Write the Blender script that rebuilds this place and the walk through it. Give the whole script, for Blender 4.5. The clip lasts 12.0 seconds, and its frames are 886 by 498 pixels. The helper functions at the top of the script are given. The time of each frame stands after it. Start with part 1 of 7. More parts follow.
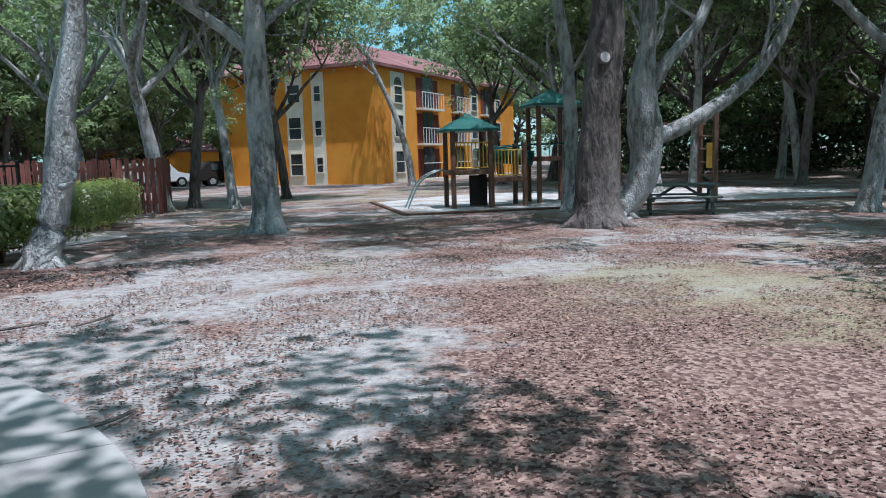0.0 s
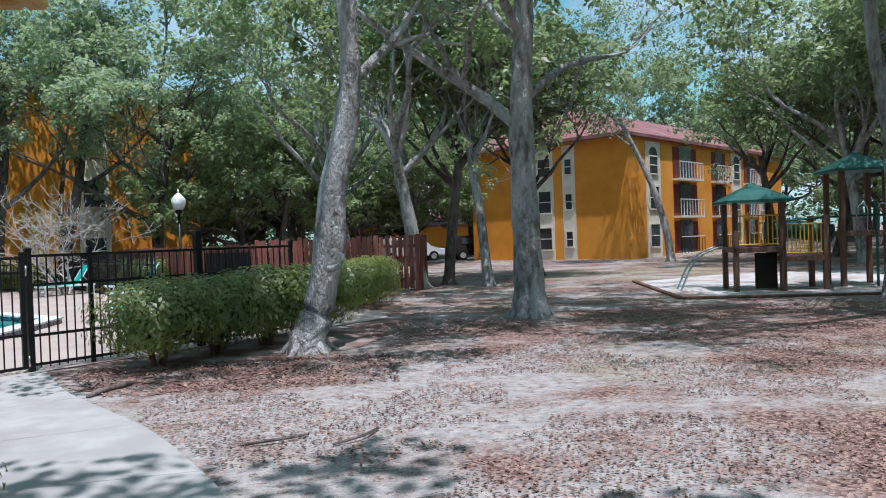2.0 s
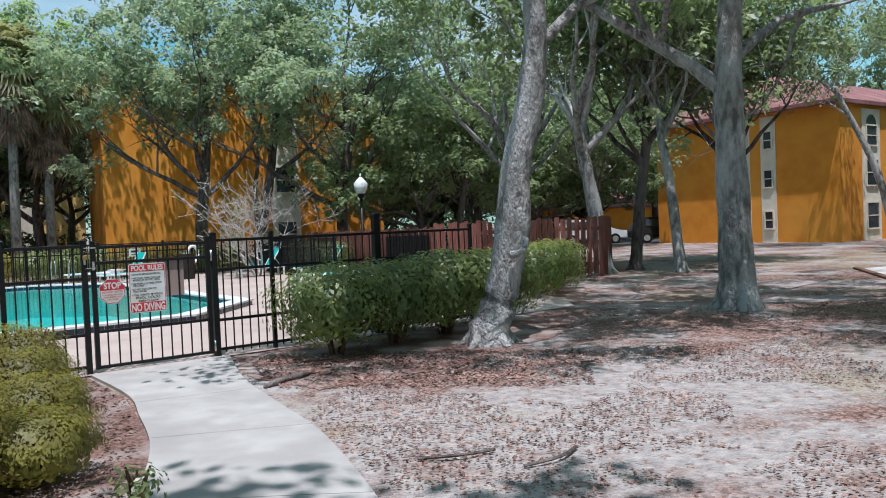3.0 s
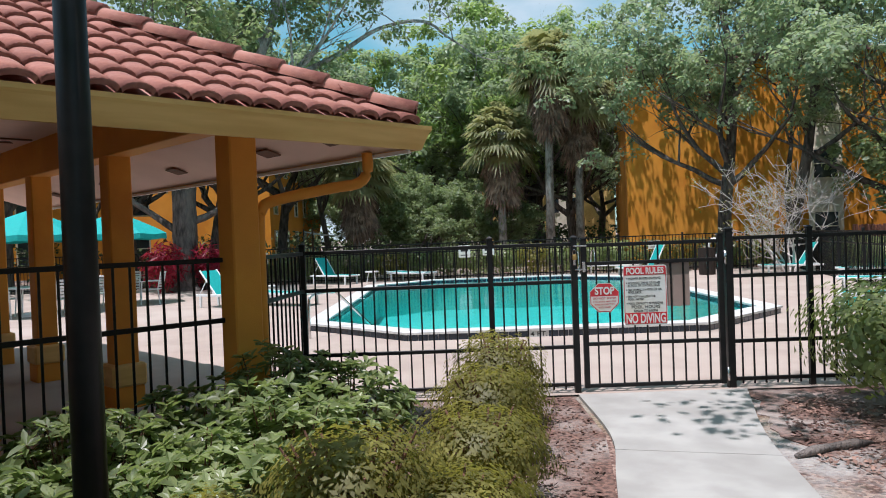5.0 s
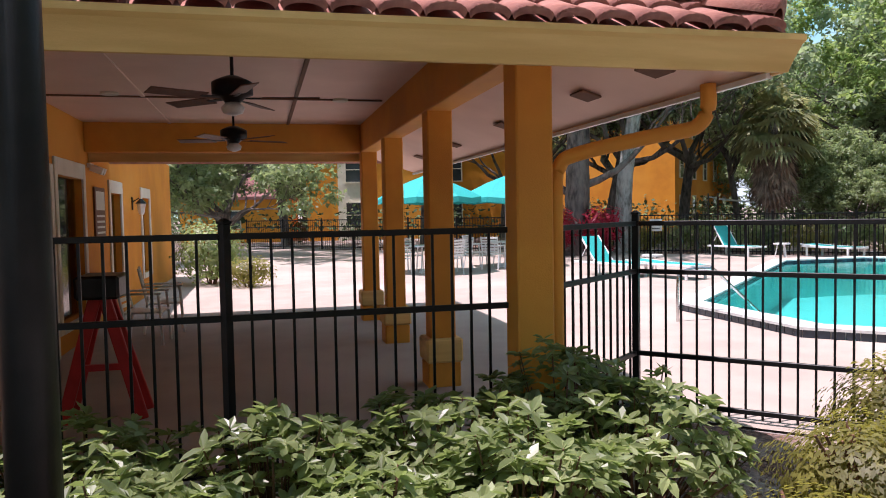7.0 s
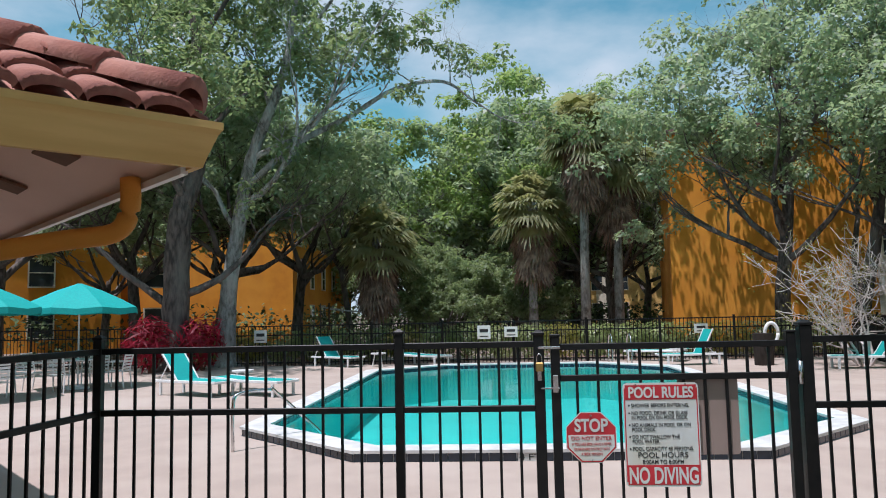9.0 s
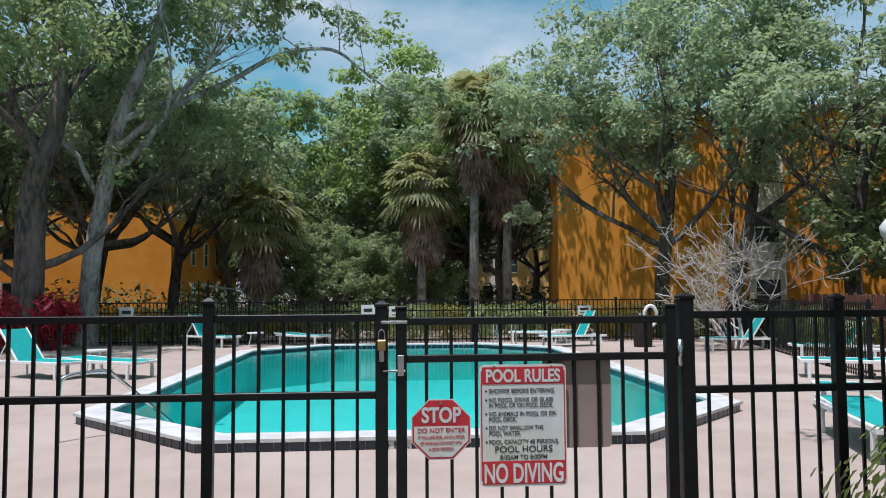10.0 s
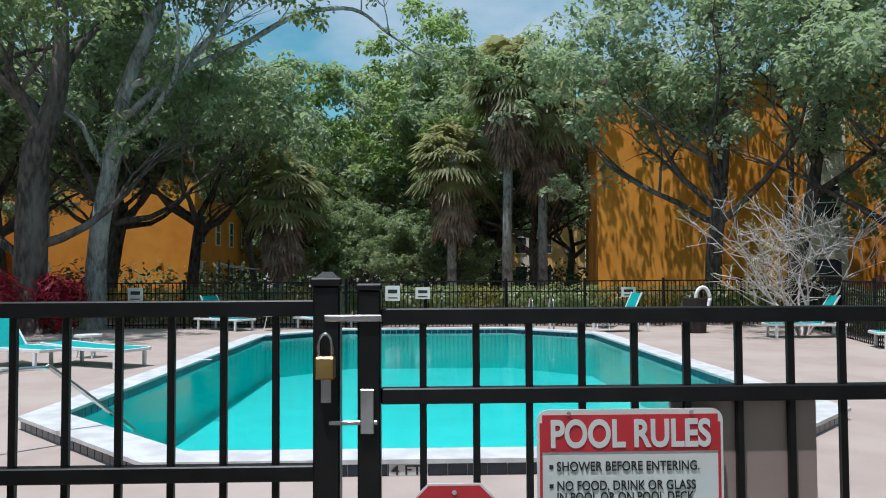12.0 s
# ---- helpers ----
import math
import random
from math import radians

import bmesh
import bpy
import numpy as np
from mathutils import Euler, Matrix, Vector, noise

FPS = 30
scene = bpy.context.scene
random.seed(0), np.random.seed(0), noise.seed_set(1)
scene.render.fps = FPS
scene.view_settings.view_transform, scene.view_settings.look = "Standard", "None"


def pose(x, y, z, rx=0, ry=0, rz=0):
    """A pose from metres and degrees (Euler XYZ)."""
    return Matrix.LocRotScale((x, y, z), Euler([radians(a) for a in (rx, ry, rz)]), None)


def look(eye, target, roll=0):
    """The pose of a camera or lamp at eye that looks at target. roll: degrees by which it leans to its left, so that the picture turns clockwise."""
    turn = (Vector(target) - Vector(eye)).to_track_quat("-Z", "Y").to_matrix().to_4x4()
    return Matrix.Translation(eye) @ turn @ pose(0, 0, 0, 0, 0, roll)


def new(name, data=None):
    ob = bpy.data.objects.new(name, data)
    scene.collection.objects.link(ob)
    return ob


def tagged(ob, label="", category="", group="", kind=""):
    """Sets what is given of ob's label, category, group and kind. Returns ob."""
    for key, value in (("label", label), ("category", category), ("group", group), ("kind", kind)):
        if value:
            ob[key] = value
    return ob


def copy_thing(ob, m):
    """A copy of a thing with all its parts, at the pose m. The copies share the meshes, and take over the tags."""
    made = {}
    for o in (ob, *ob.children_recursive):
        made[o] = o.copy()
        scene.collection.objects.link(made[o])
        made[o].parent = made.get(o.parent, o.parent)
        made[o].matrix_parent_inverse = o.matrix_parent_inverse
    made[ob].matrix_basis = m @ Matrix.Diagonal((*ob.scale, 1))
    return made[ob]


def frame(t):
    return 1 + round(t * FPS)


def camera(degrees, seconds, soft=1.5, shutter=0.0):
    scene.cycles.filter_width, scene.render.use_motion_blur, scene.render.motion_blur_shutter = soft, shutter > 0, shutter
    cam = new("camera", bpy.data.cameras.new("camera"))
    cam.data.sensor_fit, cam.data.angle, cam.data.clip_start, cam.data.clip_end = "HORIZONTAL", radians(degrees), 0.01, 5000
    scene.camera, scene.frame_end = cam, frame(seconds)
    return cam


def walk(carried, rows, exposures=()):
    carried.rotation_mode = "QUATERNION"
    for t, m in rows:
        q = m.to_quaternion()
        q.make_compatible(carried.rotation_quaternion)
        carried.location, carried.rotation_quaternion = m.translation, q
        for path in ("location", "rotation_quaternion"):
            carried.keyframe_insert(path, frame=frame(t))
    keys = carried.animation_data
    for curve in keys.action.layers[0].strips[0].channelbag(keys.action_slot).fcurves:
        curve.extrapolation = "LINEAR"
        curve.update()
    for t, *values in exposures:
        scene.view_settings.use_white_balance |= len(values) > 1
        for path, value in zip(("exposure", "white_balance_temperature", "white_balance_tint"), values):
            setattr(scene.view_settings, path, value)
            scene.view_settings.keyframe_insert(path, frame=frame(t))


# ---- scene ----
cam = camera(61.2, 12.0, soft=1.0)
PATH = [
    (0, (0.638, 0.29, 1.415), (1.467, 2.094, 1.172), -1.7),
    (0.5, (0.616, 0.678, 1.436), (1.259, 2.563, 1.253), -1.9),
    (1, (0.617, 1.092, 1.486), (1.14, 3.021, 1.4), -1.9),
    (1.5, (0.6, 1.54, 1.518), (1.001, 3.499, 1.492), -2.0),
    (2, (0.57, 1.96, 1.535), (0.802, 3.946, 1.504), -2.0),
    (2.5, (0.539, 2.434, 1.548), (0.555, 4.433, 1.49), -2.0),
    (4.5, (-0.076, 4.365, 1.51), (-1.203, 6.016, 1.483), -2.7),
    (5, (-0.275, 4.83, 1.594), (-1.7, 6.233, 1.562), -2.1),
    (5.5, (-0.5, 5.223, 1.586), (-2.163, 6.334, 1.558), -1.6),
    (6, (-0.717, 5.584, 1.559), (-2.545, 6.395, 1.52), -1.2),
    (6.5, (-1.0, 5.885, 1.59), (-2.921, 6.432, 1.505), -1.3),
    (6.7, (-1.09, 6.0, 1.59), (-3.03, 6.464, 1.488), -1.1),
    (8.3, (-1.42, 7.07, 1.621), (-3.225, 7.923, 1.70), -0.7),
    (8.5, (-1.464, 7.223, 1.635), (-3.193, 8.222, 1.747), -0.7),
    (9, (-1.642, 7.572, 1.668), (-3.143, 8.883, 1.84), -1.2),
    (9.5, (-1.776, 7.951, 1.649), (-3.122, 9.422, 1.809), -0.7),
    (10, (-1.996, 8.326, 1.594), (-3.302, 9.836, 1.713), -0.4),
    (10.5, (-2.282, 8.695, 1.574), (-3.602, 10.195, 1.665), -0.7),
    (11, (-2.611, 9.112, 1.551), (-3.951, 10.595, 1.629), -0.7),
    (11.5, (-2.938, 9.460, 1.538), (-4.293, 10.930, 1.605), -0.3),
    (12, (-3.245, 9.825, 1.553), (-4.616, 11.279, 1.623), -0.3),
]
EXPOSURES = [(0, 0.42, 5200, 13), (2.5, 0.36, 5550, 18), (4.5, 0.36, 5750, 18), (6, 0.66, 6050, 27), (6.7, 0.9, 6100, 33), (8.5, 0.42, 5850, 20), (9.5, 0.15, 5750, 20), (10.5, 0.15, 5750, 19), (12, 0.11, 5600, 16)]
walk(cam, [(t, look(eye, target, roll)) for t, eye, target, roll in PATH], exposures=EXPOSURES)

# ---- world, sun, exposure ----
SUN_FROM = Vector((0.05, -0.27, 1.0)).normalized()
world = bpy.data.worlds.new("world")
scene.world = world
world.use_nodes = True
wn, wl = world.node_tree.nodes, world.node_tree.links
sky = wn.new("ShaderNodeTexSky")
sky.sky_type, sky.sun_disc = "NISHITA", False
sky.sun_elevation = math.asin(SUN_FROM.z)
sky.sun_rotation = math.atan2(SUN_FROM.x, SUN_FROM.y)
sky.dust_density, sky.ozone_density = 1.0, 1.2
wc = wn.new("ShaderNodeTexCoord")
wmap = wn.new("ShaderNodeMapping")
wmap.inputs["Scale"].default_value = (1.0, 1.0, 2.4)
wl.new(wc.outputs["Generated"], wmap.inputs["Vector"])
cloud = wn.new("ShaderNodeTexNoise")
cloud.inputs["Scale"].default_value, cloud.inputs["Detail"].default_value = 3.2, 8.0
cloud.inputs["Roughness"].default_value = 0.52
wl.new(wmap.outputs["Vector"], cloud.inputs["Vector"])
cramp = wn.new("ShaderNodeValToRGB")
cramp.color_ramp.elements[0].position, cramp.color_ramp.elements[1].position = 0.40, 0.66
wl.new(cloud.outputs["Fac"], cramp.inputs["Fac"])
tint = wn.new("ShaderNodeMix")
tint.data_type, tint.blend_type = "RGBA", "MULTIPLY"
tint.inputs[0].default_value = 1.0
tint.inputs[7].default_value = (0.62, 1.05, 0.80, 1)
wl.new(sky.outputs["Color"], tint.inputs[6])
wmix = wn.new("ShaderNodeMix")
wmix.data_type = "RGBA"
wmix.inputs[7].default_value = (4.0, 4.7, 4.75, 1)
wl.new(cramp.outputs["Color"], wmix.inputs[0])
wl.new(tint.outputs[2], wmix.inputs[6])
wl.new(wmix.outputs[2], wn["Background"].inputs["Color"])
wn["Background"].inputs["Strength"].default_value = 0.125
sun_data = bpy.data.lights.new("sun", "SUN")
sun_data.energy, sun_data.angle, sun_data.color = 4.3, radians(0.55), (1.0, 0.93, 0.84)
sun = new("sun", sun_data)
sun.matrix_world = look(SUN_FROM * 60, (0, 0, 0))


# ---- materials ----
def mat(name, a, b=None, scale=6.0, rough=0.75, bump=0.15, fine=60.0, metal=0.0, spec=0.35, c=None, cscale=1.2,
        pos=(0.38, 0.62), random_amount=0.0, stretch=(1, 1, 1), translucent=None, bump_dist=0.01):
    """Procedural surface: two scales of colour noise, roughness variation and fine relief."""
    m = bpy.data.materials.new(name)
    m.use_nodes = True
    nt, n, l = m.node_tree, m.node_tree.nodes, m.node_tree.links
    p = n["Principled BSDF"]
    g = n.new("ShaderNodeNewGeometry")
    tc = n.new("ShaderNodeTexCoord")
    mp = n.new("ShaderNodeMapping")
    mp.inputs["Scale"].default_value = stretch
    l.new(tc.outputs["Object"], mp.inputs["Vector"])
    n1 = n.new("ShaderNodeTexNoise")
    n1.inputs["Scale"].default_value, n1.inputs["Detail"].default_value = scale, 6
    l.new(mp.outputs["Vector"], n1.inputs["Vector"])
    r1 = n.new("ShaderNodeValToRGB")
    r1.color_ramp.elements[0].position, r1.color_ramp.elements[1].position = pos
    b = b or tuple(v * 0.75 for v in a)
    r1.color_ramp.elements[0].color, r1.color_ramp.elements[1].color = (*b, 1), (*a, 1)
    l.new(n1.outputs["Fac"], r1.inputs["Fac"])
    col = r1.outputs["Color"]
    if c:
        n2 = n.new("ShaderNodeTexNoise")
        n2.inputs["Scale"].default_value, n2.inputs["Detail"].default_value = cscale, 5
        l.new(mp.outputs["Vector"], n2.inputs["Vector"])
        r2 = n.new("ShaderNodeValToRGB")
        r2.color_ramp.elements[0].position, r2.color_ramp.elements[1].position = 0.45, 0.66
        l.new(n2.outputs["Fac"], r2.inputs["Fac"])
        mx = n.new("ShaderNodeMix")
        mx.data_type = "RGBA"
        mx.inputs[7].default_value = (*c, 1)
        l.new(r2.outputs["Color"], mx.inputs[0])
        l.new(col, mx.inputs[6])
        col = mx.outputs[2]
    if random_amount:
        oi = n.new("ShaderNodeObjectInfo")
        add = n.new("ShaderNodeMath")
        add.operation = "ADD"
        l.new(oi.outputs["Random"], add.inputs[0])
        l.new(g.outputs["Random Per Island"], add.inputs[1])
        mr = n.new("ShaderNodeMapRange")
        mr.inputs["From Max"].default_value = 2.0
        mr.inputs["To Min"].default_value, mr.inputs["To Max"].default_value = 1 - random_amount, 1 + random_amount
        l.new(add.outputs[0], mr.inputs["Value"])
        hs = n.new("ShaderNodeHueSaturation")
        l.new(mr.outputs["Result"], hs.inputs["Value"])
        l.new(col, hs.inputs["Color"])
        col = hs.outputs["Color"]
    l.new(col, p.inputs["Base Color"])
    nf = n.new("ShaderNodeTexNoise")
    nf.inputs["Scale"].default_value, nf.inputs["Detail"].default_value = fine, 4
    l.new(mp.outputs["Vector"], nf.inputs["Vector"])
    rr = n.new("ShaderNodeMapRange")
    rr.inputs["To Min"].default_value, rr.inputs["To Max"].default_value = max(rough - 0.1, 0.02), min(rough + 0.1, 1)
    l.new(n1.outputs["Fac"], rr.inputs["Value"])
    l.new(rr.outputs["Result"], p.inputs["Roughness"])
    if bump:
        bp = n.new("ShaderNodeBump")
        bp.inputs["Strength"].default_value, bp.inputs["Distance"].default_value = bump, bump_dist
        l.new(nf.outputs["Fac"], bp.inputs["Height"])
        l.new(bp.outputs["Normal"], p.inputs["Normal"])
    p.inputs["Metallic"].default_value = metal
    p.inputs["Specular IOR Level"].default_value = spec
    if translucent:
        tr = n.new("ShaderNodeBsdfTranslucent")
        tr.inputs["Color"].default_value = (*translucent, 1)
        ms = n.new("ShaderNodeMixShader")
        ms.inputs[0].default_value = 0.45
        l.new(p.outputs["BSDF"], ms.inputs[1])
        l.new(tr.outputs["BSDF"], ms.inputs[2])
        l.new(ms.outputs["Shader"], n["Material Output"].inputs["Surface"])
    return m


def glass_mat(name, colour, rough=0.02, clear=0.8):
    """A thin pane: glossy by Fresnel over clear tinted glass."""
    m = bpy.data.materials.new(name)
    m.use_nodes = True
    n, l = m.node_tree.nodes, m.node_tree.links
    t = n.new("ShaderNodeBsdfTransparent")
    t.inputs["Color"].default_value = (*[clear * v for v in colour], 1)
    g = n.new("ShaderNodeBsdfGlossy")
    g.inputs["Roughness"].default_value = rough
    f = n.new("ShaderNodeFresnel")
    f.inputs["IOR"].default_value = 1.5
    x = n.new("ShaderNodeMixShader")
    l.new(f.outputs["Fac"], x.inputs[0])
    l.new(t.outputs["BSDF"], x.inputs[1])
    l.new(g.outputs["BSDF"], x.inputs[2])
    l.new(x.outputs["Shader"], n["Material Output"].inputs["Surface"])
    return m


def water_mat():
    m = glass_mat("pool_water", (0.66, 1.0, 0.98), 0.10, 0.98)
    n, l = m.node_tree.nodes, m.node_tree.links
    tc = n.new("ShaderNodeTexCoord")
    w = n.new("ShaderNodeTexNoise")
    w.inputs["Scale"].default_value, w.inputs["Detail"].default_value = 1.6, 3
    l.new(tc.outputs["Object"], w.inputs["Vector"])
    b = n.new("ShaderNodeBump")
    b.inputs["Strength"].default_value, b.inputs["Distance"].default_value = 0.16, 0.05
    l.new(w.outputs["Fac"], b.inputs["Height"])
    for node in n:
        if node.type in {"BSDF_GLOSSY", "FRESNEL"}:
            l.new(b.outputs["Normal"], node.inputs["Normal"])
            if node.type == "FRESNEL":
                node.inputs["IOR"].default_value = 1.33
    return m


def ground_mat():
    """Grey sand, rust-red leaf litter and dry grass in patches."""
    m = bpy.data.materials.new("lawn_litter")
    m.use_nodes = True
    n, l = m.node_tree.nodes, m.node_tree.links
    p = n["Principled BSDF"]
    tc = n.new("ShaderNodeTexCoord")

    def tex(scale, detail=6, rough=0.6, kind="ShaderNodeTexNoise", off=0.0):
        mp = n.new("ShaderNodeMapping")
        mp.inputs["Location"].default_value = (off, off * 0.7, 0)
        l.new(tc.outputs["Object"], mp.inputs["Vector"])
        t = n.new(kind)
        t.inputs["Scale"].default_value = scale
        if kind == "ShaderNodeTexNoise":
            t.inputs["Detail"].default_value, t.inputs["Roughness"].default_value = detail, rough
        l.new(mp.outputs["Vector"], t.inputs["Vector"])
        return t

    def ramp(src, stops):
        r = n.new("ShaderNodeValToRGB")
        e = r.color_ramp.elements
        while len(e) < len(stops):
            e.new(0.5)
        for el, (at, colour) in zip(e, stops):
            el.position, el.color = at, (*colour, 1)
        l.new(src, r.inputs["Fac"])
        return r.outputs["Color"]

    def mix(f, a, b):
        x = n.new("ShaderNodeMix")
        x.data_type = "RGBA"
        l.new(f, x.inputs[0]), l.new(a, x.inputs[6]), l.new(b, x.inputs[7])
        return x.outputs[2]

    v = tex(34, kind="ShaderNodeTexVoronoi")
    litter = ramp(v.outputs["Color"], [(0.1, (0.065, 0.04, 0.034)), (0.45, (0.18, 0.108, 0.09)), (0.8, (0.36, 0.25, 0.205))])
    sand = ramp(tex(9).outputs["Fac"], [(0.35, (0.27, 0.25, 0.24)), (0.65, (0.42, 0.38, 0.35))])
    grass = ramp(tex(40, 3).outputs["Fac"], [(0.35, (0.14, 0.14, 0.07)), (0.65, (0.42, 0.35, 0.23))])
    def leaning(src, spots):
        """A noise raised or lowered round given places on the lawn."""
        value = src
        for x, y, radius, amount in spots:
            d = n.new("ShaderNodeVectorMath")
            d.operation = "DISTANCE"
            d.inputs[1].default_value = (x, y, 0)
            l.new(tc.outputs["Object"], d.inputs[0])
            r = n.new("ShaderNodeMapRange")
            r.interpolation_type = "SMOOTHSTEP"
            r.inputs["From Min"].default_value, r.inputs["From Max"].default_value = 0.0, radius
            r.inputs["To Min"].default_value, r.inputs["To Max"].default_value = amount, 0.0
            l.new(d.outputs["Value"], r.inputs["Value"])
            add = n.new("ShaderNodeMath")
            l.new(value, add.inputs[0]), l.new(r.outputs["Result"], add.inputs[1])
            value = add.outputs[0]
        return value

    # bare sand along the path and between the oaks, litter across the open lawn, dry grass towards the picnic table
    f1 = ramp(leaning(tex(0.55, 8, 0.68).outputs["Fac"], ((0.9, 5.2, 2.6, 0.2), (0.4, 8.6, 2.8, 0.16), (2.6, 10.5, 2.6, 0.14), (4.4, 3.4, 3.2, -0.24), (3.2, 2.2, 2.2, -0.2), (6.4, 13.5, 3.5, -0.1))), [(0.46, (0, 0, 0)), (0.57, (1, 1, 1))])
    f2 = ramp(leaning(tex(0.42, 8, 0.7, off=31.0).outputs["Fac"], ((6.2, 6.6, 3.4, 0.15), (8.2, 5.2, 3.0, 0.15), (1.5, 3.2, 3.5, -0.25), (2.6, 7.6, 2.6, -0.2), (10.0, 28.0, 9.0, 0.12))), [(0.53, (0, 0, 0)), (0.68, (0.75, 0.75, 0.75))])
    f3 = ramp(tex(7, 6, 0.75, off=7.0).outputs["Fac"], [(0.53, (0, 0, 0)), (0.60, (0.8, 0.8, 0.8))])
    col = mix(f3, mix(f2, mix(f1, litter, sand), grass), litter)
    l.new(col, p.inputs["Base Color"])
    p.inputs["Roughness"].default_value = 0.95
    p.inputs["Specular IOR Level"].default_value = 0.1
    bp = n.new("ShaderNodeBump")
    bp.inputs["Strength"].default_value, bp.inputs["Distance"].default_value = 0.7, 0.03
    l.new(v.outputs["Distance"], bp.inputs["Height"])
    l.new(bp.outputs["Normal"], p.inputs["Normal"])
    return m


GROUND = ground_mat()
MULCH = mat("mulch", (0.25, 0.14, 0.11), (0.09, 0.055, 0.045), 30, 0.95, 0.9, 45, c=(0.36, 0.30, 0.27), cscale=1.6, bump_dist=0.03)
CONCRETE = mat("path_concrete", (0.40, 0.385, 0.36), (0.33, 0.315, 0.295), 3.0, 0.9, 0.25, 150, c=(0.28, 0.265, 0.245), cscale=0.8)
DECK = mat("deck_coating", (0.40, 0.32, 0.275), (0.36, 0.29, 0.25), 2.0, 0.85, 0.25, 180, c=(0.43, 0.355, 0.31), cscale=0.5)
COPING = mat("coping_white", (0.60, 0.60, 0.585), (0.48, 0.48, 0.47), 5, 0.7, 0.2, 120)
NAVY = mat("navy_tile", (0.018, 0.035, 0.06), (0.01, 0.02, 0.035), 8, 0.22, 0.05, 40, spec=0.5, random_amount=0.35)
GROUT = mat("grout", (0.42, 0.42, 0.42), None, 20, 0.9, 0.1)
BASIN = mat("pool_plaster", (0.13, 0.64, 0.62), (0.115, 0.59, 0.575), 1.2, 0.8, 0.1, 50)
WATER = water_mat()
BLACK = mat("black_powder_coat", (0.006, 0.006, 0.0065), (0.011, 0.010, 0.010), 12, 0.42, 0.06, 200, spec=0.28)
ORANGE = mat("orange_stucco", (0.68, 0.27, 0.025), (0.60, 0.22, 0.02), 1.5, 0.9, 0.35, 90, c=(0.72, 0.31, 0.04), cscale=0.35)
COLUMN = mat("orange_paint", (0.76, 0.34, 0.045), (0.70, 0.29, 0.035), 3, 0.7, 0.3, 110, c=(0.62, 0.26, 0.04), cscale=1.1)
FASCIA = mat("ochre_fascia_paint", (0.76, 0.50, 0.19), (0.70, 0.45, 0.16), 3.5, 0.6, 0.12, 60, stretch=(4, 0.6, 6), c=(0.64, 0.39, 0.13), cscale=1.5)
CREAM = mat("cream_stucco", (0.72, 0.66, 0.55), (0.64, 0.58, 0.47), 2.5, 0.85, 0.25, 90)
SOFFIT = mat("pink_plywood", (0.84, 0.60, 0.49), (0.79, 0.55, 0.44), 1.3, 0.6, 0.15, 60, c=(0.72, 0.49, 0.39), cscale=0.6)
BATTEN = mat("brown_batten", (0.20, 0.10, 0.06), None, 6, 0.8, 0.1)
TILE = mat("terracotta_tile", (0.40, 0.165, 0.125), (0.27, 0.10, 0.08), 9, 0.8, 0.35, 70, c=(0.48, 0.26, 0.21), cscale=3, random_amount=0.22)
WHITE = mat("white_resin", (0.78, 0.78, 0.77), (0.7, 0.7, 0.7), 6, 0.4, 0.05)
TEAL = mat("teal_sling", (0.012, 0.36, 0.34), (0.01, 0.30, 0.29), 30, 0.7, 0.2, 400)
CHROME = mat("stainless", (0.62, 0.62, 0.62), (0.5, 0.5, 0.5), 10, 0.2, 0.03, 90, metal=1.0)
BRASS = mat("brass", (0.55, 0.36, 0.13), None, 10, 0.35, 0.05, 90, metal=0.9)
BARK = mat("grey_bark", (0.40, 0.385, 0.365), (0.15, 0.14, 0.125), 11, 0.95, 1.0, 34, stretch=(1, 1, 0.4), c=(0.50, 0.49, 0.47), cscale=2.2, bump_dist=0.07)
BARK_DARK = mat("dark_bark", (0.145, 0.115, 0.10), (0.05, 0.04, 0.037), 9, 0.95, 1.0, 22, stretch=(1, 1, 0.3), c=(0.20, 0.17, 0.155), cscale=1.1, bump_dist=0.06)
LEAF = mat("oak_leaf", (0.22, 0.27, 0.14), (0.09, 0.13, 0.07), 0.6, 0.42, 0, random_amount=0.7, translucent=(0.37, 0.47, 0.18), spec=0.45)
LEAF_BRIGHT = mat("bright_leaf", (0.25, 0.34, 0.115), (0.11, 0.17, 0.055), 0.6, 0.45, 0, random_amount=0.7, translucent=(0.46, 0.60, 0.18), spec=0.3)
LEAF2 = mat("grey_green_leaf", (0.26, 0.31, 0.21), (0.10, 0.14, 0.085), 0.7, 0.42, 0, random_amount=0.7, translucent=(0.46, 0.58, 0.28), spec=0.4)
HEDGE = mat("broad_leaf", (0.31, 0.35, 0.16), (0.13, 0.165, 0.065), 2.0, 0.36, 0, random_amount=0.65, translucent=(0.32, 0.42, 0.12), spec=0.5)
CLIPPED = mat("clipped_leaf", (0.27, 0.31, 0.12), (0.085, 0.12, 0.045), 4.0, 0.38, 0, random_amount=0.7, translucent=(0.34, 0.42, 0.09), spec=0.45)
HEDGE_Y = mat("yellow_green_leaf", (0.27, 0.25, 0.06), (0.12, 0.115, 0.035), 3.0, 0.5, 0, random_amount=0.5, translucent=(0.38, 0.36, 0.06))
PALM = mat("palm_frond", (0.34, 0.35, 0.20), (0.17, 0.19, 0.09), 2, 0.55, 0, random_amount=0.45, translucent=(0.5, 0.5, 0.2))
PALM_DEAD = mat("dead_frond", (0.40, 0.27, 0.20), (0.20, 0.13, 0.10), 3, 0.8, 0, random_amount=0.4)
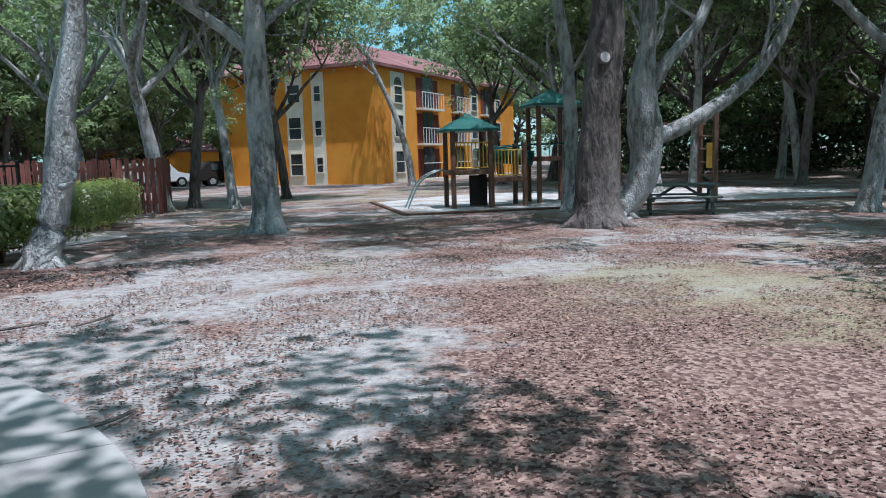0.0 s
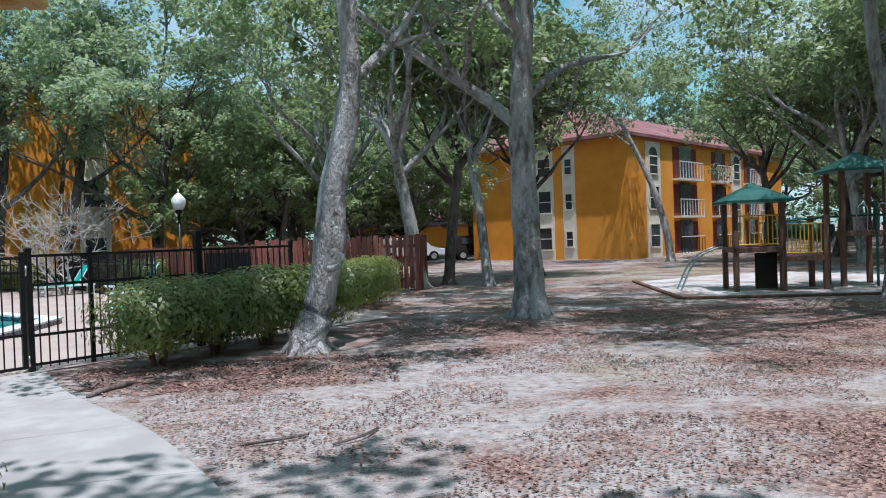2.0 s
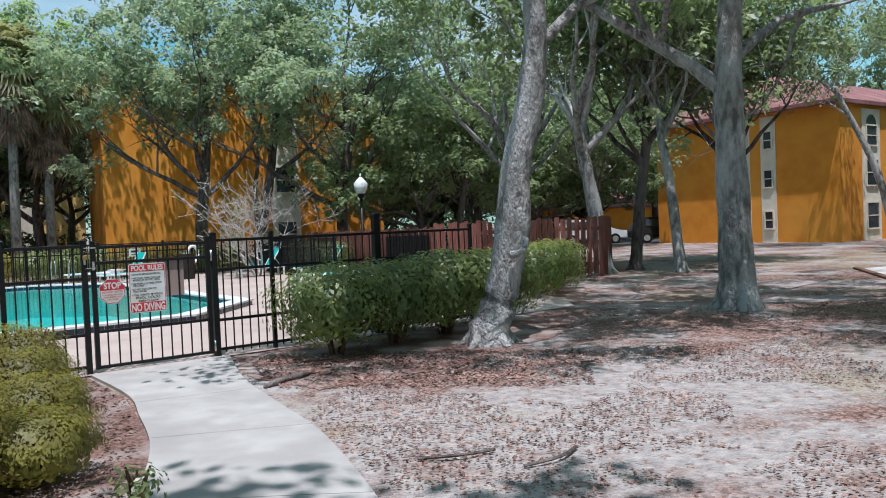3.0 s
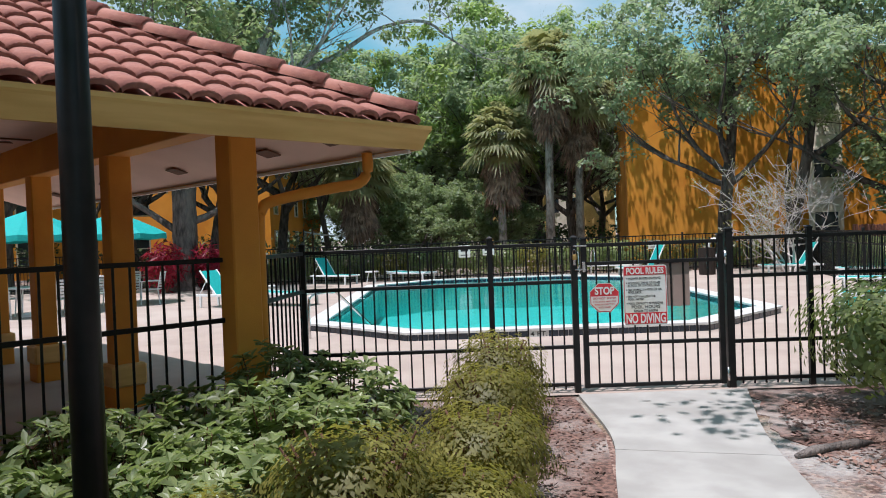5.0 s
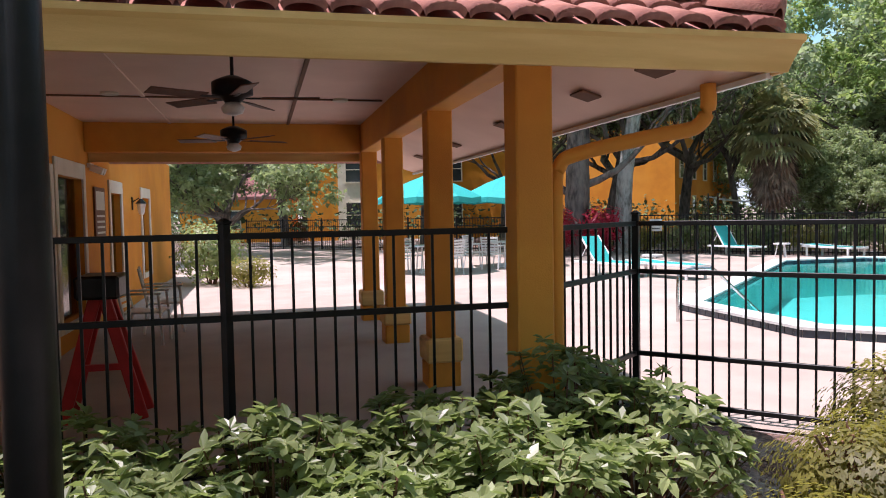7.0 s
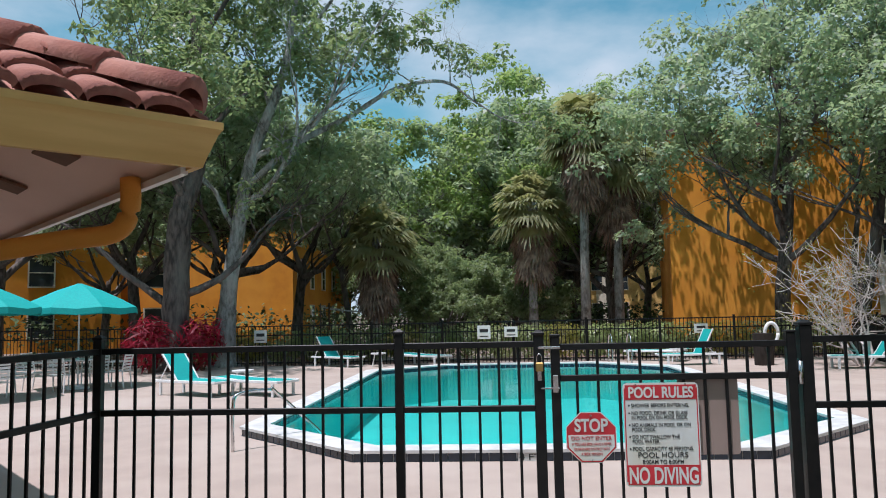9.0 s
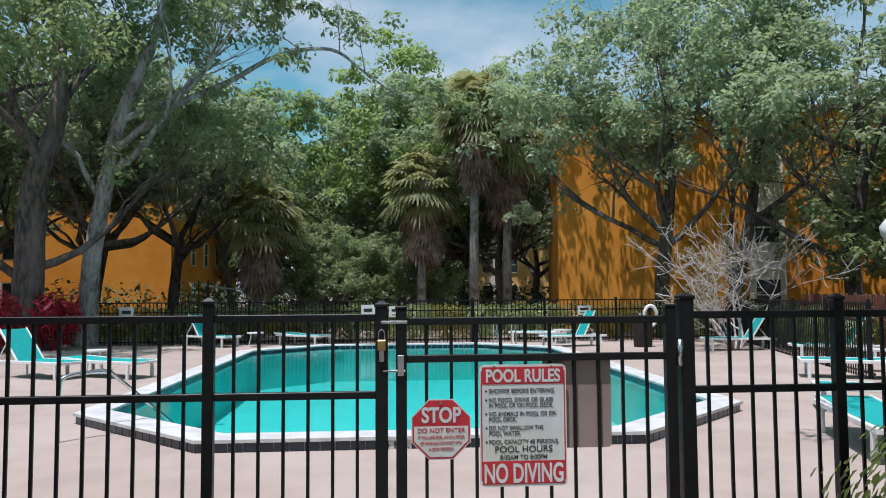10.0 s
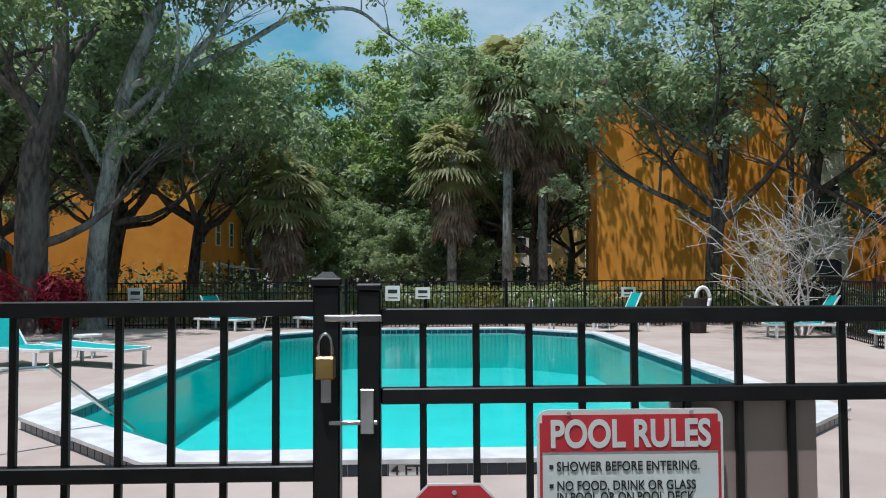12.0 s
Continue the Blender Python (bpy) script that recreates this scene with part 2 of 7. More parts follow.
TWIG = mat("pale_twig", (0.62, 0.56, 0.53), (0.46, 0.40, 0.38), 8, 0.9, 0.2)
LITTER = mat("fallen_leaf", (0.32, 0.195, 0.15), (0.13, 0.07, 0.055), 1.5, 0.8, 0, random_amount=0.7)
REDLEAF = mat("red_cordyline_leaf", (0.38, 0.02, 0.05), (0.18, 0.01, 0.03), 3, 0.5, 0, random_amount=0.4, translucent=(0.5, 0.03, 0.05))
REDWOOD = mat("red_stained_board", (0.20, 0.065, 0.045), (0.12, 0.04, 0.03), 5, 0.85, 0.4, 60, stretch=(5, 5, 0.5), c=(0.27, 0.12, 0.09), cscale=1.2, random_amount=0.25)
TIMBER = mat("brown_timber", (0.19, 0.10, 0.065), (0.11, 0.055, 0.035), 6, 0.85, 0.4, 60, stretch=(4, 4, 0.5))
YELLOW = mat("yellow_paint", (0.70, 0.42, 0.04), (0.60, 0.34, 0.03), 6, 0.6, 0.1)
GREEN_ROOF = mat("green_plastic", (0.015, 0.10, 0.075), (0.01, 0.075, 0.06), 5, 0.5, 0.1)
ROOF_RED = mat("red_shingle", (0.24, 0.105, 0.10), (0.17, 0.07, 0.065), 4, 0.9, 0.5, 30, c=(0.28, 0.14, 0.13), cscale=0.5)
WINDOW = mat("window_glass_dark", (0.03, 0.04, 0.05), (0.05, 0.06, 0.07), 0.8, 0.08, 0, spec=0.8)
DARK = mat("dark_recess", (0.03, 0.022, 0.018), None, 3, 0.9, 0.1)
# dark colour stands in for the shade inside a balcony recess
BALCONY = mat("recess_shade_maroon", (0.17, 0.035, 0.025), (0.12, 0.025, 0.02), 3, 0.9, 0.1)
SIGN_WHITE = mat("sign_white", (0.70, 0.72, 0.70), (0.60, 0.62, 0.60), 5, 0.45, 0.03, c=(0.62, 0.60, 0.52), cscale=3)
SIGN_RED = mat("sign_red", (0.55, 0.035, 0.045), (0.45, 0.03, 0.035), 8, 0.45, 0.03)
SIGN_BLACK = mat("sign_black", (0.03, 0.03, 0.03), None, 8, 0.5, 0)
BOX_TAUPE = mat("taupe_plate", (0.34, 0.25, 0.22), (0.28, 0.21, 0.18), 2, 0.6, 0.05)
GLOBE = mat("frosted_globe", (0.80, 0.82, 0.80), None, 6, 0.3, 0, spec=0.5)
DOORWOOD = mat("brown_door", (0.16, 0.06, 0.03), (0.11, 0.04, 0.02), 4, 0.5, 0.2, 50, stretch=(3, 3, 0.4))
REDPLASTIC = mat("red_plastic", (0.55, 0.03, 0.03), None, 6, 0.5, 0.05)
PANE = glass_mat("clear_pane", (0.9, 0.95, 0.95))


# ---- mesh helpers ----
UV_D = Vector((0.70711, 0.70711, 0))
UV_N = Vector((-0.70711, 0.70711, 0))


def at_uv(u, v, z=0.0):
    """A place in the pool's own square, which lies at 45 degrees."""
    return UV_D * u + UV_N * v + Vector((0, 0, z))


def mesh_of(name, bm, material, smooth=False):
    me = bpy.data.meshes.new(name)
    bm.to_mesh(me)
    bm.free()
    me.materials.append(material)
    if smooth:
        me.polygons.foreach_set("use_smooth", [True] * len(me.polygons))
    return me


def part(name, bm, material, parent=None, label="", smooth=False):
    ob = new(name, mesh_of(name, bm, material, smooth))
    if parent:
        ob.parent = parent
    if label:
        ob["label"] = label
    return ob


def shared(name, me, parent, m):
    ob = new(name, me)
    ob.parent = parent
    ob.matrix_basis = m
    return ob


def thing(name, label, category, group="", kind="", m=None):
    ob = new(name)
    ob.empty_display_size = 0.1
    if m is not None:
        ob.matrix_basis = m
    return tagged(ob, label, category, group, kind)


def box(bm, lo, hi, bevel=0.0, m=None):
    """A box between two corners, edges rounded by bevel."""
    lo, hi = Vector(lo), Vector(hi)
    mm = Matrix.Translation((lo + hi) / 2) @ Matrix.Diagonal((*(hi - lo), 1))
    if m is not None:
        mm = m @ mm
    r = bmesh.ops.create_cube(bm, size=1.0, matrix=mm)
    if bevel:
        edges = list({e for v in r["verts"] for e in v.link_edges})
        bmesh.ops.bevel(bm, geom=edges, offset=bevel, segments=1, affect="EDGES")
    return bm


def boxes(*rows, bevel=0.0):
    bm = bmesh.new()
    for lo, hi in rows:
        box(bm, lo, hi, bevel)
    return bm


def tube_data(points, radii, sides=8, seed=0, rough=0.0, cap=True):
    """Vertices and faces of a tube along a line of points."""
    pts = [Vector(p) for p in points]
    verts, faces = [], []
    rng = random.Random(seed)
    up = Vector((0.31, 0.17, 1)).normalized()
    for i, p in enumerate(pts):
        d = (pts[min(i + 1, len(pts) - 1)] - pts[max(i - 1, 0)]).normalized()
        a = d.cross(up)
        if a.length < 0.05:
            a = d.cross(Vector((1, 0, 0)))
        a.normalize()
        b = d.cross(a)
        for k in range(sides):
            w = 2 * math.pi * k / sides
            r = radii[i] * (1 + rough * rng.uniform(-1, 1))
            verts.append(p + (a * math.cos(w) + b * math.sin(w)) * r)
    for i in range(len(pts) - 1):
        for k in range(sides):
            k2 = (k + 1) % sides
            faces.append((i * sides + k, i * sides + k2, (i + 1) * sides + k2, (i + 1) * sides + k))
    if cap:
        faces.append(tuple(range(sides - 1, -1, -1)))
        faces.append(tuple((len(pts) - 1) * sides + k for k in range(sides)))
    return verts, faces


def tube(bm, points, r, sides=8, rough=0.0, seed=0):
    radii = r if isinstance(r, (list, tuple)) else [r] * len(points)
    vs, fs = tube_data(points, radii, sides, seed, rough)
    made = [bm.verts.new(v) for v in vs]
    for f in fs:
        bm.faces.new([made[i] for i in f])
    return bm


def tubes(*rows, sides=8):
    bm = bmesh.new()
    for pts, r in rows:
        tube(bm, pts, r, sides)
    return bm


def curve_points(ctrl, n=6):
    """A smooth line through control points."""
    c = [Vector(p) for p in ctrl]
    c = [c[0] * 2 - c[1], *c, c[-1] * 2 - c[-2]]
    out = []
    for i in range(1, len(c) - 2):
        for k in range(n):
            t = k / n
            out.append(0.5 * ((2 * c[i]) + (c[i + 1] - c[i - 1]) * t + (2 * c[i - 1] - 5 * c[i] + 4 * c[i + 1] - c[i + 2]) * t * t
                              + (3 * c[i] - c[i - 1] - 3 * c[i + 1] + c[i + 2]) * t ** 3))
    out.append(c[-2])
    return out


def raw_mesh(name, verts, faces, material, smooth=False):
    me = bpy.data.meshes.new(name)
    me.from_pydata(verts, [], faces)
    me.materials.append(material)
    if smooth:
        me.polygons.foreach_set("use_smooth", [True] * len(me.polygons))
    return me


def leaf_mesh(name, centres, normals, size, aspect, material, seed, droop=0.0, jitter=0.55):
    """Many small leaves, each a folded diamond of four triangles' worth of edge, in one mesh."""
    rng = np.random.default_rng(seed)
    c = np.asarray(centres, float)
    k = len(c)
    nrm = np.asarray(normals, float) + rng.normal(0, jitter, (k, 3))
    nrm /= np.linalg.norm(nrm, axis=1, keepdims=True) + 1e-9
    t = rng.normal(0, 1, (k, 3))
    t[:, 2] -= droop
    t -= nrm * (t * nrm).sum(1, keepdims=True)
    t /= np.linalg.norm(t, axis=1, keepdims=True) + 1e-9
    s = np.cross(nrm, t)
    ln = size * rng.uniform(0.6, 1.35, (k, 1))
    w = ln * aspect
    v = np.empty((k, 4, 3))
    v[:, 0] = c
    v[:, 1] = c + t * ln * 0.45 + s * w * 0.5 + nrm * w * 0.18
    v[:, 2] = c + t * ln
    v[:, 3] = c + t * ln * 0.45 - s * w * 0.5 + nrm * w * 0.18
    me = bpy.data.meshes.new(name)
    me.vertices.add(4 * k)
    me.vertices.foreach_set("co", v.ravel())
    me.loops.add(4 * k)
    me.loops.foreach_set("vertex_index", np.arange(4 * k, dtype=np.int32))
    me.polygons.add(k)
    me.polygons.foreach_set("loop_start", np.arange(0, 4 * k, 4, dtype=np.int32))
    me.update(calc_edges=True)
    me.materials.append(material)
    return me


# ---- trees ----
def grow(rng, start, heading, length, r, depth, wood, tips, spread=0.55, lift=0.25):
    """One limb with its side branches; collects tubes and twig ends."""
    pts, p, d = [start.copy()], start.copy(), heading.normalized()
    steps = 6 if depth > 1 else 4
    for _ in range(steps):
        d = (d + Vector((rng.gauss(0, 0.17), rng.gauss(0, 0.17), rng.gauss(0.02, 0.12) + lift * 0.1))).normalized()
        p = p + d * length / steps
        pts.append(p.copy())
    rad = [r * (1 - 0.72 * i / steps) for i in range(steps + 1)]
    wood.append((pts, rad, 7 if depth > 2 else (5 if depth > 1 else 4)))
    if depth == 0:
        tips.append((pts[-1], d))
        tips.append((pts[-2], d))
        return
    for k in range(3 if depth > 1 else 4):
        i = rng.randint(max(1, steps // 2 - 1), steps)
        side = Vector((rng.gauss(0, 1), rng.gauss(0, 1), rng.gauss(0.15, 0.5))).normalized()
        grow(rng, pts[i], d * (1 - spread) + side * spread + Vector((0, 0, lift * 0.4)), length * rng.uniform(0.5, 0.72), rad[i] * 0.68, depth - 1, wood, tips, spread, lift)
    grow(rng, pts[-1], d, length * 0.6, rad[-1], depth - 1, wood, tips, spread, lift)


def oak_meshes(seed, trunk, limbs, bark, leaf, per_tip=34, leaf_size=0.17, clump=0.5, depth=3, spread=0.55, lift=0.25, density=0.2, arms=()):
    """Trunk mesh and crown mesh of an oak. trunk: control points with radii; limbs: (height index, heading, length, radius); arms: long limbs along given points with their end radii."""
    rng = random.Random(seed)
    pts = curve_points([t[0] for t in trunk], 5)
    rr = np.interp(np.linspace(0, len(trunk) - 1, len(pts)), range(len(trunk)), [t[1] for t in trunk])
    wood, tips = [], []
    verts, faces = [], []

    def put(vs, fs):
        base = len(verts)
        verts.extend(vs)
        faces.extend(tuple(base + i for i in f) for f in fs)

    base = pts[0]
    flare = [base + Vector((0, 0, -0.15)), base + Vector((0, 0, 0.05)), base + Vector((0, 0, 0.22))]
    tl = flare + [p for p in pts if p.z > base.z + 0.35]
    rl = [rr[0] * 1.45, rr[0] * 1.24, rr[0] * 1.08] + [float(r) for p, r in zip(pts, rr) if p.z > base.z + 0.35]
    rl = [r * (1 + 0.10 * noise.noise(Vector((seed * 3.1, p.z * 1.7, 0.0)))) for p, r in zip(tl, rl)]
    put(*tube_data(tl, rl, 16, seed, 0.06))
    for k in range(5):
        w = 2 * math.pi * (k + rng.random() * 0.6) / 5
        o = Vector((math.cos(w), math.sin(w), 0))
        put(*tube_data([base + o * rr[0] * 0.8 + Vector((0, 0, 0.16)), base + o * rr[0] * 1.35 + Vector((0, 0, 0.03)), base + o * rr[0] * 2.0 + Vector((0, 0, -0.05))],
                       [rr[0] * 0.3, rr[0] * 0.2, rr[0] * 0.07], 6, seed + k))
    for frac, heading, length, r in limbs:
        s = pts[min(int(frac * (len(pts) - 1)), len(pts) - 1)]
        grow(rng, s, Vector(heading), length, r, depth, wood, tips, spread, lift)
    for ctrl, r0, r1 in arms:
        ap = curve_points(ctrl, 5)
        put(*tube_data(ap, [r0 + (r1 - r0) * i / (len(ap) - 1) for i in range(len(ap))], 10, seed, 0.06))
        for i in range(len(ap) // 2, len(ap), 4):
            grow(rng, ap[i], Vector((rng.gauss(0, 0.6), rng.gauss(0, 0.6), 0.8)), 1.7, r1 * 0.7, depth - 1, wood, tips, spread, lift)
        grow(rng, ap[-1], ap[-1] - ap[-2], 2.2, r1, depth - 1, wood, tips, spread, lift)
    for p, r, sides in wood:
        put(*tube_data(p, r, sides, 0, 0, False))
    tip = np.array([t[0] for t in tips])
    nr = np.random.default_rng(seed)
    tip = tip[nr.permutation(len(tip))[:max(6, int(len(tip) * density))]]
    # leaves cover lumps round the twig ends, thicker on top, each facing outwards from its lump
    lumps = 3
    mid = np.repeat(tip, lumps, axis=0) + np.clip(nr.normal(0, 1, (len(tip) * lumps, 3)), -1.5, 1.5) * (1, 1, 0.55) * clump * 0.95
    size = nr.uniform(0.45, 1.0, (len(mid), 1)) * clump
    k = max(8, per_tip // lumps)
    out = nr.normal(0, 1, (len(mid) * k, 3)) + (0, 0, 0.25)
    out /= np.linalg.norm(out, axis=1, keepdims=True)
    c = np.repeat(mid, k, axis=0) + out * (1, 1, 0.7) * np.repeat(size, k, axis=0) * nr.uniform(0.55, 1.1, (len(out), 1))
    up = out + (0.0, 0.0, 0.75)
    return raw_mesh("trunk", verts, faces, bark, True), leaf_mesh("crown", c, up, leaf_size, 0.56, leaf, seed, 0.5, 0.42)


def oak(meshes, label, m=None, group="", name="oak_tree"):
    tree = thing(name, label, "tree", group, m=m)
    for nm, me in zip(("trunk", "crown"), meshes):
        o = new(nm, me)
        o.parent = tree
    return tree


def generic_oak(seed, height=9.0, r=0.2, fork=0.35, bark=None, leaf=None, lean=(0, 0), spread_r=4.0, nlimbs=5, per_tip=34, leaf_size=0.17, depth=3, clump=0.55, rise=(0.75, 1.7), density=0.25):
    rng = random.Random(seed)
    fh = height * fork
    trunk = [((0, 0, 0), r), ((lean[0] * 0.4, lean[1] * 0.4, fh * 0.5), r * 0.86), ((lean[0], lean[1], fh), r * 0.74),
             ((lean[0] * 1.4, lean[1] * 1.4, fh * 1.35), r * 0.5)]
    limbs = []
    for k in range(nlimbs):
        w = 2 * math.pi * (k + rng.uniform(-0.3, 0.3)) / nlimbs
        up = rng.uniform(*rise)
        limbs.append((rng.uniform(0.6, 1.0), (math.cos(w), math.sin(w), up), (height - fh) * rng.uniform(0.42, 0.58), r * rng.uniform(0.4, 0.58)))
    return oak_meshes(seed, trunk, limbs, bark or BARK, leaf or LEAF, per_tip, leaf_size, clump, depth, density=density)


# ---- ground, paths, pool ----
PU, PV, PC = (0.6, 9.1), (15.05, 29.4), 1.95


def octagon(grow_by=0.0):
    a, b, c, d, k = PU[0] - grow_by, PU[1] + grow_by, PV[0] - grow_by, PV[1] + grow_by, PC + grow_by * 0.41
    return [(a + k, c), (b - k, c), (b, c + k), (b, d - k), (b - k, d), (a + k, d), (a, d - k), (a, c + k)]


def ring_mesh(inner, outer, zi, zo):
    bm = bmesh.new()
    vi = [bm.verts.new(at_uv(u, v, zi)) for u, v in inner]
    vo = [bm.verts.new(at_uv(u, v, zo)) for u, v in outer]
    for i in range(len(inner)):
        j = (i + 1) % len(inner)
        bm.faces.new((vi[i], vo[i], vo[j], vi[j]))
    return bm


def build_ground():
    bm = bmesh.new()
    cu, cv = (PU[0] + PU[1]) / 2, (PV[0] + PV[1]) / 2
    last = None
    for s in (1.0, 1.6, 2.6, 4.5, 8, 16, 40, 120, 320):
        row = [bm.verts.new(at_uv(cu + (u - cu) * s, cv + (v - cv) * s, 0.0)) for u, v in octagon(0.1)]
        if last:
            for i in range(8):
                j = (i + 1) % 8
                bm.faces.new((last[i], row[i], row[j], last[j]))
        last = row
    tagged(part("ground", bm, GROUND), "sandy lawn under oaks strewn with rust-red leaf litter", "ground", kind="structure")


build_ground()


def slab(name, corners, z, thick, material, label, category, kind="structure", ragged=0.0):
    bm = bmesh.new()
    if ragged:
        q = random.Random(len(corners))
        fine = []
        for i, (x, y) in enumerate(corners):
            x2, y2 = corners[(i + 1) % len(corners)]
            k = max(2, int(math.hypot(x2 - x, y2 - y) / 0.12))
            fine += [(x + (x2 - x) * j / k + q.uniform(-ragged, ragged), y + (y2 - y) * j / k + q.uniform(-ragged, ragged)) for j in range(k)]
        corners = fine
    top = [bm.verts.new((x, y, z)) for x, y in corners]
    low = [bm.verts.new((x, y, z - thick)) for x, y in corners]
    bm.faces.new(top)
    n = len(top)
    for i in range(n):
        j = (i + 1) % n
        bm.faces.new((top[j], top[i], low[i], low[j]))
    bmesh.ops.recalc_face_normals(bm, faces=bm.faces)
    return tagged(part(name, bm, material), label, category, kind=kind)


def build_pool():
    deck_out = [(-16, 10.85), (12.5, 10.85), (13.5, 12), (16.5, 30.5), (15.5, 31.5), (-24, 31.5), (-25, 30.5), (-20, 11.85)]
    tagged(part("pool_deck", ring_mesh(octagon(0.02), deck_out, 0.02, 0.02), DECK), "pale pink textured concrete pool deck", "pool deck", kind="structure")
    slab("patio_floor", [(-24, 3.6), (-5.35, 3.6), (-5.35, 8.0), (-6.4, 9.1), (-24, 9.3)], 0.016, 0.1, DECK, "shaded pink concrete patio floor under the pavilion", "patio")
    pool = thing("swimming_pool", "octagonal swimming pool of teal water with raised white coping", "swimming pool")
    bm = ring_mesh(octagon(-0.34), octagon(0.03), 0.15, 0.15)
    top = list(bm.faces)
    r = bmesh.ops.extrude_face_region(bm, geom=top)
    bmesh.ops.translate(bm, verts=[g for g in r["geom"] if isinstance(g, bmesh.types.BMVert)], vec=(0, 0, -0.035))
    bmesh.ops.recalc_face_normals(bm, faces=bm.faces)
    part("coping", bm, COPING, pool, "weathered white concrete coping")
    part("kerb_wall", ring_mesh(octagon(-0.006), octagon(-0.005), 0.113, -0.1), GROUT, pool)
    inner = bmesh.new()
    o1, n8 = octagon(-0.33), 8
    rings = [[inner.verts.new(at_uv(u, v, z)) for u, v in o1] for z in (0.112, -0.9)]
    for i in range(n8):
        j = (i + 1) % n8
        inner.faces.new((rings[0][i], rings[0][j], rings[1][j], rings[1][i]))
    inner.faces.new(rings[1])
    part("basin", inner, BASIN, pool, "teal painted plaster basin")
    bm = bmesh.new()
    bm.faces.new([bm.verts.new(at_uv(u, v, 0.06)) for u, v in octagon(-0.335)])
    part("water", bm, WATER, pool, "still clear teal water")
    # steps inside the corner by the handrail
    bm = bmesh.new()
    for k in range(3):
        w = 0.45 * (k + 1)
        pts = [(1.05, 16.75), (2.45, 15.55), (2.45 + w * 0.7, 15.55 + w * 0.7), (1.05 + w * 0.7, 16.75 + w * 0.7)]
        z = -0.16 - 0.22 * k
        top = [bm.verts.new(at_uv(u, v, z)) for u, v in pts]
        low = [bm.verts.new(at_uv(u, v, -0.89)) for u, v in pts]
        bm.faces.new(top)
        for i in range(4):
            bm.faces.new((top[(i + 1) % 4], top[i], low[i], low[(i + 1) % 4]))
    part("pool_step", bm, BASIN, pool)
    # dark tiles round the kerb and round the inside
    tile = mesh_of("tile", boxes(((-0.071, -0.006, -0.048), (0.071, 0.006, 0.048)), bevel=0.003), NAVY)
    rest = bmesh.new()
    count = 0
    for inside in (False, True):
        oc = octagon(-0.345 if inside else 0.0)
        for i in range(8):
            a, b = at_uv(*oc[i]), at_uv(*oc[(i + 1) % 8])
            ln = (b - a).length
            k = max(1, round(ln / 0.153))
            ang = math.atan2((b - a).y, (b - a).x)
            for q in range(k):
                p = a.lerp(b, (q + 0.5) / k)
                m = Matrix.Translation((p.x, p.y, 0.066)) @ Matrix.Rotation(ang, 4, "Z") @ Matrix.Diagonal((ln / k / 0.153, 1, 1, 1))
                if not inside and i in (0, 1, 7) or not inside and i in (2, 6) and count < 280:
                    shared("tile", tile, pool, m)
                    count += 1
                else:
                    box(rest, (-0.071, -0.006, -0.048), (0.071, 0.006, 0.048), 0, m)
    tagged(part("waterline_tile", rest, NAVY, pool, "dark navy glazed tiles"), kind="stuff")
    # handrail
    rail = thing("pool_handrail", "bent stainless steel handrail over the pool steps", "handrail")
    a, n = at_uv(1.45, 15.85), at_uv(0.8, 0.75)
    n = (at_uv(2.9, 17.3) - a).normalized()
    off = UV_D * 0.22 - UV_N * 0.22
    for s in (-1,):
        p = a + off * s - n * 0.45
        tube_pts = curve_points([p, p + Vector((0, 0, 0.55)), p + n * 0.08 + Vector((0, 0, 0.72)), p + n * 0.5 + Vector((0, 0, 0.74)), p + n * 0.62 + Vector((0, 0, 0.68)), p + n * 1.5 + Vector((0, 0, -0.1)), p + n * 1.9 + Vector((0, 0, -0.5)), p + n * 2.3 + Vector((0, 0, -0.5))], 4)
        part("rail", tubes((tube_pts, 0.022), sides=10), CHROME, rail, smooth=True)
    ladder = thing("pool_ladder", "stainless steel pool ladder at the far end", "ladder")
    for du in (0, 0.55):
        p = at_uv(7.6 + du, 29.0)
        part("rail", tubes((curve_points([p + UV_N * 0.75 + Vector((0, 0, 0.02)), p + UV_N * 0.7 + Vector((0, 0, 0.75)), p + UV_N * 0.35 + Vector((0, 0, 0.95)), p + Vector((0, 0, 0.7)), p + Vector((0, 0, -0.8))], 4), 0.022), sides=8), CHROME, ladder, smooth=True)
    for z in (-0.2, -0.5):
        part("rung", boxes((at_uv(7.6, 28.95, z) - Vector((0.05, 0.05, 0)), at_uv(8.15, 29.0, z + 0.03))), CHROME, ladder)
    # depth mark on the kerb
    mark = thing("depth_mark", "white plate with black depth lettering on the kerb", "depth mark", m=Matrix.Translation(at_uv(4.55, PV[0] - 0.012, 0.066)) @ Matrix.Rotation(radians(45), 4, "Z"))
    part("plate", boxes(((-0.15, -0.003, -0.05), (0.15, 0.003, 0.05))), COPING, mark)
    text_part("4 FT.", 0.1, SIGN_BLACK, mark, (0, -0.006, -0.035), width=0.26)
    for u, v in ((3.0, 29.0), (1.0, 22.0), (8.8, 22.0), (8.8, 18.2)):
        m2 = thing("depth_mark", "small white depth plate on the coping", "depth mark", "depth marks", m=Matrix.Translation(at_uv(u, v, 0.152)) @ Matrix.Rotation(radians(45), 4, "Z"))
        part("plate", boxes(((-0.12, -0.05, 0), (0.12, 0.05, 0.004))), WHITE, m2)


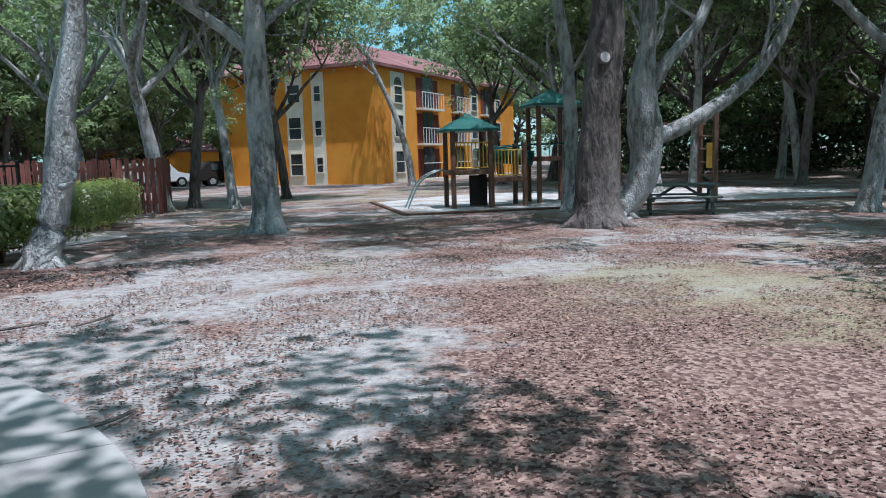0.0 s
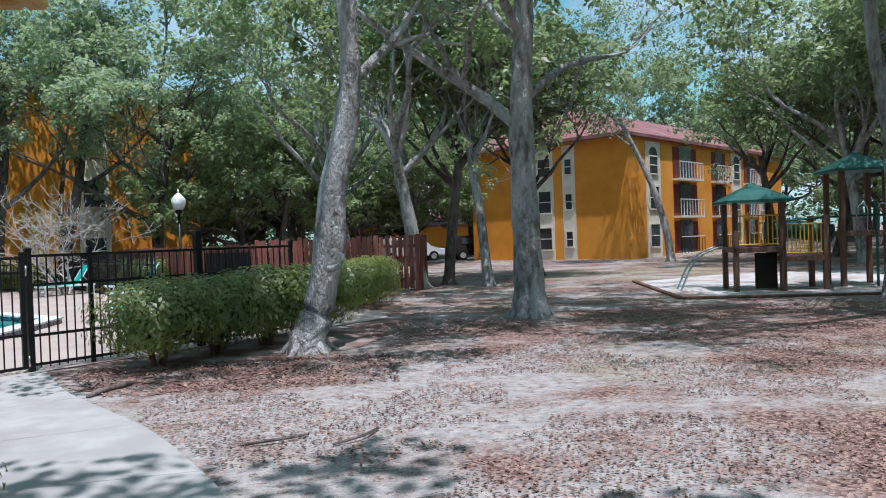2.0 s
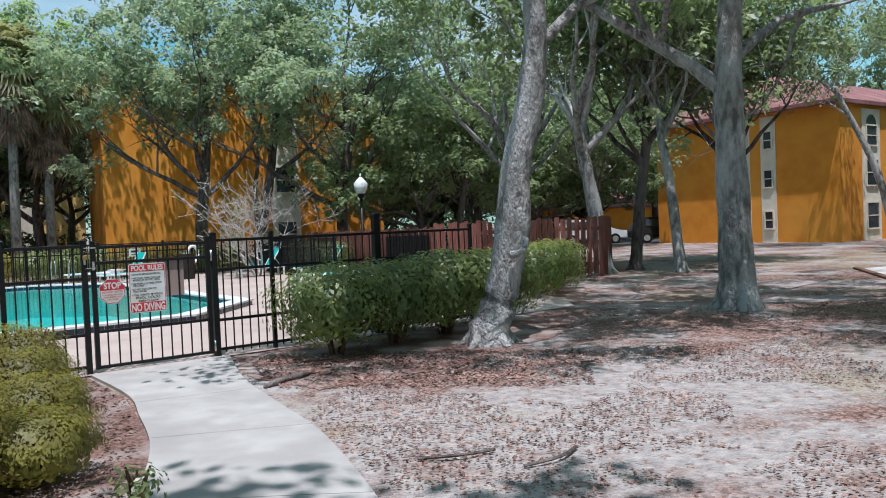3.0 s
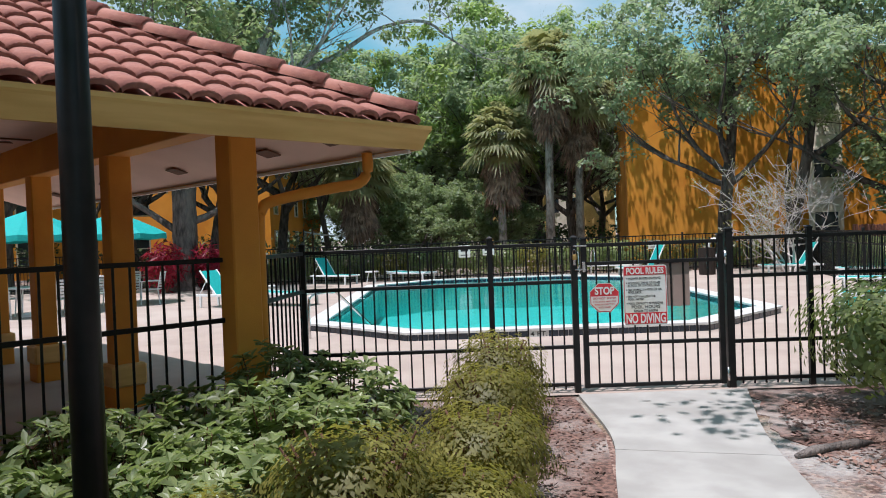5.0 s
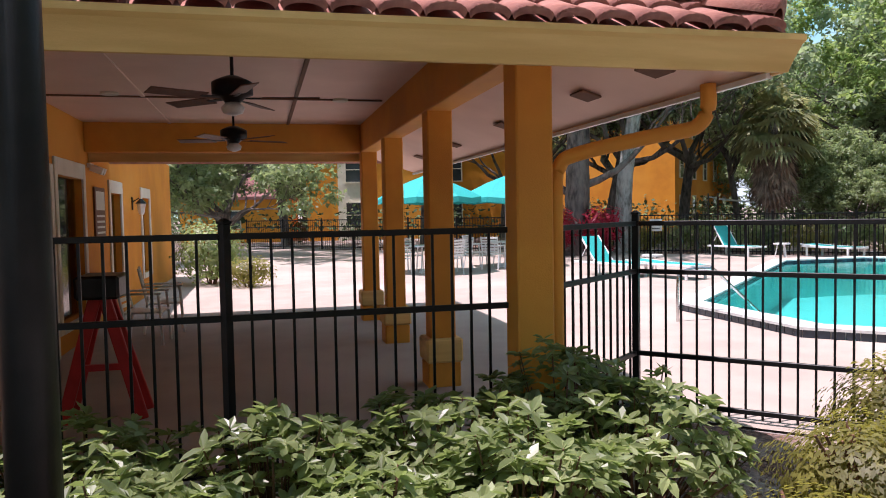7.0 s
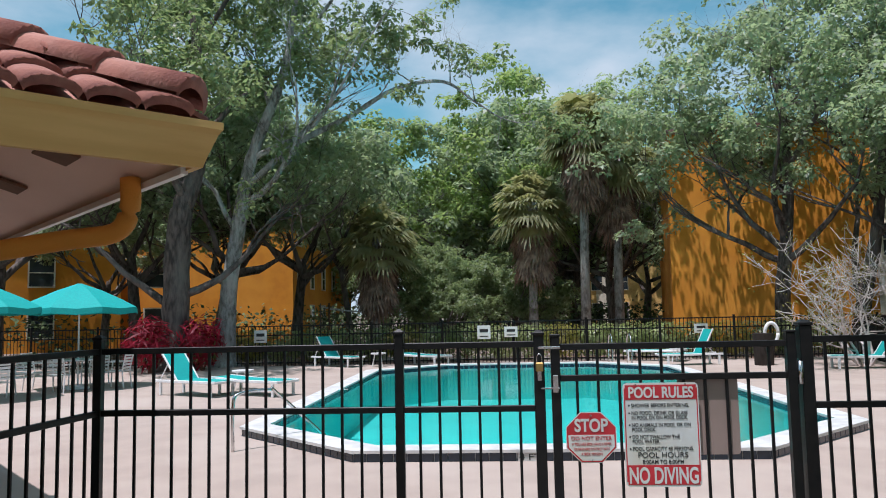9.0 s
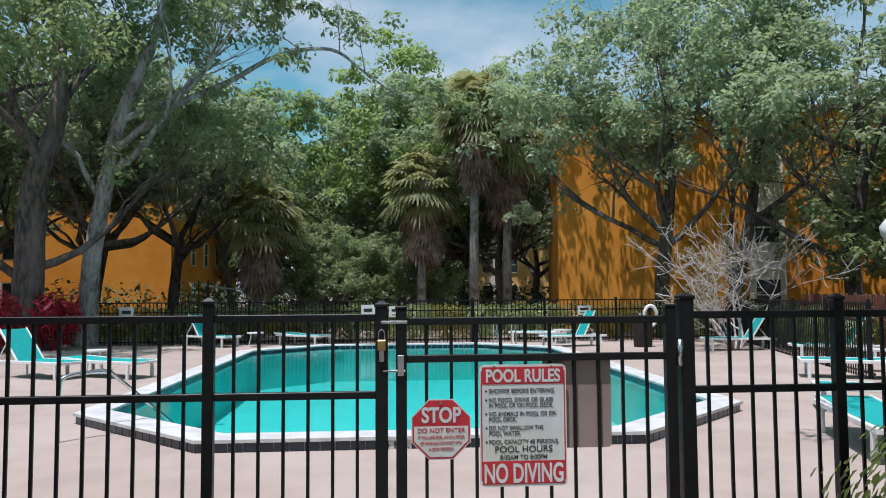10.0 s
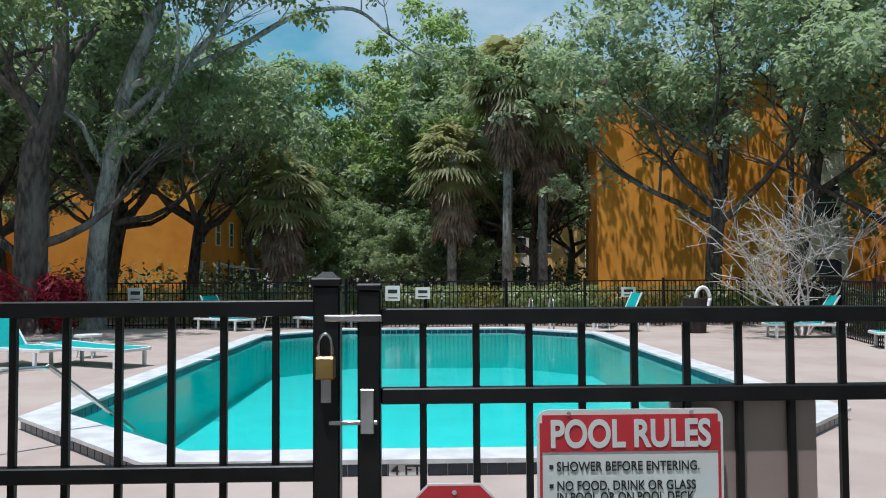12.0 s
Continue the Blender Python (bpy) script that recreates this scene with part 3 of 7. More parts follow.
def text_part(words, size, material, parent, place, width=None, align="CENTER", upright=True, name="lettering", label="", weight=0.010):
    """Lettering in the built-in font, turned into a mesh, standing upright and facing -y of its parent."""
    cu = bpy.data.curves.new("lettering", "FONT")
    cu.body, cu.size, cu.align_x = words, size, align
    cu.extrude, cu.offset = 0.0006, size * weight
    tmp = bpy.data.objects.new("lettering_curve", cu)
    scene.collection.objects.link(tmp)
    bpy.context.view_layer.update()
    me = bpy.data.meshes.new_from_object(tmp.evaluated_get(bpy.context.evaluated_depsgraph_get()))
    bpy.data.objects.remove(tmp)
    me.materials.clear()
    me.materials.append(material)
    ob = new(name, me)
    xs = [v.co.x for v in me.vertices]
    k = width / (max(xs) - min(xs)) if width else 1.0
    ob.parent = parent
    ob.matrix_basis = Matrix.Translation(place) @ Matrix.Rotation(radians(90), 4, "X") @ Matrix.Diagonal((k, 1, 1, 1))
    if label:
        ob["label"] = label
    return ob


build_pool()

# curved concrete path from the gate to where the walk begins
PATH_R = [(-3.38, 11.93), (-2.6, 10.45), (-1.85, 9.35), (-1.2, 8.42), (-0.6, 7.3), (-0.18, 6.4), (0.26, 5.41), (0.62, 4.3), (0.75, 3.4), (0.85, 1.5), (0.9, -2.5)]
PATH_L = [(-4.52, 10.77), (-3.5, 9.74), (-2.95, 8.95), (-2.37, 8.05), (-1.95, 7.1), (-1.7, 6.3), (-1.35, 5.3), (-1.05, 4.2), (-0.9, 3.2), (-0.75, 1.5), (-0.7, -2.5)]


def build_path():
    walkway = thing("path", "pale curved concrete path cut by control joints", "path", kind="structure")
    fr = [p for p in curve_points([(x, y, 0) for x, y in PATH_R], 5)]
    fl = [p for p in curve_points([(x, y, 0) for x, y in PATH_L], 5)]
    cuts = [0, 7, 14, 21, 28, 35, 42, 50]
    for a, b in zip(cuts, cuts[1:]):
        bm = bmesh.new()
        right, left = fr[a:b + 1], fl[a:b + 1]
        d0, d1 = (fr[min(a + 1, 50)] - fr[a]).normalized() * 0.004, (fr[b] - fr[b - 1]).normalized() * 0.004
        right, left = [p.copy() for p in right], [p.copy() for p in left]
        right[0] += d0; left[0] += d0; right[-1] -= d1; left[-1] -= d1
        ring = right + left[::-1]
        top = [bm.verts.new((p.x, p.y, 0.032)) for p in ring]
        low = [bm.verts.new((p.x, p.y, -0.08)) for p in ring]
        n = len(right)
        for i in range(n - 1):
            bm.faces.new((top[i], top[i + 1], top[-2 - i], top[-1 - i]))
        for i in range(len(ring)):
            j = (i + 1) % len(ring)
            bm.faces.new((top[j], top[i], low[i], low[j]))
        bmesh.ops.recalc_face_normals(bm, faces=bm.faces)
        part("slab", bm, CONCRETE, walkway)


build_path()
slab("mulch_bed", [(-5.35, 1.5), (-1.25, 4.6), (-1.6, 6.3), (-1.9, 7.1), (-2.35, 8.05), (-3.0, 9.0), (-3.55, 9.75), (-4.56, 10.75), (-6.3, 8.95), (-5.35, 8.0)], 0.010, 0.05, MULCH, "planting bed of red-brown bark mulch and fallen leaves", "mulch bed")
slab("mulch_bed_hedge", [(-3.35, 11.95), (-2.5, 10.5), (-1.6, 9.9), (-0.2, 11.2), (1.3, 14.5), (1.6, 20.5), (-0.6, 20.5), (-2.4, 13.0)], 0.008, 0.05, MULCH, "planting bed of red-brown mulch under the hedge", "mulch bed", ragged=0.07)


# ---- fences ----
def fence_panel(name, a, b, rails, height=1.46, parent_label="", spacing=0.118, thick=0.016, group="pool fence"):
    """A run of black tubular pickets between two places, with its rails."""
    a, b = Vector(a), Vector(b)
    ln = (b - a).length
    ang = math.atan2((b - a).y, (b - a).x)
    f = thing(name, parent_label or "black powder-coated aluminium picket fence beside the pool", "fence", group, m=Matrix.Translation((a.x, a.y, 0.02)) @ Matrix.Rotation(ang, 4, "Z"))
    for z in rails:
        part("rail", boxes(((0, -0.016, z - 0.018), (ln, 0.016, z + 0.018)), bevel=0.003), BLACK, f)
    n = max(1, round(ln / spacing))
    key = (round(height, 3), thick)
    if key not in PICKETS:
        t = thick / 2
        PICKETS[key] = mesh_of("picket", boxes(((-t, -t, 0.03), (t, t, height)), bevel=0.002), BLACK)
    for k in range(1, n):
        shared("picket", PICKETS[key], f, Matrix.Translation((ln * k / n, 0, 0)))
    return f


PICKETS = {}


def fence_post(p, height=1.55, w=0.052, label="black square fence post with a cap"):
    f = thing("fence_post", label, "fence post", "fence posts", m=Matrix.Translation((p[0], p[1], 0)) @ Matrix.Rotation(radians(45), 4, "Z"))
    h = w / 2
    part("post", boxes(((-h, -h, 0), (h, h, height)), bevel=0.004), BLACK, f)
    bm = bmesh.new()
    box(bm, (-h - 0.005, -h - 0.005, height), (h + 0.005, h + 0.005, height + 0.018), 0.003)
    bmesh.ops.create_cone(bm, cap_ends=True, segments=4, radius1=h * 1.3, radius2=h * 0.5, depth=0.014, matrix=Matrix.Translation((0, 0, height + 0.025)) @ Matrix.Rotation(radians(45), 4, "Z"))
    part("cap", bm, BLACK, f)
    return f


FV = 10.96
P_FC, P_2, P_L, P_GL, P_GR, P_GP, P_3, P_4, P_5 = (at_uv(u, FV) for u in (1.78, 3.62, 4.44, 4.535, 5.87, 5.95, 6.74, 8.4, 10.2))
RAILS = (1.46, 1.09, 0.45, 0.08)
COL1 = Vector((-5.48, 7.76, 0))
for p in (P_FC, P_2, P_3, P_5):
    fence_post(p)
fence_post(P_L, 1.53, 0.06)
fence_post(P_GP, 1.56, 0.07)
fence_post(P_4, 1.75, 0.10, "tall black square post of the pool fence")
fence_panel("picket_fence", P_FC, P_2, RAILS)
fence_panel("picket_fence", P_2, P_L, RAILS)
fence_panel("picket_fence", P_GP, P_3, RAILS)
fence_panel("picket_fence", P_3, P_4, RAILS)
fence_panel("picket_fence", P_4, P_5, RAILS)
fence_panel("picket_fence", COL1 + Vector((-0.06, 0.13, 0)), P_FC, RAILS)
fence_post((-5.54, 5.98))
fence_panel("picket_fence", (-5.53, 7.635, 0), (-5.54, 6.0, 0), (1.46, 1.0, 0.12))
fence_panel("picket_fence", (-5.54, 5.95, 0), (-5.55, 4.02, 0), (1.46, 1.0, 0.12))


def build_gate():
    a, b = P_GL, P_GR
    ln = (b - a).length
    g = thing("pool_gate", "closed black picket pool gate on square posts", "gate", m=Matrix.Translation((a.x, a.y, 0.03)) @ Matrix.Rotation(radians(45), 4, "Z"))
    for x in (0.0, ln):
        part("stile", boxes(((x - 0.026, -0.026, 0.03), (x + 0.026, 0.026, 1.49)), bevel=0.004), BLACK, g)
        part("stile_cap", boxes(((x - 0.03, -0.03, 1.49), (x + 0.03, 0.03, 1.505)), bevel=0.004), BLACK, g)
    for z in (1.43, 1.25, 0.46, 0.05):
        part("rail", boxes(((0.026, -0.016, z - 0.018), (ln - 0.026, 0.016, z + 0.018)), bevel=0.003), BLACK, g)
    t = 0.008
    me = mesh_of("picket", boxes(((-t, -t, 0.03), (t, t, 1.43)), bevel=0.002), BLACK)
    n = round(ln / 0.118)
    for k in range(1, n):
        shared("picket", me, g, Matrix.Translation((ln * k / n, 0, 0)))
    for z in (0.06, 1.2):
        part("hinge", tubes(([(ln + 0.04, -0.03, z), (ln + 0.04, -0.03, z + 0.13)], 0.017), sides=10), CHROME, g, "grey steel hinge barrel", True)
    part("latch", boxes(((-0.09, -0.034, 1.19), (0.02, -0.028, 1.2)), bevel=0.002), CHROME, g, "zinc latch bar")
    part("latch_plate", boxes(((-0.02, -0.036, 1.17), (0.012, -0.029, 1.27)), bevel=0.002), CHROME, g, "zinc latch plate")
    part("upper_latch", boxes(((-0.10, -0.034, 1.42), (0.03, -0.026, 1.435)), bevel=0.002), CHROME, g, "zinc latch bar")
    lock = thing("padlock", "brass padlock with a steel shackle on the gate latch", "padlock", m=Matrix.Translation((P_L.x, P_L.y, 0)) @ Matrix.Rotation(radians(45), 4, "Z"))
    part("body", boxes(((-0.022, -0.062, 1.325), (0.022, -0.034, 1.375)), bevel=0.004), BRASS, lock)
    part("shackle", tubes((curve_points([(-0.014, -0.048, 1.37), (-0.013, -0.048, 1.41), (0, -0.048, 1.425), (0.013, -0.048, 1.41), (0.014, -0.048, 1.37)], 4), 0.004), sides=6), CHROME, lock, smooth=True)
    part("hasp", boxes(((-0.012, -0.036, 1.27), (0.012, -0.031, 1.345)), bevel=0.001), CHROME, lock)


def octagon_bm(r, y0, y1, chamfer=0.0):
    bm = bmesh.new()
    bmesh.ops.create_cone(bm, cap_ends=True, segments=8, radius1=r, radius2=r, depth=abs(y1 - y0), matrix=Matrix.Translation((0, (y0 + y1) / 2, 0)) @ Matrix.Rotation(radians(90), 4, "X") @ Matrix.Rotation(radians(22.5), 4, "Z"))
    return bm


def rounded_plate(w, h, r, y0, y1):
    """An upright plate with rounded corners, from y0 to y1."""
    bm = bmesh.new()
    ring = []
    for cx, cz, a0 in ((w / 2 - r, h / 2 - r, 0), (-w / 2 + r, h / 2 - r, 90), (-w / 2 + r, -h / 2 + r, 180), (w / 2 - r, -h / 2 + r, 270)):
        for k in range(5):
            a = radians(a0 + k * 22.5)
            ring.append((cx + r * math.cos(a), cz + r * math.sin(a)))
    f = [bm.verts.new((x, y0, z)) for x, z in ring]
    b = [bm.verts.new((x, y1, z)) for x, z in ring]
    bm.faces.new(f), bm.faces.new(b[::-1])
    for i in range(len(ring)):
        j = (i + 1) % len(ring)
        bm.faces.new((f[j], f[i], b[i], b[j]))
    bmesh.ops.recalc_face_normals(bm, faces=bm.faces)
    return bm


def build_signs():
    rot = Matrix.Rotation(radians(45), 4, "Z")
    w, h = 0.425, 0.585
    s = thing("pool_rules_sign", "red and white pool rules sign wired to the gate", "sign", m=Matrix.Translation(at_uv(5.125, FV - 0.016, 0.955)) @ rot)
    part("panel", rounded_plate(w, h, 0.025, -0.004, 0.0), SIGN_WHITE, s, "off-white metal panel with rounded corners")
    part("top_band", boxes(((-w / 2 + 0.012, -0.0055, h / 2 - 0.095), (w / 2 - 0.012, -0.004, h / 2 - 0.012))), SIGN_RED, s, "red band")
    part("bottom_band", boxes(((-w / 2 + 0.012, -0.0055, -h / 2 + 0.012), (w / 2 - 0.012, -0.004, -h / 2 + 0.122))), SIGN_RED, s, "red band")
    for x in (-w / 2 + 0.006, w / 2 - 0.012):
        part("border_line", boxes(((x, -0.0052, -h / 2 + 0.03), (x + 0.006, -0.004, h / 2 - 0.03))), SIGN_RED, s)
    text_part("POOL RULES", 0.085, SIGN_WHITE, s, (0, -0.0065, h / 2 - 0.083), 0.365, weight=0.03)
    rows = [("SHOWER BEFORE ENTERING.", 0.155, 0.325), ("NO FOOD, DRINK OR GLASS", 0.112, 0.315), ("IN POOL OR ON POOL DECK.", 0.086, 0.315), ("NO ANIMALS IN POOL OR ON", 0.045, 0.33),
            ("POOL DECK.", 0.019, 0.135), ("DO NOT SWALLOW THE", -0.022, 0.265), ("POOL WATER.", -0.048, 0.155), ("POOL CAPACITY 48 PERSONS.", -0.089, 0.34)]
    for words, z, wd in rows:
        text_part(words, 0.030, SIGN_BLACK, s, (-0.168 + wd / 2, -0.0055, z), wd)
    for z in (0.155, 0.112, 0.045, -0.022, -0.089):
        part("bullet", boxes(((-0.185, -0.0052, z + 0.005), (-0.176, -0.004, z + 0.014))), SIGN_BLACK, s)
    text_part("POOL HOURS", 0.042, SIGN_BLACK, s, (0.0, -0.0055, -0.128), 0.28)
    text_part("8:00AM TO 8:00PM", 0.032, SIGN_BLACK, s, (0.0, -0.0055, -0.163), 0.23)
    text_part("NO DIVING", 0.125, SIGN_WHITE, s, (0, -0.0065, -h / 2 + 0.022), 0.385, weight=0.025)
    for x in (-0.14, 0.14):
        part("bolt", tubes(([(x, -0.008, h / 2 - 0.008), (x, 0.004, h / 2 - 0.008)], 0.005), sides=6), CHROME, s)
    st = thing("stop_sign", "small red and white octagonal stop sign on the gate", "sign", m=Matrix.Translation(at_uv(4.725, FV - 0.016, 0.942)) @ rot)
    part("panel", octagon_bm(0.155, -0.004, 0.0), SIGN_WHITE, st, "white octagonal metal panel")
    part("border", octagon_bm(0.150, -0.0048, -0.0035), SIGN_RED, st, "red border")
    bm = octagon_bm(0.141, -0.0056, -0.0042)
    bmesh.ops.bisect_plane(bm, geom=list(bm.verts) + list(bm.edges) + list(bm.faces), plane_co=(0, 0, 0.015), plane_no=(0, 0, 1), clear_outer=True)
    bmesh.ops.holes_fill(bm, edges=bm.edges)
    part("white_field", bm, SIGN_WHITE, st)
    text_part("STOP", 0.1, SIGN_WHITE, st, (0, -0.0062, 0.035), 0.19, weight=0.03)
    text_part("DO NOT ENTER", 0.03, SIGN_RED, st, (0, -0.0068, -0.014), 0.23)
    text_part("IF YOU ARE SICK, HAVE A FEVER", 0.022, SIGN_RED, st, (0, -0.0068, -0.044), 0.225)
    text_part("OR HAVE HAD CONTACT WITH", 0.022, SIGN_RED, st, (0, -0.0068, -0.072), 0.2)
    text_part("A SICK PERSON", 0.022, SIGN_RED, st, (0, -0.0068, -0.1), 0.12)
    for z in (0.125, -0.128):
        part("bolt", tubes(([(0, -0.009, z), (0, 0.004, z)], 0.006), sides=6), CHROME, st)
    bx = thing("latch_guard", "taupe metal guard plate behind the gate pickets", "guard plate", m=Matrix.Translation(at_uv(5.40, FV + 0.012, 1.055)) @ rot)
    part("plate", rounded_plate(0.34, 0.44, 0.02, 0.0, 0.012), BOX_TAUPE, bx)
    part("pull", boxes(((-0.03, 0.012, -0.08), (0.06, 0.03, 0.06))), CHROME, bx)


build_gate()
build_signs()


def build_far_fence():
    f = thing("far_pool_fence", "black picket fence along the far side of the pool", "fence")
    runs = [(at_uv(-24, 31.8), at_uv(16, 31.8)), (at_uv(16, 31.8), at_uv(13, 20.0))]
    bm = bmesh.new()
    for a, b in runs:
        ln = (b - a).length
        ang = math.atan2((b - a).y, (b - a).x)
        m = Matrix.Translation((a.x, a.y, 0)) @ Matrix.Rotation(ang, 4, "Z")
        for z in (1.36, 1.05, 0.12):
            b2 = box(bmesh.new(), (0, -0.015, z - 0.02), (ln, 0.015, z + 0.02), 0, m)
            part("rail", b2, BLACK, f)
        for k in range(int(ln / 0.125)):
            p = a.lerp(b, k * 0.125 / ln)
            h = 0.01
            box(bm, (p.x - h, p.y - h, 0.02), (p.x + h, p.y + h, 1.36))
        for k in range(int(ln / 2.4) + 1):
            p = a.lerp(b, min(1, k * 2.4 / ln))
            part("post", boxes(((p.x - 0.032, p.y - 0.032, 0), (p.x + 0.032, p.y + 0.032, 1.45)), bevel=0.004), BLACK, f)
    tagged(part("picket", bm, BLACK, f), kind="stuff")


build_far_fence()


def wood_fence(a, b, h, label, name="wooden_fence", seed=1):
    rng = random.Random(seed)
    a, b = Vector((*a, 0)), Vector((*b, 0))
    ln = (b - a).length
    ang = math.atan2((b - a).y, (b - a).x)
    f = thing(name, label, "fence", m=Matrix.Translation(a) @ Matrix.Rotation(ang, 4, "Z"))
    for z in (0.35, h - 0.3):
        part("rail", boxes(((0, 0.016, z - 0.045), (ln, 0.055, z + 0.045))), REDWOOD, f)
    me = []
    for k in range(4):
        bm = bmesh.new()
        w = 0.066
        ring = [(-w, 0.04), (w, 0.04), (w, h - 0.03 + 0.02 * k), (w * 0.55, h + 0.01 * k), (-w * 0.55, h + 0.01 * k), (-w, h - 0.03 + 0.01 * k)]
        fv = [bm.verts.new((x, -0.011, z)) for x, z in ring]
        bv = [bm.verts.new((x, 0.011, z)) for x, z in ring]
        bm.faces.new(fv), bm.faces.new(bv[::-1])
        for i in range(6):
            bm.faces.new((fv[(i + 1) % 6], fv[i], bv[i], bv[(i + 1) % 6]))
        me.append(mesh_of("board", bm, REDWOOD))
    n = int(ln / 0.165)
    for k in range(n):
        shared("board", rng.choice(me), f, Matrix.Translation(((k + 0.5) * ln / n, rng.uniform(-0.008, 0.008), rng.uniform(-0.03, 0.03))) @ Matrix.Rotation(radians(rng.uniform(-1.2, 1.2)), 4, "Y"))
    for k in range(int(ln / 2.4) + 1):
        x = min(ln, k * 2.4)
        part("post", boxes(((x - 0.05, 0.056, 0), (x + 0.05, 0.15, h + 0.02)), bevel=0.006), REDWOOD, f)
    return f


wood_fence((-2.3, 24.3), (2.45, 23.9), 1.62, "red-brown weathered wooden board fence beside oak trunks", seed=3)
wood_fence((2.45, 23.9), (2.9, 26.5), 1.62, "red-brown weathered wooden board fence, short return", seed=5)
wood_fence((-8.6, 32.5), (-2.3, 24.3), 1.5, "red-brown weathered wooden board fence running back", seed=4)
scr = thing("screened_gate", "black screened fence panel beside the wooden fence", "fence panel", m=Matrix.Translation((-4.0, 25.6, 0)) @ Matrix.Rotation(radians(-38), 4, "Z"))
part("screen", boxes(((0, 0, 0.05), (1.9, 0.02, 1.3))), BLACK, scr)
for k in range(14):
    part("picket", boxes(((0.07 + k * 0.135, -0.02, 0.05), (0.09 + k * 0.135, 0, 1.38))), BLACK, scr)


# ---- pavilion and clubhouse ----
EX, EY0, EY1, EZ, SLOPE = -4.50, 2.6, 8.80, 2.45, 0.50
RX1 = -13.9


def build_pavilion():
    pv = thing("pavilion", "orange poolside pavilion with a terracotta tile roof", "pavilion")
    for x in (-5.48, -7.85, -10.25, -12.3):
        bm = boxes(((x - 0.115, 7.645, 0.0), (x + 0.115, 7.875, 2.52)), bevel=0.012)
        c = part("column", bm, COLUMN, pv, "square orange column on a stepped base")
        part("column_base", boxes(((x - 0.15, 7.61, 0.0), (x + 0.15, 7.91, 0.24)), bevel=0.012), COLUMN, c)
        part("column_collar", boxes(((x - 0.17, 7.59, 0.24), (x + 0.17, 7.93, 0.46)), bevel=0.02), FASCIA, c)
    part("beam", boxes(((-5.60, 3.9, 2.5), (-5.36, 7.88, 2.94)), bevel=0.01), COLUMN, pv, "orange front beam")
    part("beam", boxes(((-12.43, 7.64, 2.5), (-5.61, 7.87, 2.94)), bevel=0.01), COLUMN, pv, "orange side beam")
    part("beam", boxes(((-12.43, 3.9, 2.5), (-12.18, 7.63, 2.94)), bevel=0.01), COLUMN, pv, "orange end beam")
    part("trim_board", boxes(((-12.5, 3.9, 2.38), (-12.44, 7.83, 2.5))), FASCIA, pv)
    ceil = part("ceiling_board", boxes(((-12.3, 3.9, 2.9), (-5.45, 7.7, 2.935))), SOFFIT, pv, "pink-beige plywood ceiling")
    for y, bm_ in ((5.0, SOFFIT), (6.6, BATTEN)):
        part("batten", boxes(((-12.17, y - 0.02, 2.885), (-5.62, y + 0.02, 2.899))), bm_, ceil)
    for x in (-7.4, -9.8):
        part("batten", boxes(((x - 0.015, 3.9, 2.882), (x + 0.02, 7.58, 2.898))), BATTEN, ceil)
    for x, y in ((-7.0, 4.7), (-6.9, 7.1), (-9.8, 7.1), (-9.6, 4.7)):
        bm = bmesh.new()
        tube(bm, [(x, y, 2.875), (x, y, 2.899)], 0.09, 14)
        part("downlight", bm, CREAM, ceil)
    # sloped soffits
    bm = bmesh.new()
    o = [(EX, EY1), (RX1, EY1)]
    v = [bm.verts.new(p) for p in ((EX, EY0, 2.285), (EX, EY1, 2.285), (-5.36, 7.87, 2.60), (-5.36, EY0, 2.60))]
    bm.faces.new(v)
    w = [bm.verts.new(p) for p in ((RX1, EY1, 2.285), (RX1, 7.87, 2.58))]
    v2 = [bm.verts.new(p) for p in ((EX, EY1, 2.285), (-5.36, 7.87, 2.58))]
    bm.faces.new((v2[0], w[0], w[1], v2[1]))
    so = part("soffit", bm, SOFFIT, pv, "pale pink boarded eave soffit")
    for x in (-5.15, -6.1, -7.9, -9.8, -11.7):
        m = Matrix.Translation((x, 8.42, 2.395)) @ Matrix.Rotation(math.atan(-0.30), 4, "X")
        part("vent", box(bmesh.new(), (-0.11, -0.075, -0.012), (0.11, 0.075, 0.004), 0.003, m), BATTEN, so, "brown louvred soffit vent")
    # fascia with gutter lip, on the front and pool sides
    prof = [(-0.03, 2.27), (0.0, 2.27), (0.012, 2.31), (0.045, 2.40), (0.06, 2.42), (0.06, 2.45), (-0.03, 2.45)]

    def gutter(a, b, out, name="fascia"):
        bm = bmesh.new()
        rows = [[bm.verts.new(Vector((*p, 0)) + Vector((*out, 0)) * (k + 0.0) + Vector((0, 0, z)) + ext * k) for k, z in prof] for p, ext in ((a, Vector((0, 0, 0))), (b, Vector((b[0] - a[0], b[1] - a[1], 0)).normalized()))]
        n = len(prof)
        for i in range(n):
            bm.faces.new((rows[0][i], rows[0][(i + 1) % n], rows[1][(i + 1) % n], rows[1][i]))
        bm.faces.new(rows[0]), bm.faces.new(rows[1][::-1])
        bmesh.ops.recalc_face_normals(bm, faces=bm.faces)
        return part(name, bm, FASCIA, pv, "ochre painted fascia and gutter")

    gutter((EX, EY0), (EX, EY1), (1, 0))
    gutter((RX1, EY1), (EX, EY1), (0, 1))
    part("drip_edge", boxes(((RX1, EY1 - 0.05, 2.255), (EX - 0.1, EY1 - 0.02, 2.285))), WHITE, pv)
    # roof planes
    half = (EY1 - EY0) / 2
    rz = EZ + half * SLOPE
    ax, ym = EX - half, (EY0 + EY1) / 2
    bx = RX1 + half
    bm = bmesh.new()
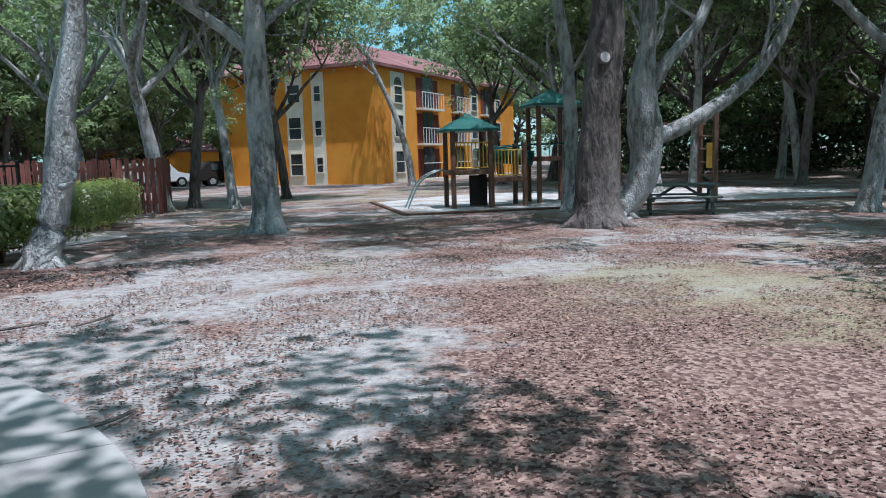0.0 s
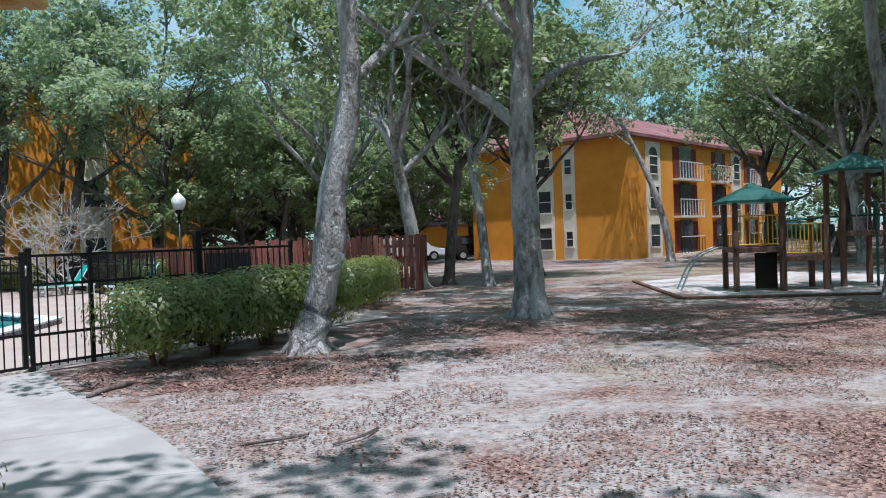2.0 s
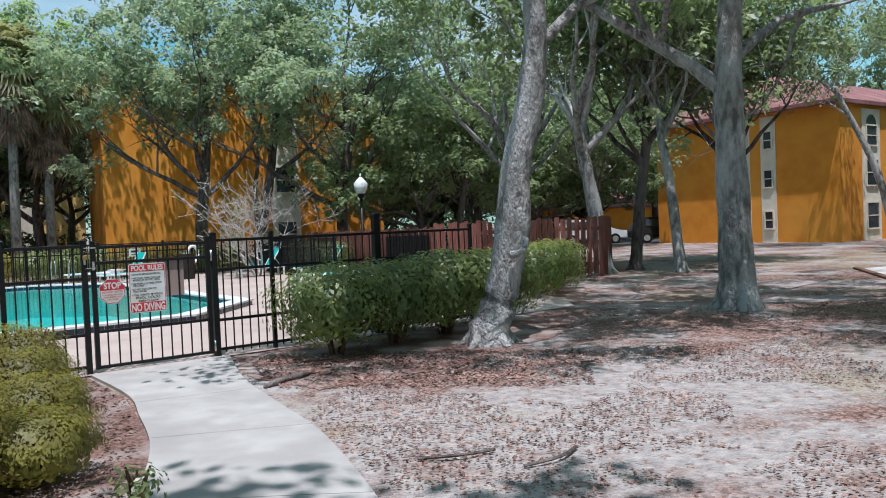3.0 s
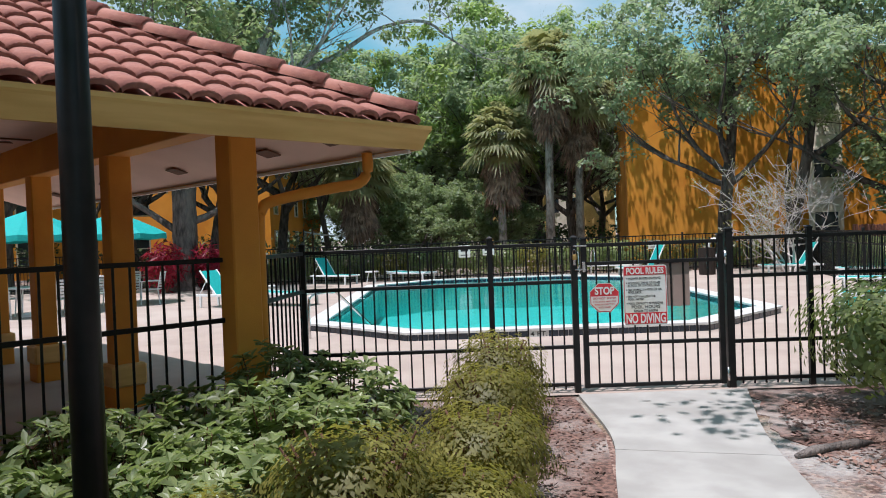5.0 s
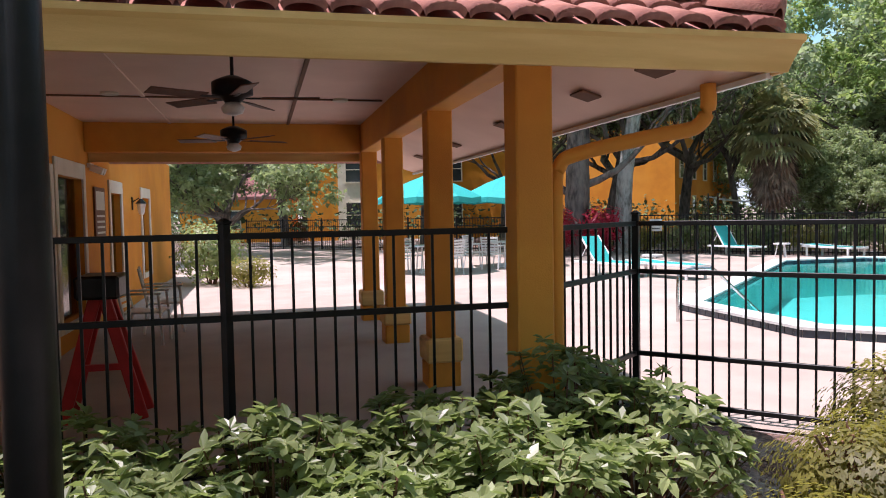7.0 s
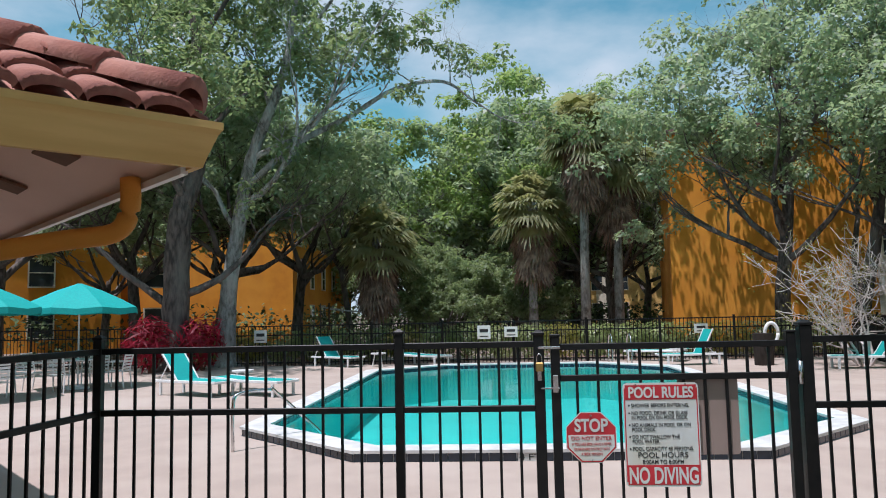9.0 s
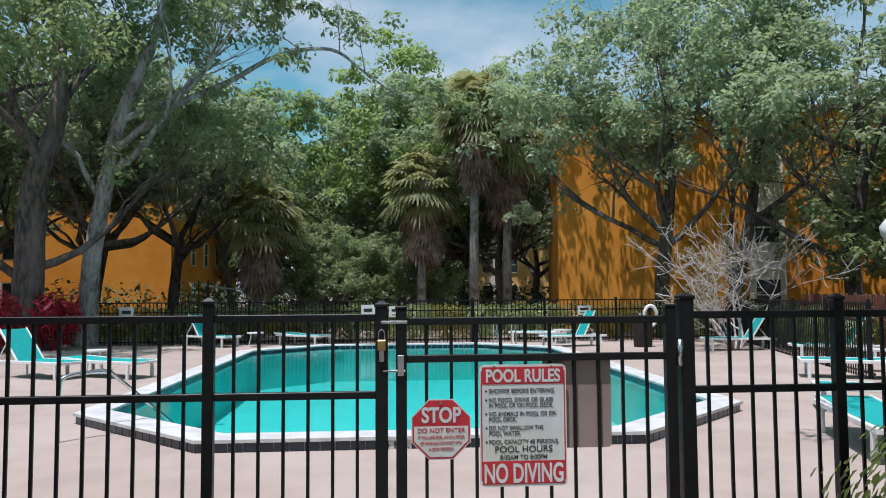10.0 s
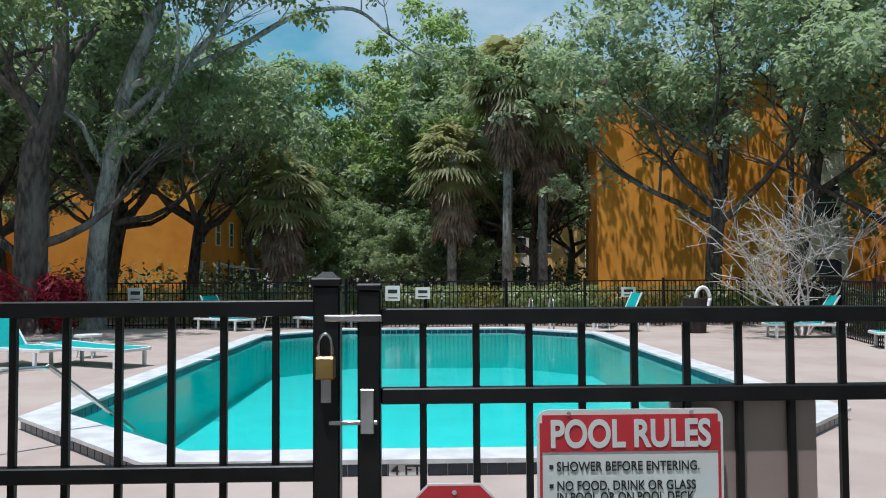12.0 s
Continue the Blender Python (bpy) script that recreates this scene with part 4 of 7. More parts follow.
    pts = [(EX, EY0, EZ), (EX, EY1, EZ), (RX1, EY1, EZ), (RX1, EY0, EZ), (ax, ym, rz), (bx, ym, rz)]
    v = [bm.verts.new(p) for p in pts]
    for f in ((0, 1, 4), (1, 2, 5, 4), (2, 3, 5), (3, 0, 4, 5)):
        bm.faces.new([v[i] for i in f])
    bmesh.ops.recalc_face_normals(bm, faces=bm.faces)
    roof = part("roof", bm, TILE, pv, "hipped roof of terracotta barrel tiles")
    # barrel tiles, each a tapering curved shell
    def barrel(w, ln, h, flat=0.0):
        b2 = bmesh.new()
        rows = []
        for s, z0 in ((0.0, 0.026), (ln, 0.0)):
            k = 1.0 if s == 0 else 0.9
            rows.append([b2.verts.new((-math.cos(math.pi * i / 8) * w / 2 * k, s, z0 + math.sin(math.pi * i / 8) * h * k)) for i in range(9)])
        lows = [b2.verts.new((vv.co.x * 0.86, 0, 0.0 + (vv.co.z - 0.026) * 0.72)) for vv in rows[0]]
        for i in range(8):
            b2.faces.new((rows[0][i], rows[0][i + 1], rows[1][i + 1], rows[1][i]))
            b2.faces.new((rows[0][i + 1], rows[0][i], lows[i], lows[i + 1]))
        bmesh.ops.recalc_face_normals(b2, faces=b2.faces)
        return mesh_of("tile", b2, TILE, True)

    W, EXPO = 0.205, 0.30
    run = math.sqrt(1 + SLOPE ** 2)
    me = barrel(W * 0.98, EXPO * 1.16, 0.048)
    base = Matrix.Rotation(radians(90), 4, "Z")
    tilt = Matrix.Rotation(math.atan(SLOPE), 4, "X")
    rng = random.Random(5)
    rows_n = int(half * run / EXPO)
    for r in range(rows_n):
        d = r * EXPO / run
        y0, y1 = EY0 + d, EY1 - d
        k = 0
        y = EY1 - 0.16
        while y > EY0 + 0.1:
            if y0 + 0.1 < y < y1 - 0.02 and (y > 3.2):
                m = Matrix.Translation((EX - d + 0.05, y, EZ + d * SLOPE + 0.004)) @ base @ tilt
                shared("tile", me, roof, m @ Matrix.Rotation(radians(rng.uniform(-1.2, 1.2)), 4, "Z"))
            y -= W
    # pool-side slope: few rows seen from the edge
    base2 = Matrix.Rotation(radians(180), 4, "Z")
    for r in range(2):
        d = r * EXPO / run
        x = EX - 0.2
        while x > RX1 + d:
            if x < EX - d - 0.05:
                shared("tile", me, roof, Matrix.Translation((x, EY1 - d + 0.05, EZ + d * SLOPE + 0.012)) @ base2 @ tilt)
            x -= W
            if x < -9.5:
                break
    # hip caps from corner to apex
    cap = barrel(0.29, 0.43, 0.11)
    hip = Vector((ax - EX, ym - EY1, rz - EZ))
    hl = hip.length
    q = Vector((0, 1, 0)).rotation_difference(hip.normalized()).to_matrix().to_4x4()
    fl = hip.normalized()
    side = fl.cross(Vector((0, 0, 1))).normalized()
    upv = side.cross(fl)
    for k in range(int(hl / 0.36)):
        p = Vector((EX, EY1, EZ)) + fl * (k * 0.36 + 0.06) + Vector((0, 0, 0.045))
        m = Matrix((side.to_4d(), fl.to_4d(), upv.to_4d(), (0, 0, 0, 1))).transposed()
        for i in range(3):
            m[3][i] = 0
        m.translation = p
        m[3][3] = 1
        shared("hip_tile", cap, roof, m)
    # downpipe with elbows
    pts = [(-5.05, 8.70, 2.30), (-5.05, 8.70, 2.16), (-5.12, 8.66, 2.06), (-5.22, 8.45, 2.02), (-5.41, 8.05, 1.93), (-5.46, 7.95, 1.85), (-5.47, 7.93, 1.6), (-5.47, 7.93, 0.05)]
    part("downpipe", tubes((curve_points(pts, 4), 0.045), sides=12), COLUMN, pv, "orange painted downpipe", True)
    return pv


build_pavilion()


def ceiling_fan(x, y, turn):
    f = thing("ceiling_fan", "dark bronze five-blade ceiling fan under the pavilion ceiling", "ceiling fan", "ceiling fans", m=Matrix.Translation((x, y, 2.885)) @ Matrix.Rotation(radians(turn), 4, "Z"))
    bm = bmesh.new()
    tube(bm, [(0, 0, 0), (0, 0, -0.03), (0, 0, -0.06)], [0.075, 0.07, 0.03], 16)
    part("canopy", bm, BATTEN, f, "dark bronze canopy", True)
    part("rod", tubes(([(0, 0, -0.05), (0, 0, -0.24)], 0.014), sides=10), BLACK, f)
    bm = bmesh.new()
    tube(bm, [(0, 0, -0.22), (0, 0, -0.25), (0, 0, -0.27), (0, 0, -0.36), (0, 0, -0.38), (0, 0, -0.42)], [0.05, 0.12, 0.155, 0.155, 0.10, 0.06], 20)
    part("motor", bm, BLACK, f, "round dark motor housing", True)
    for k in range(5):
        r = Matrix.Rotation(radians(72 * k), 4, "Z") @ Matrix.Translation((0, 0, -0.385)) @ Matrix.Rotation(radians(12), 4, "X")
        b = part("blade", box(bmesh.new(), (0.22, -0.065, -0.004), (0.66, 0.065, 0.004), 0.003, r), DOORWOOD, f)
        part("blade_iron", box(bmesh.new(), (0.10, -0.02, -0.006), (0.26, 0.02, 0.001), 0.002, r), BLACK, b)
    bm = bmesh.new()
    tube(bm, [(0, 0, -0.42), (0, 0, -0.46), (0, 0, -0.50), (0, 0, -0.52)], [0.05, 0.09, 0.075, 0.02], 16)
    part("glass_shade", bm, GLOBE, f, "frosted glass shade", True)


ceiling_fan(-7.2, 6.0, 12)
ceiling_fan(-10.5, 5.9, 40)


def wall_with_holes(name, x0, x1, y, z1, holes, material, thick=0.2):
    """A wall along x with openings right through it; holes: (x0, x1, z0, z1)."""
    bm = bmesh.new()
    xs = sorted({x0, x1, *[h[0] for h in holes], *[h[1] for h in holes]})
    zs = sorted({0.0, z1, *[h[2] for h in holes], *[h[3] for h in holes]})
    for a, b in zip(xs, xs[1:]):
        for c, d in zip(zs, zs[1:]):
            if not any(h[0] <= (a + b) / 2 <= h[1] and h[2] <= (c + d) / 2 <= h[3] for h in holes):
                box(bm, (a, y - thick, c), (b, y, d))
    bmesh.ops.remove_doubles(bm, verts=bm.verts, dist=1e-4)
    return part(name, bm, material)


def build_clubhouse():
    y = 3.9
    holes = [(-10.3, -8.3, 0.0, 2.1), (-11.95, -10.65, 0.35, 2.12), (-14.7, -13.8, 0.5, 2.0), (-18.0, -17.0, 0.5, 2.0)]
    tagged(wall_with_holes("wall_clubhouse", -22, -5.9, y, 2.95, holes, ORANGE), "orange stucco clubhouse wall behind the patio", "wall", kind="structure")
    tagged(part("wall_return", boxes(((-6.1, -3, 0), (-5.9, y - 0.2, 2.95))), ORANGE), "orange stucco clubhouse end wall", "wall", kind="structure")
    tagged(part("wall_inside", boxes(((-22, y - 3.2, 0), (-6.1, y - 3.0, 2.95))), CREAM), "plain interior wall seen through glass", "wall", kind="structure")
    tagged(part("ceiling", boxes(((-22, y - 3.0, 2.95), (-6.0, y, 3.0))), CREAM), "plain interior ceiling", "ceiling", kind="structure")
    d = thing("door_1", "brown double french door in a cream frame", "door", kind="structure")
    part("frame", boxes(((-10.42, y, 0), (-10.3, y + 0.04, 2.22)), ((-8.3, y, 0), (-8.18, y + 0.04, 2.22)), ((-10.3, y, 2.1), (-8.3, y + 0.04, 2.22)), bevel=0.006), CREAM, d)
    for x in (-10.3, -9.3):
        lf = part("leaf", boxes(((x, y - 0.08, 0), (x + 0.2, y - 0.03, 2.1)), ((x + 0.8, y - 0.08, 0), (x + 1.0, y - 0.03, 2.1)), ((x + 0.2, y - 0.08, 0), (x + 0.8, y - 0.03, 0.35)), ((x + 0.2, y - 0.08, 1.85), (x + 0.8, y - 0.03, 2.1))), DOORWOOD, d)
        part("pane", boxes(((x + 0.2, y - 0.06, 0.35), (x + 0.8, y - 0.05, 1.85))), PANE, lf)
    part("handle", tubes(([(-9.36, y - 0.0, 1.0), (-9.36, y + 0.03, 1.03), (-9.36, y + 0.03, 1.17), (-9.36, y, 1.2)], 0.01), sides=8), CHROME, d)
    for i, (x0, x1, z0, z1) in enumerate(holes[1:], 1):
        w = thing(f"window_{i}", "tall window in a cream surround", "window", kind="structure")
        part("frame", boxes(((x0 - 0.12, y, z0 - 0.1), (x0, y + 0.03, z1 + 0.2)), ((x1, y, z0 - 0.1), (x1 + 0.12, y + 0.03, z1 + 0.2)), ((x0, y, z1), (x1, y + 0.03, z1 + 0.2)), ((x0, y, z0 - 0.1), (x1, y + 0.04, z0)), bevel=0.006), CREAM, w)
        part("pane", boxes(((x0, y - 0.1, z0), (x1, y - 0.09, z1))), PANE, w)
    p = thing("notice_board", "framed notice on the clubhouse wall", "notice board")
    part("frame", boxes(((-13.3, y + 0.002, 1.25), (-12.6, y + 0.03, 2.05)), bevel=0.005), DOORWOOD, p)
    part("paper", boxes(((-13.24, y + 0.031, 1.72), (-12.66, y + 0.034, 1.99))), SIGN_WHITE, p)
    for k in range(5):
        part("text_bar", boxes(((-13.22, y + 0.031, 1.30 + k * 0.08), (-12.68, y + 0.034, 1.33 + k * 0.08))), SIGN_WHITE, p)
    s = thing("wall_lantern", "dark bronze wall lantern with a glass cage", "wall lamp")
    x = -15.9
    part("backplate", boxes(((x - 0.05, y + 0.002, 1.75), (x + 0.05, y + 0.02, 1.98))), BLACK, s)
    part("arm", tubes(([(x, y + 0.02, 1.9), (x, y + 0.12, 1.96), (x, y + 0.16, 1.92)], 0.01), sides=8), BLACK, s)
    bm = bmesh.new()
    tube(bm, [(x, y + 0.16, 1.66), (x, y + 0.16, 1.7), (x, y + 0.16, 1.86)], [0.04, 0.06, 0.085], 6)
    part("lantern_glass", bm, GLOBE, s)
    bm = bmesh.new()
    tube(bm, [(x, y + 0.16, 1.86), (x, y + 0.16, 1.95)], [0.11, 0.02], 6)
    part("lantern_cap", bm, BLACK, s)
    c = thing("security_camera", "pair of small white security cameras on the wall", "camera")
    part("bracket", boxes(((-12.5, y + 0.002, 2.3), (-12.3, y + 0.05, 2.36))), WHITE, c)
    for dx in (-0.08, 0.08):
        part("camera_body", tubes(([(-12.4 + dx, y + 0.05, 2.3), (-12.4 + dx, y + 0.2, 2.24)], 0.05), sides=12), WHITE, c)
    # red folding stand with a dark box, by the door
    t = thing("folding_stand", "red folding stand carrying a dark box", "stand")
    for dx in (0.0, -0.32):
        for dy in (-0.3, 0.28):
            top, foot = Vector((-7.4 + dx * 0.5, 4.96 + dy * 0.12, 0.98)), Vector((-7.4 + dx, 4.96 + dy, 0.02))
            d = (top - foot)
            m = Matrix.Translation((top + foot) / 2) @ Vector((0, 0, 1)).rotation_difference(d.normalized()).to_matrix().to_4x4()
            part("leg", box(bmesh.new(), (-0.02, -0.045, -d.length / 2), (0.02, 0.045, d.length / 2), 0.006, m), REDPLASTIC, t)
    part("crossbar", boxes(((-7.42, 4.82, 0.42), (-7.38, 5.10, 0.47))), REDPLASTIC, t)
    part("box", boxes(((-7.72, 4.80, 0.98), (-7.28, 5.12, 1.16)), bevel=0.02), BLACK, t)
    for k, (cx, cy) in enumerate(((-11.2, 4.75), (-12.2, 4.85))):
        ch = thing("patio_chair", "white resin patio chair against the clubhouse wall", "chair", "patio chairs", m=Matrix.Translation((cx, cy, 0.016)) @ Matrix.Rotation(radians(175 + 12 * k), 4, "Z"))
        chair_parts(ch)


def chair_parts(ch):
    for x in (-0.24, 0.24):
        part("leg", tubes(([(x, -0.24, 0), (x, -0.22, 0.42), (x, -0.2, 0.64)], 0.017), sides=8), WHITE, ch)
        part("leg", tubes(([(x, 0.27, 0), (x, 0.22, 0.42), (x, 0.32, 0.9)], 0.017), sides=8), WHITE, ch)
        part("armrest", boxes(((x - 0.025, -0.24, 0.635), (x + 0.025, 0.26, 0.66)), bevel=0.008), WHITE, ch)
    part("seat", boxes(((-0.24, -0.24, 0.40), (0.24, 0.23, 0.425)), bevel=0.008), WHITE, ch)
    for k in range(6):
        z = 0.47 + 0.075 * k
        y = 0.23 + 0.10 * (z - 0.42) / 0.48
        part("back_slat", boxes(((-0.24, y - 0.008, z), (0.24, y + 0.008, z + 0.05)), bevel=0.003), WHITE, ch)


build_clubhouse()

# entrance canopy beside the path, on four posts
def build_canopy():
    c = thing("entrance_canopy", "ochre eaves and flat roof of the entrance canopy", "canopy")
    # depth towards -x is unseen and made up, long enough to shade the hedge
    x0, x1, y0, y1 = -4.2, -0.42, 0.9, 4.44
    part("roof_deck", boxes(((x0, y0, 2.47), (x1, y1, 2.56))), TILE, c)
    part("fascia", boxes(((x1 - 0.02, y0, 2.30), (x1 + 0.05, y1 + 0.05, 2.48)), ((x0, y1 - 0.02, 2.30), (x1 - 0.02, y1 + 0.05, 2.48)), bevel=0.012), FASCIA, c)
    part("soffit", boxes(((x0, y0, 2.40), (x1 - 0.03, y1 - 0.03, 2.43))), SOFFIT, c)
    for x in (x0 + 0.3, x1 - 0.5):
        for y in (y0 + 0.3,):
            part("post", boxes(((x - 0.12, y - 0.12, 0), (x + 0.12, y + 0.12, 2.4)), bevel=0.01), COLUMN, c)
    part("post", boxes(((x0 + 0.18, y1 - 1.0, 0), (x0 + 0.42, y1 - 0.76, 2.4)), bevel=0.01), COLUMN, c)


build_canopy()

# black lamp pole in the bed
pole = thing("lamp_pole", "tall black steel lamp pole standing in the hedge", "lamp post", m=Matrix.Translation((-2.87, 5.71, 0)))
part("shaft", tubes(([(0, 0, 0), (0, 0, 1.6), (0, 0, 4.2)], [0.056, 0.053, 0.047]), sides=18), BLACK, pole, smooth=True)
part("base_cover", tubes(([(0, 0, 0), (0, 0, 0.12), (0, 0, 0.2)], [0.13, 0.12, 0.06]), sides=18), BLACK, pole, smooth=True)
part("lantern", tubes(([(0, 0, 4.2), (0, 0, 4.35), (0, 0, 4.6), (0, 0, 4.7)], [0.06, 0.18, 0.2, 0.05]), sides=16), GLOBE, pole, smooth=True)


def globe_lamp(x, y, h=3.1, label="black lamp post with a white acorn globe"):
    g = thing("lamp_post", label, "lamp post", m=Matrix.Translation((x, y, 0)))
    part("shaft", tubes(([(0, 0, 0), (0, 0, 0.35), (0, 0, 0.5), (0, 0, h - 0.25)], [0.13, 0.11, 0.06, 0.05]), sides=14), BLACK, g, smooth=True)
    part("collar", tubes(([(0, 0, h - 0.25), (0, 0, h - 0.2), (0, 0, h - 0.12), (0, 0, h - 0.08)], [0.06, 0.13, 0.11, 0.16]), sides=16), BLACK, g, smooth=True)
    part("globe", tubes(([(0, 0, h - 0.08), (0, 0, h + 0.1), (0, 0, h + 0.3), (0, 0, h + 0.45), (0, 0, h + 0.55)], [0.15, 0.25, 0.27, 0.16, 0.05]), sides=18), GLOBE, g, smooth=True)
    part("finial", tubes(([(0, 0, h + 0.54), (0, 0, h + 0.62), (0, 0, h + 0.72)], [0.03, 0.04, 0.008]), sides=8), GLOBE, g, smooth=True)


globe_lamp(-5.99, 31.2, 3.0)


# ---- pool furniture ----
def lounger(u_v=None, xy=None, turn=0.0, back=50.0, label="white sun lounger with a teal sling, back raised"):
    p = at_uv(*u_v) if u_v else Vector((*xy, 0))
    lg = thing("sun_lounger", label, "sun lounger", "poolside loungers", m=Matrix.Translation((p.x, p.y, 0.02)) @ Matrix.Rotation(radians(turn), 4, "Z"))
    for x in (-0.31, 0.31):
        part("side_rail", boxes(((x - 0.025, -0.95, 0.28), (x + 0.025, 0.95, 0.34)), bevel=0.008), WHITE, lg)
        for y in (-0.8, 0.75):
            part("leg", boxes(((x - 0.025, y - 0.03, 0), (x + 0.025, y + 0.03, 0.28)), bevel=0.006), WHITE, lg)
    part("crossbar", boxes(((-0.29, -0.95, 0.28), (0.29, -0.90, 0.33)), bevel=0.006), WHITE, lg)
    part("seat_sling", boxes(((-0.285, -0.9, 0.325), (0.285, 0.25, 0.338)), bevel=0.004), TEAL, lg, "teal woven sling")
    m = Matrix.Translation((0, 0.25, 0.33)) @ Matrix.Rotation(radians(back), 4, "X")
    b = part("backrest", box(bmesh.new(), (-0.275, 0.0, -0.006), (0.275, 0.78, 0.006), 0.003, m), TEAL, lg, "teal woven sling")
    for x in (-0.29, 0.29):
        part("backrest_rail", box(bmesh.new(), (x - 0.018, 0, -0.018), (x + 0.018, 0.8, 0.018), 0.005, m), WHITE, b)
    if back > 20:
        part("prop", tubes(([(-0.25, 0.85, 0.3), (-0.25, 0.25 + 0.5 * math.cos(radians(back)), 0.33 + 0.5 * math.sin(radians(back)))], 0.015), sides=6), WHITE, lg)
    return lg


def side_table(p):
    t = thing("side_table", "low white resin side table", "table", "side tables", m=Matrix.Translation((p[0], p[1], 0.02)))
    bm = bmesh.new()
    tube(bm, [(0, 0, 0.40), (0, 0, 0.44)], 0.25, 18)
    part("tabletop", bm, WHITE, t)
    for a in range(3):
        w = radians(120 * a)
        part("leg", tubes(([(0.2 * math.cos(w), 0.2 * math.sin(w), 0), (0.12 * math.cos(w), 0.12 * math.sin(w), 0.41)], 0.02), sides=6), WHITE, t)


lounger(xy=(-17.6, 14.3), turn=108, back=50)
lounger(xy=(-16.6, 15.2), turn=108, back=3, label="white sun lounger with a teal sling, lying flat")
side_table((-18.0, 15.6))
lounger(xy=(-22.6, 21.2), turn=100, back=55)
side_table((-21.3, 21.9))
lounger(xy=(-20.6, 23.2), turn=95, back=3, label="white sun lounger with a teal sling, lying flat")
lounger(xy=(-13.7, 27.7), turn=-35, back=64)
lounger(xy=(-15.6, 28.8), turn=-70, back=4, label="white sun lounger with a teal sling, lying flat")
side_table((-14.6, 28.5))
lounger(xy=(-9.3, 29.0), turn=-52, back=58)
lounger(xy=(-3.7, 17.0), turn=30, back=3, label="white sun lounger with a teal sling, lying flat")
lounger(xy=(-4.0, 19.6), turn=-70, back=3, label="white sun lounger with a teal sling, lying flat")
side_table((-5.3, 25.0))
lounger(xy=(-5.3, 23.6), turn=-70, back=3, label="white sun lounger with a teal sling, lying flat")
lounger(xy=(-6.6, 27.6), turn=-60, back=60)


def umbrella_set(x, y, turn):
    um = thing("patio_umbrella", "open teal canvas umbrella on a white pole", "umbrella", "patio umbrellas", m=Matrix.Translation((x, y, 0.02)) @ Matrix.Rotation(radians(turn), 4, "Z"))
    part("pole", tubes(([(0, 0, 0), (0, 0, 2.55)], 0.022), sides=10), WHITE, um)
    part("base", tubes(([(0, 0, 0), (0, 0, 0.06), (0, 0, 0.1)], [0.28, 0.27, 0.05]), sides=18), WHITE, um)
    bm = bmesh.new()
    rings = []
    for r, z in ((0.05, 2.58), (0.55, 2.40), (1.05, 2.17), (1.4, 1.98), (1.41, 1.84)):
        rings.append([bm.verts.new((r * math.cos(2 * math.pi * k / 16) * (1 if k % 2 == 0 else 0.955), r * math.sin(2 * math.pi * k / 16) * (1 if k % 2 == 0 else 0.955), z - (0.0 if k % 2 == 0 else 0.03 * r))) for k in range(16)])
    for a, b in zip(rings, rings[1:]):
        for k in range(16):
            bm.faces.new((a[k], b[k], b[(k + 1) % 16], a[(k + 1) % 16]))
    bm.faces.new(rings[0])
    cn = part("canopy", bm, TEAL, um, "teal canvas canopy with a short valance")
    for k in range(8):
        w = 2 * math.pi * k / 8
        part("rib", tubes(([(0.05 * math.cos(w), 0.05 * math.sin(w), 2.55), (1.38 * math.cos(w), 1.38 * math.sin(w), 1.96)], 0.008), sides=5), WHITE, cn)
    tb = thing("patio_table", "round white patio table under a teal umbrella", "table", "patio tables", m=Matrix.Translation((x, y, 0.02)))
    bm = bmesh.new()
    bmesh.ops.create_cone(bm, cap_ends=True, segments=24, radius1=0.55, radius2=0.55, depth=0.03, matrix=Matrix.Translation((0, 0, 0.71)))
    part("tabletop", bm, WHITE, tb)
    for k in range(4):
        w = radians(45 + 90 * k)
        part("leg", tubes(([(0.42 * math.cos(w), 0.42 * math.sin(w), 0), (0.36 * math.cos(w), 0.36 * math.sin(w), 0.7)], 0.018), sides=6), WHITE, tb)
    for k in range(4):
        w = radians(turn + 90 * k)
        ch = thing("patio_chair", "white resin patio chair round an umbrella table", "chair", "patio chairs", m=Matrix.Translation((x + 0.95 * math.cos(w), y + 0.95 * math.sin(w), 0.02)) @ Matrix.Rotation(w - radians(90), 4, "Z"))
        chair_parts(ch)


umbrella_set(-20.5, 10.5, 20)
umbrella_set(-21.6, 13.0, 50)

bin_ = thing("litter_bin", "dark green bin with a white domed lid by the far fence", "litter bin", m=Matrix.Translation((-11.9, 28.6, 0.02)))
part("body", tubes(([(0, 0, 0), (0, 0, 0.9)], [0.26, 0.29]), sides=16), DARK, bin_)
ring = thing("life_ring", "white life ring hanging on the far fence", "life ring", m=Matrix.Translation((-12.6, 30.6, 0.85)) @ Matrix.Rotation(radians(45), 4, "Z"))
bm = bmesh.new()
tube(bm, [(0.2 * math.cos(k * math.pi / 12), 0, 0.32 * math.sin(k * math.pi / 12)) for k in range(25)], 0.055, 10)
part("ring_body", bm, WHITE, ring, smooth=True)
part("hanger_post", boxes(((-0.03, 0.06, -0.85), (0.03, 0.1, 0.4))), BLACK, ring)
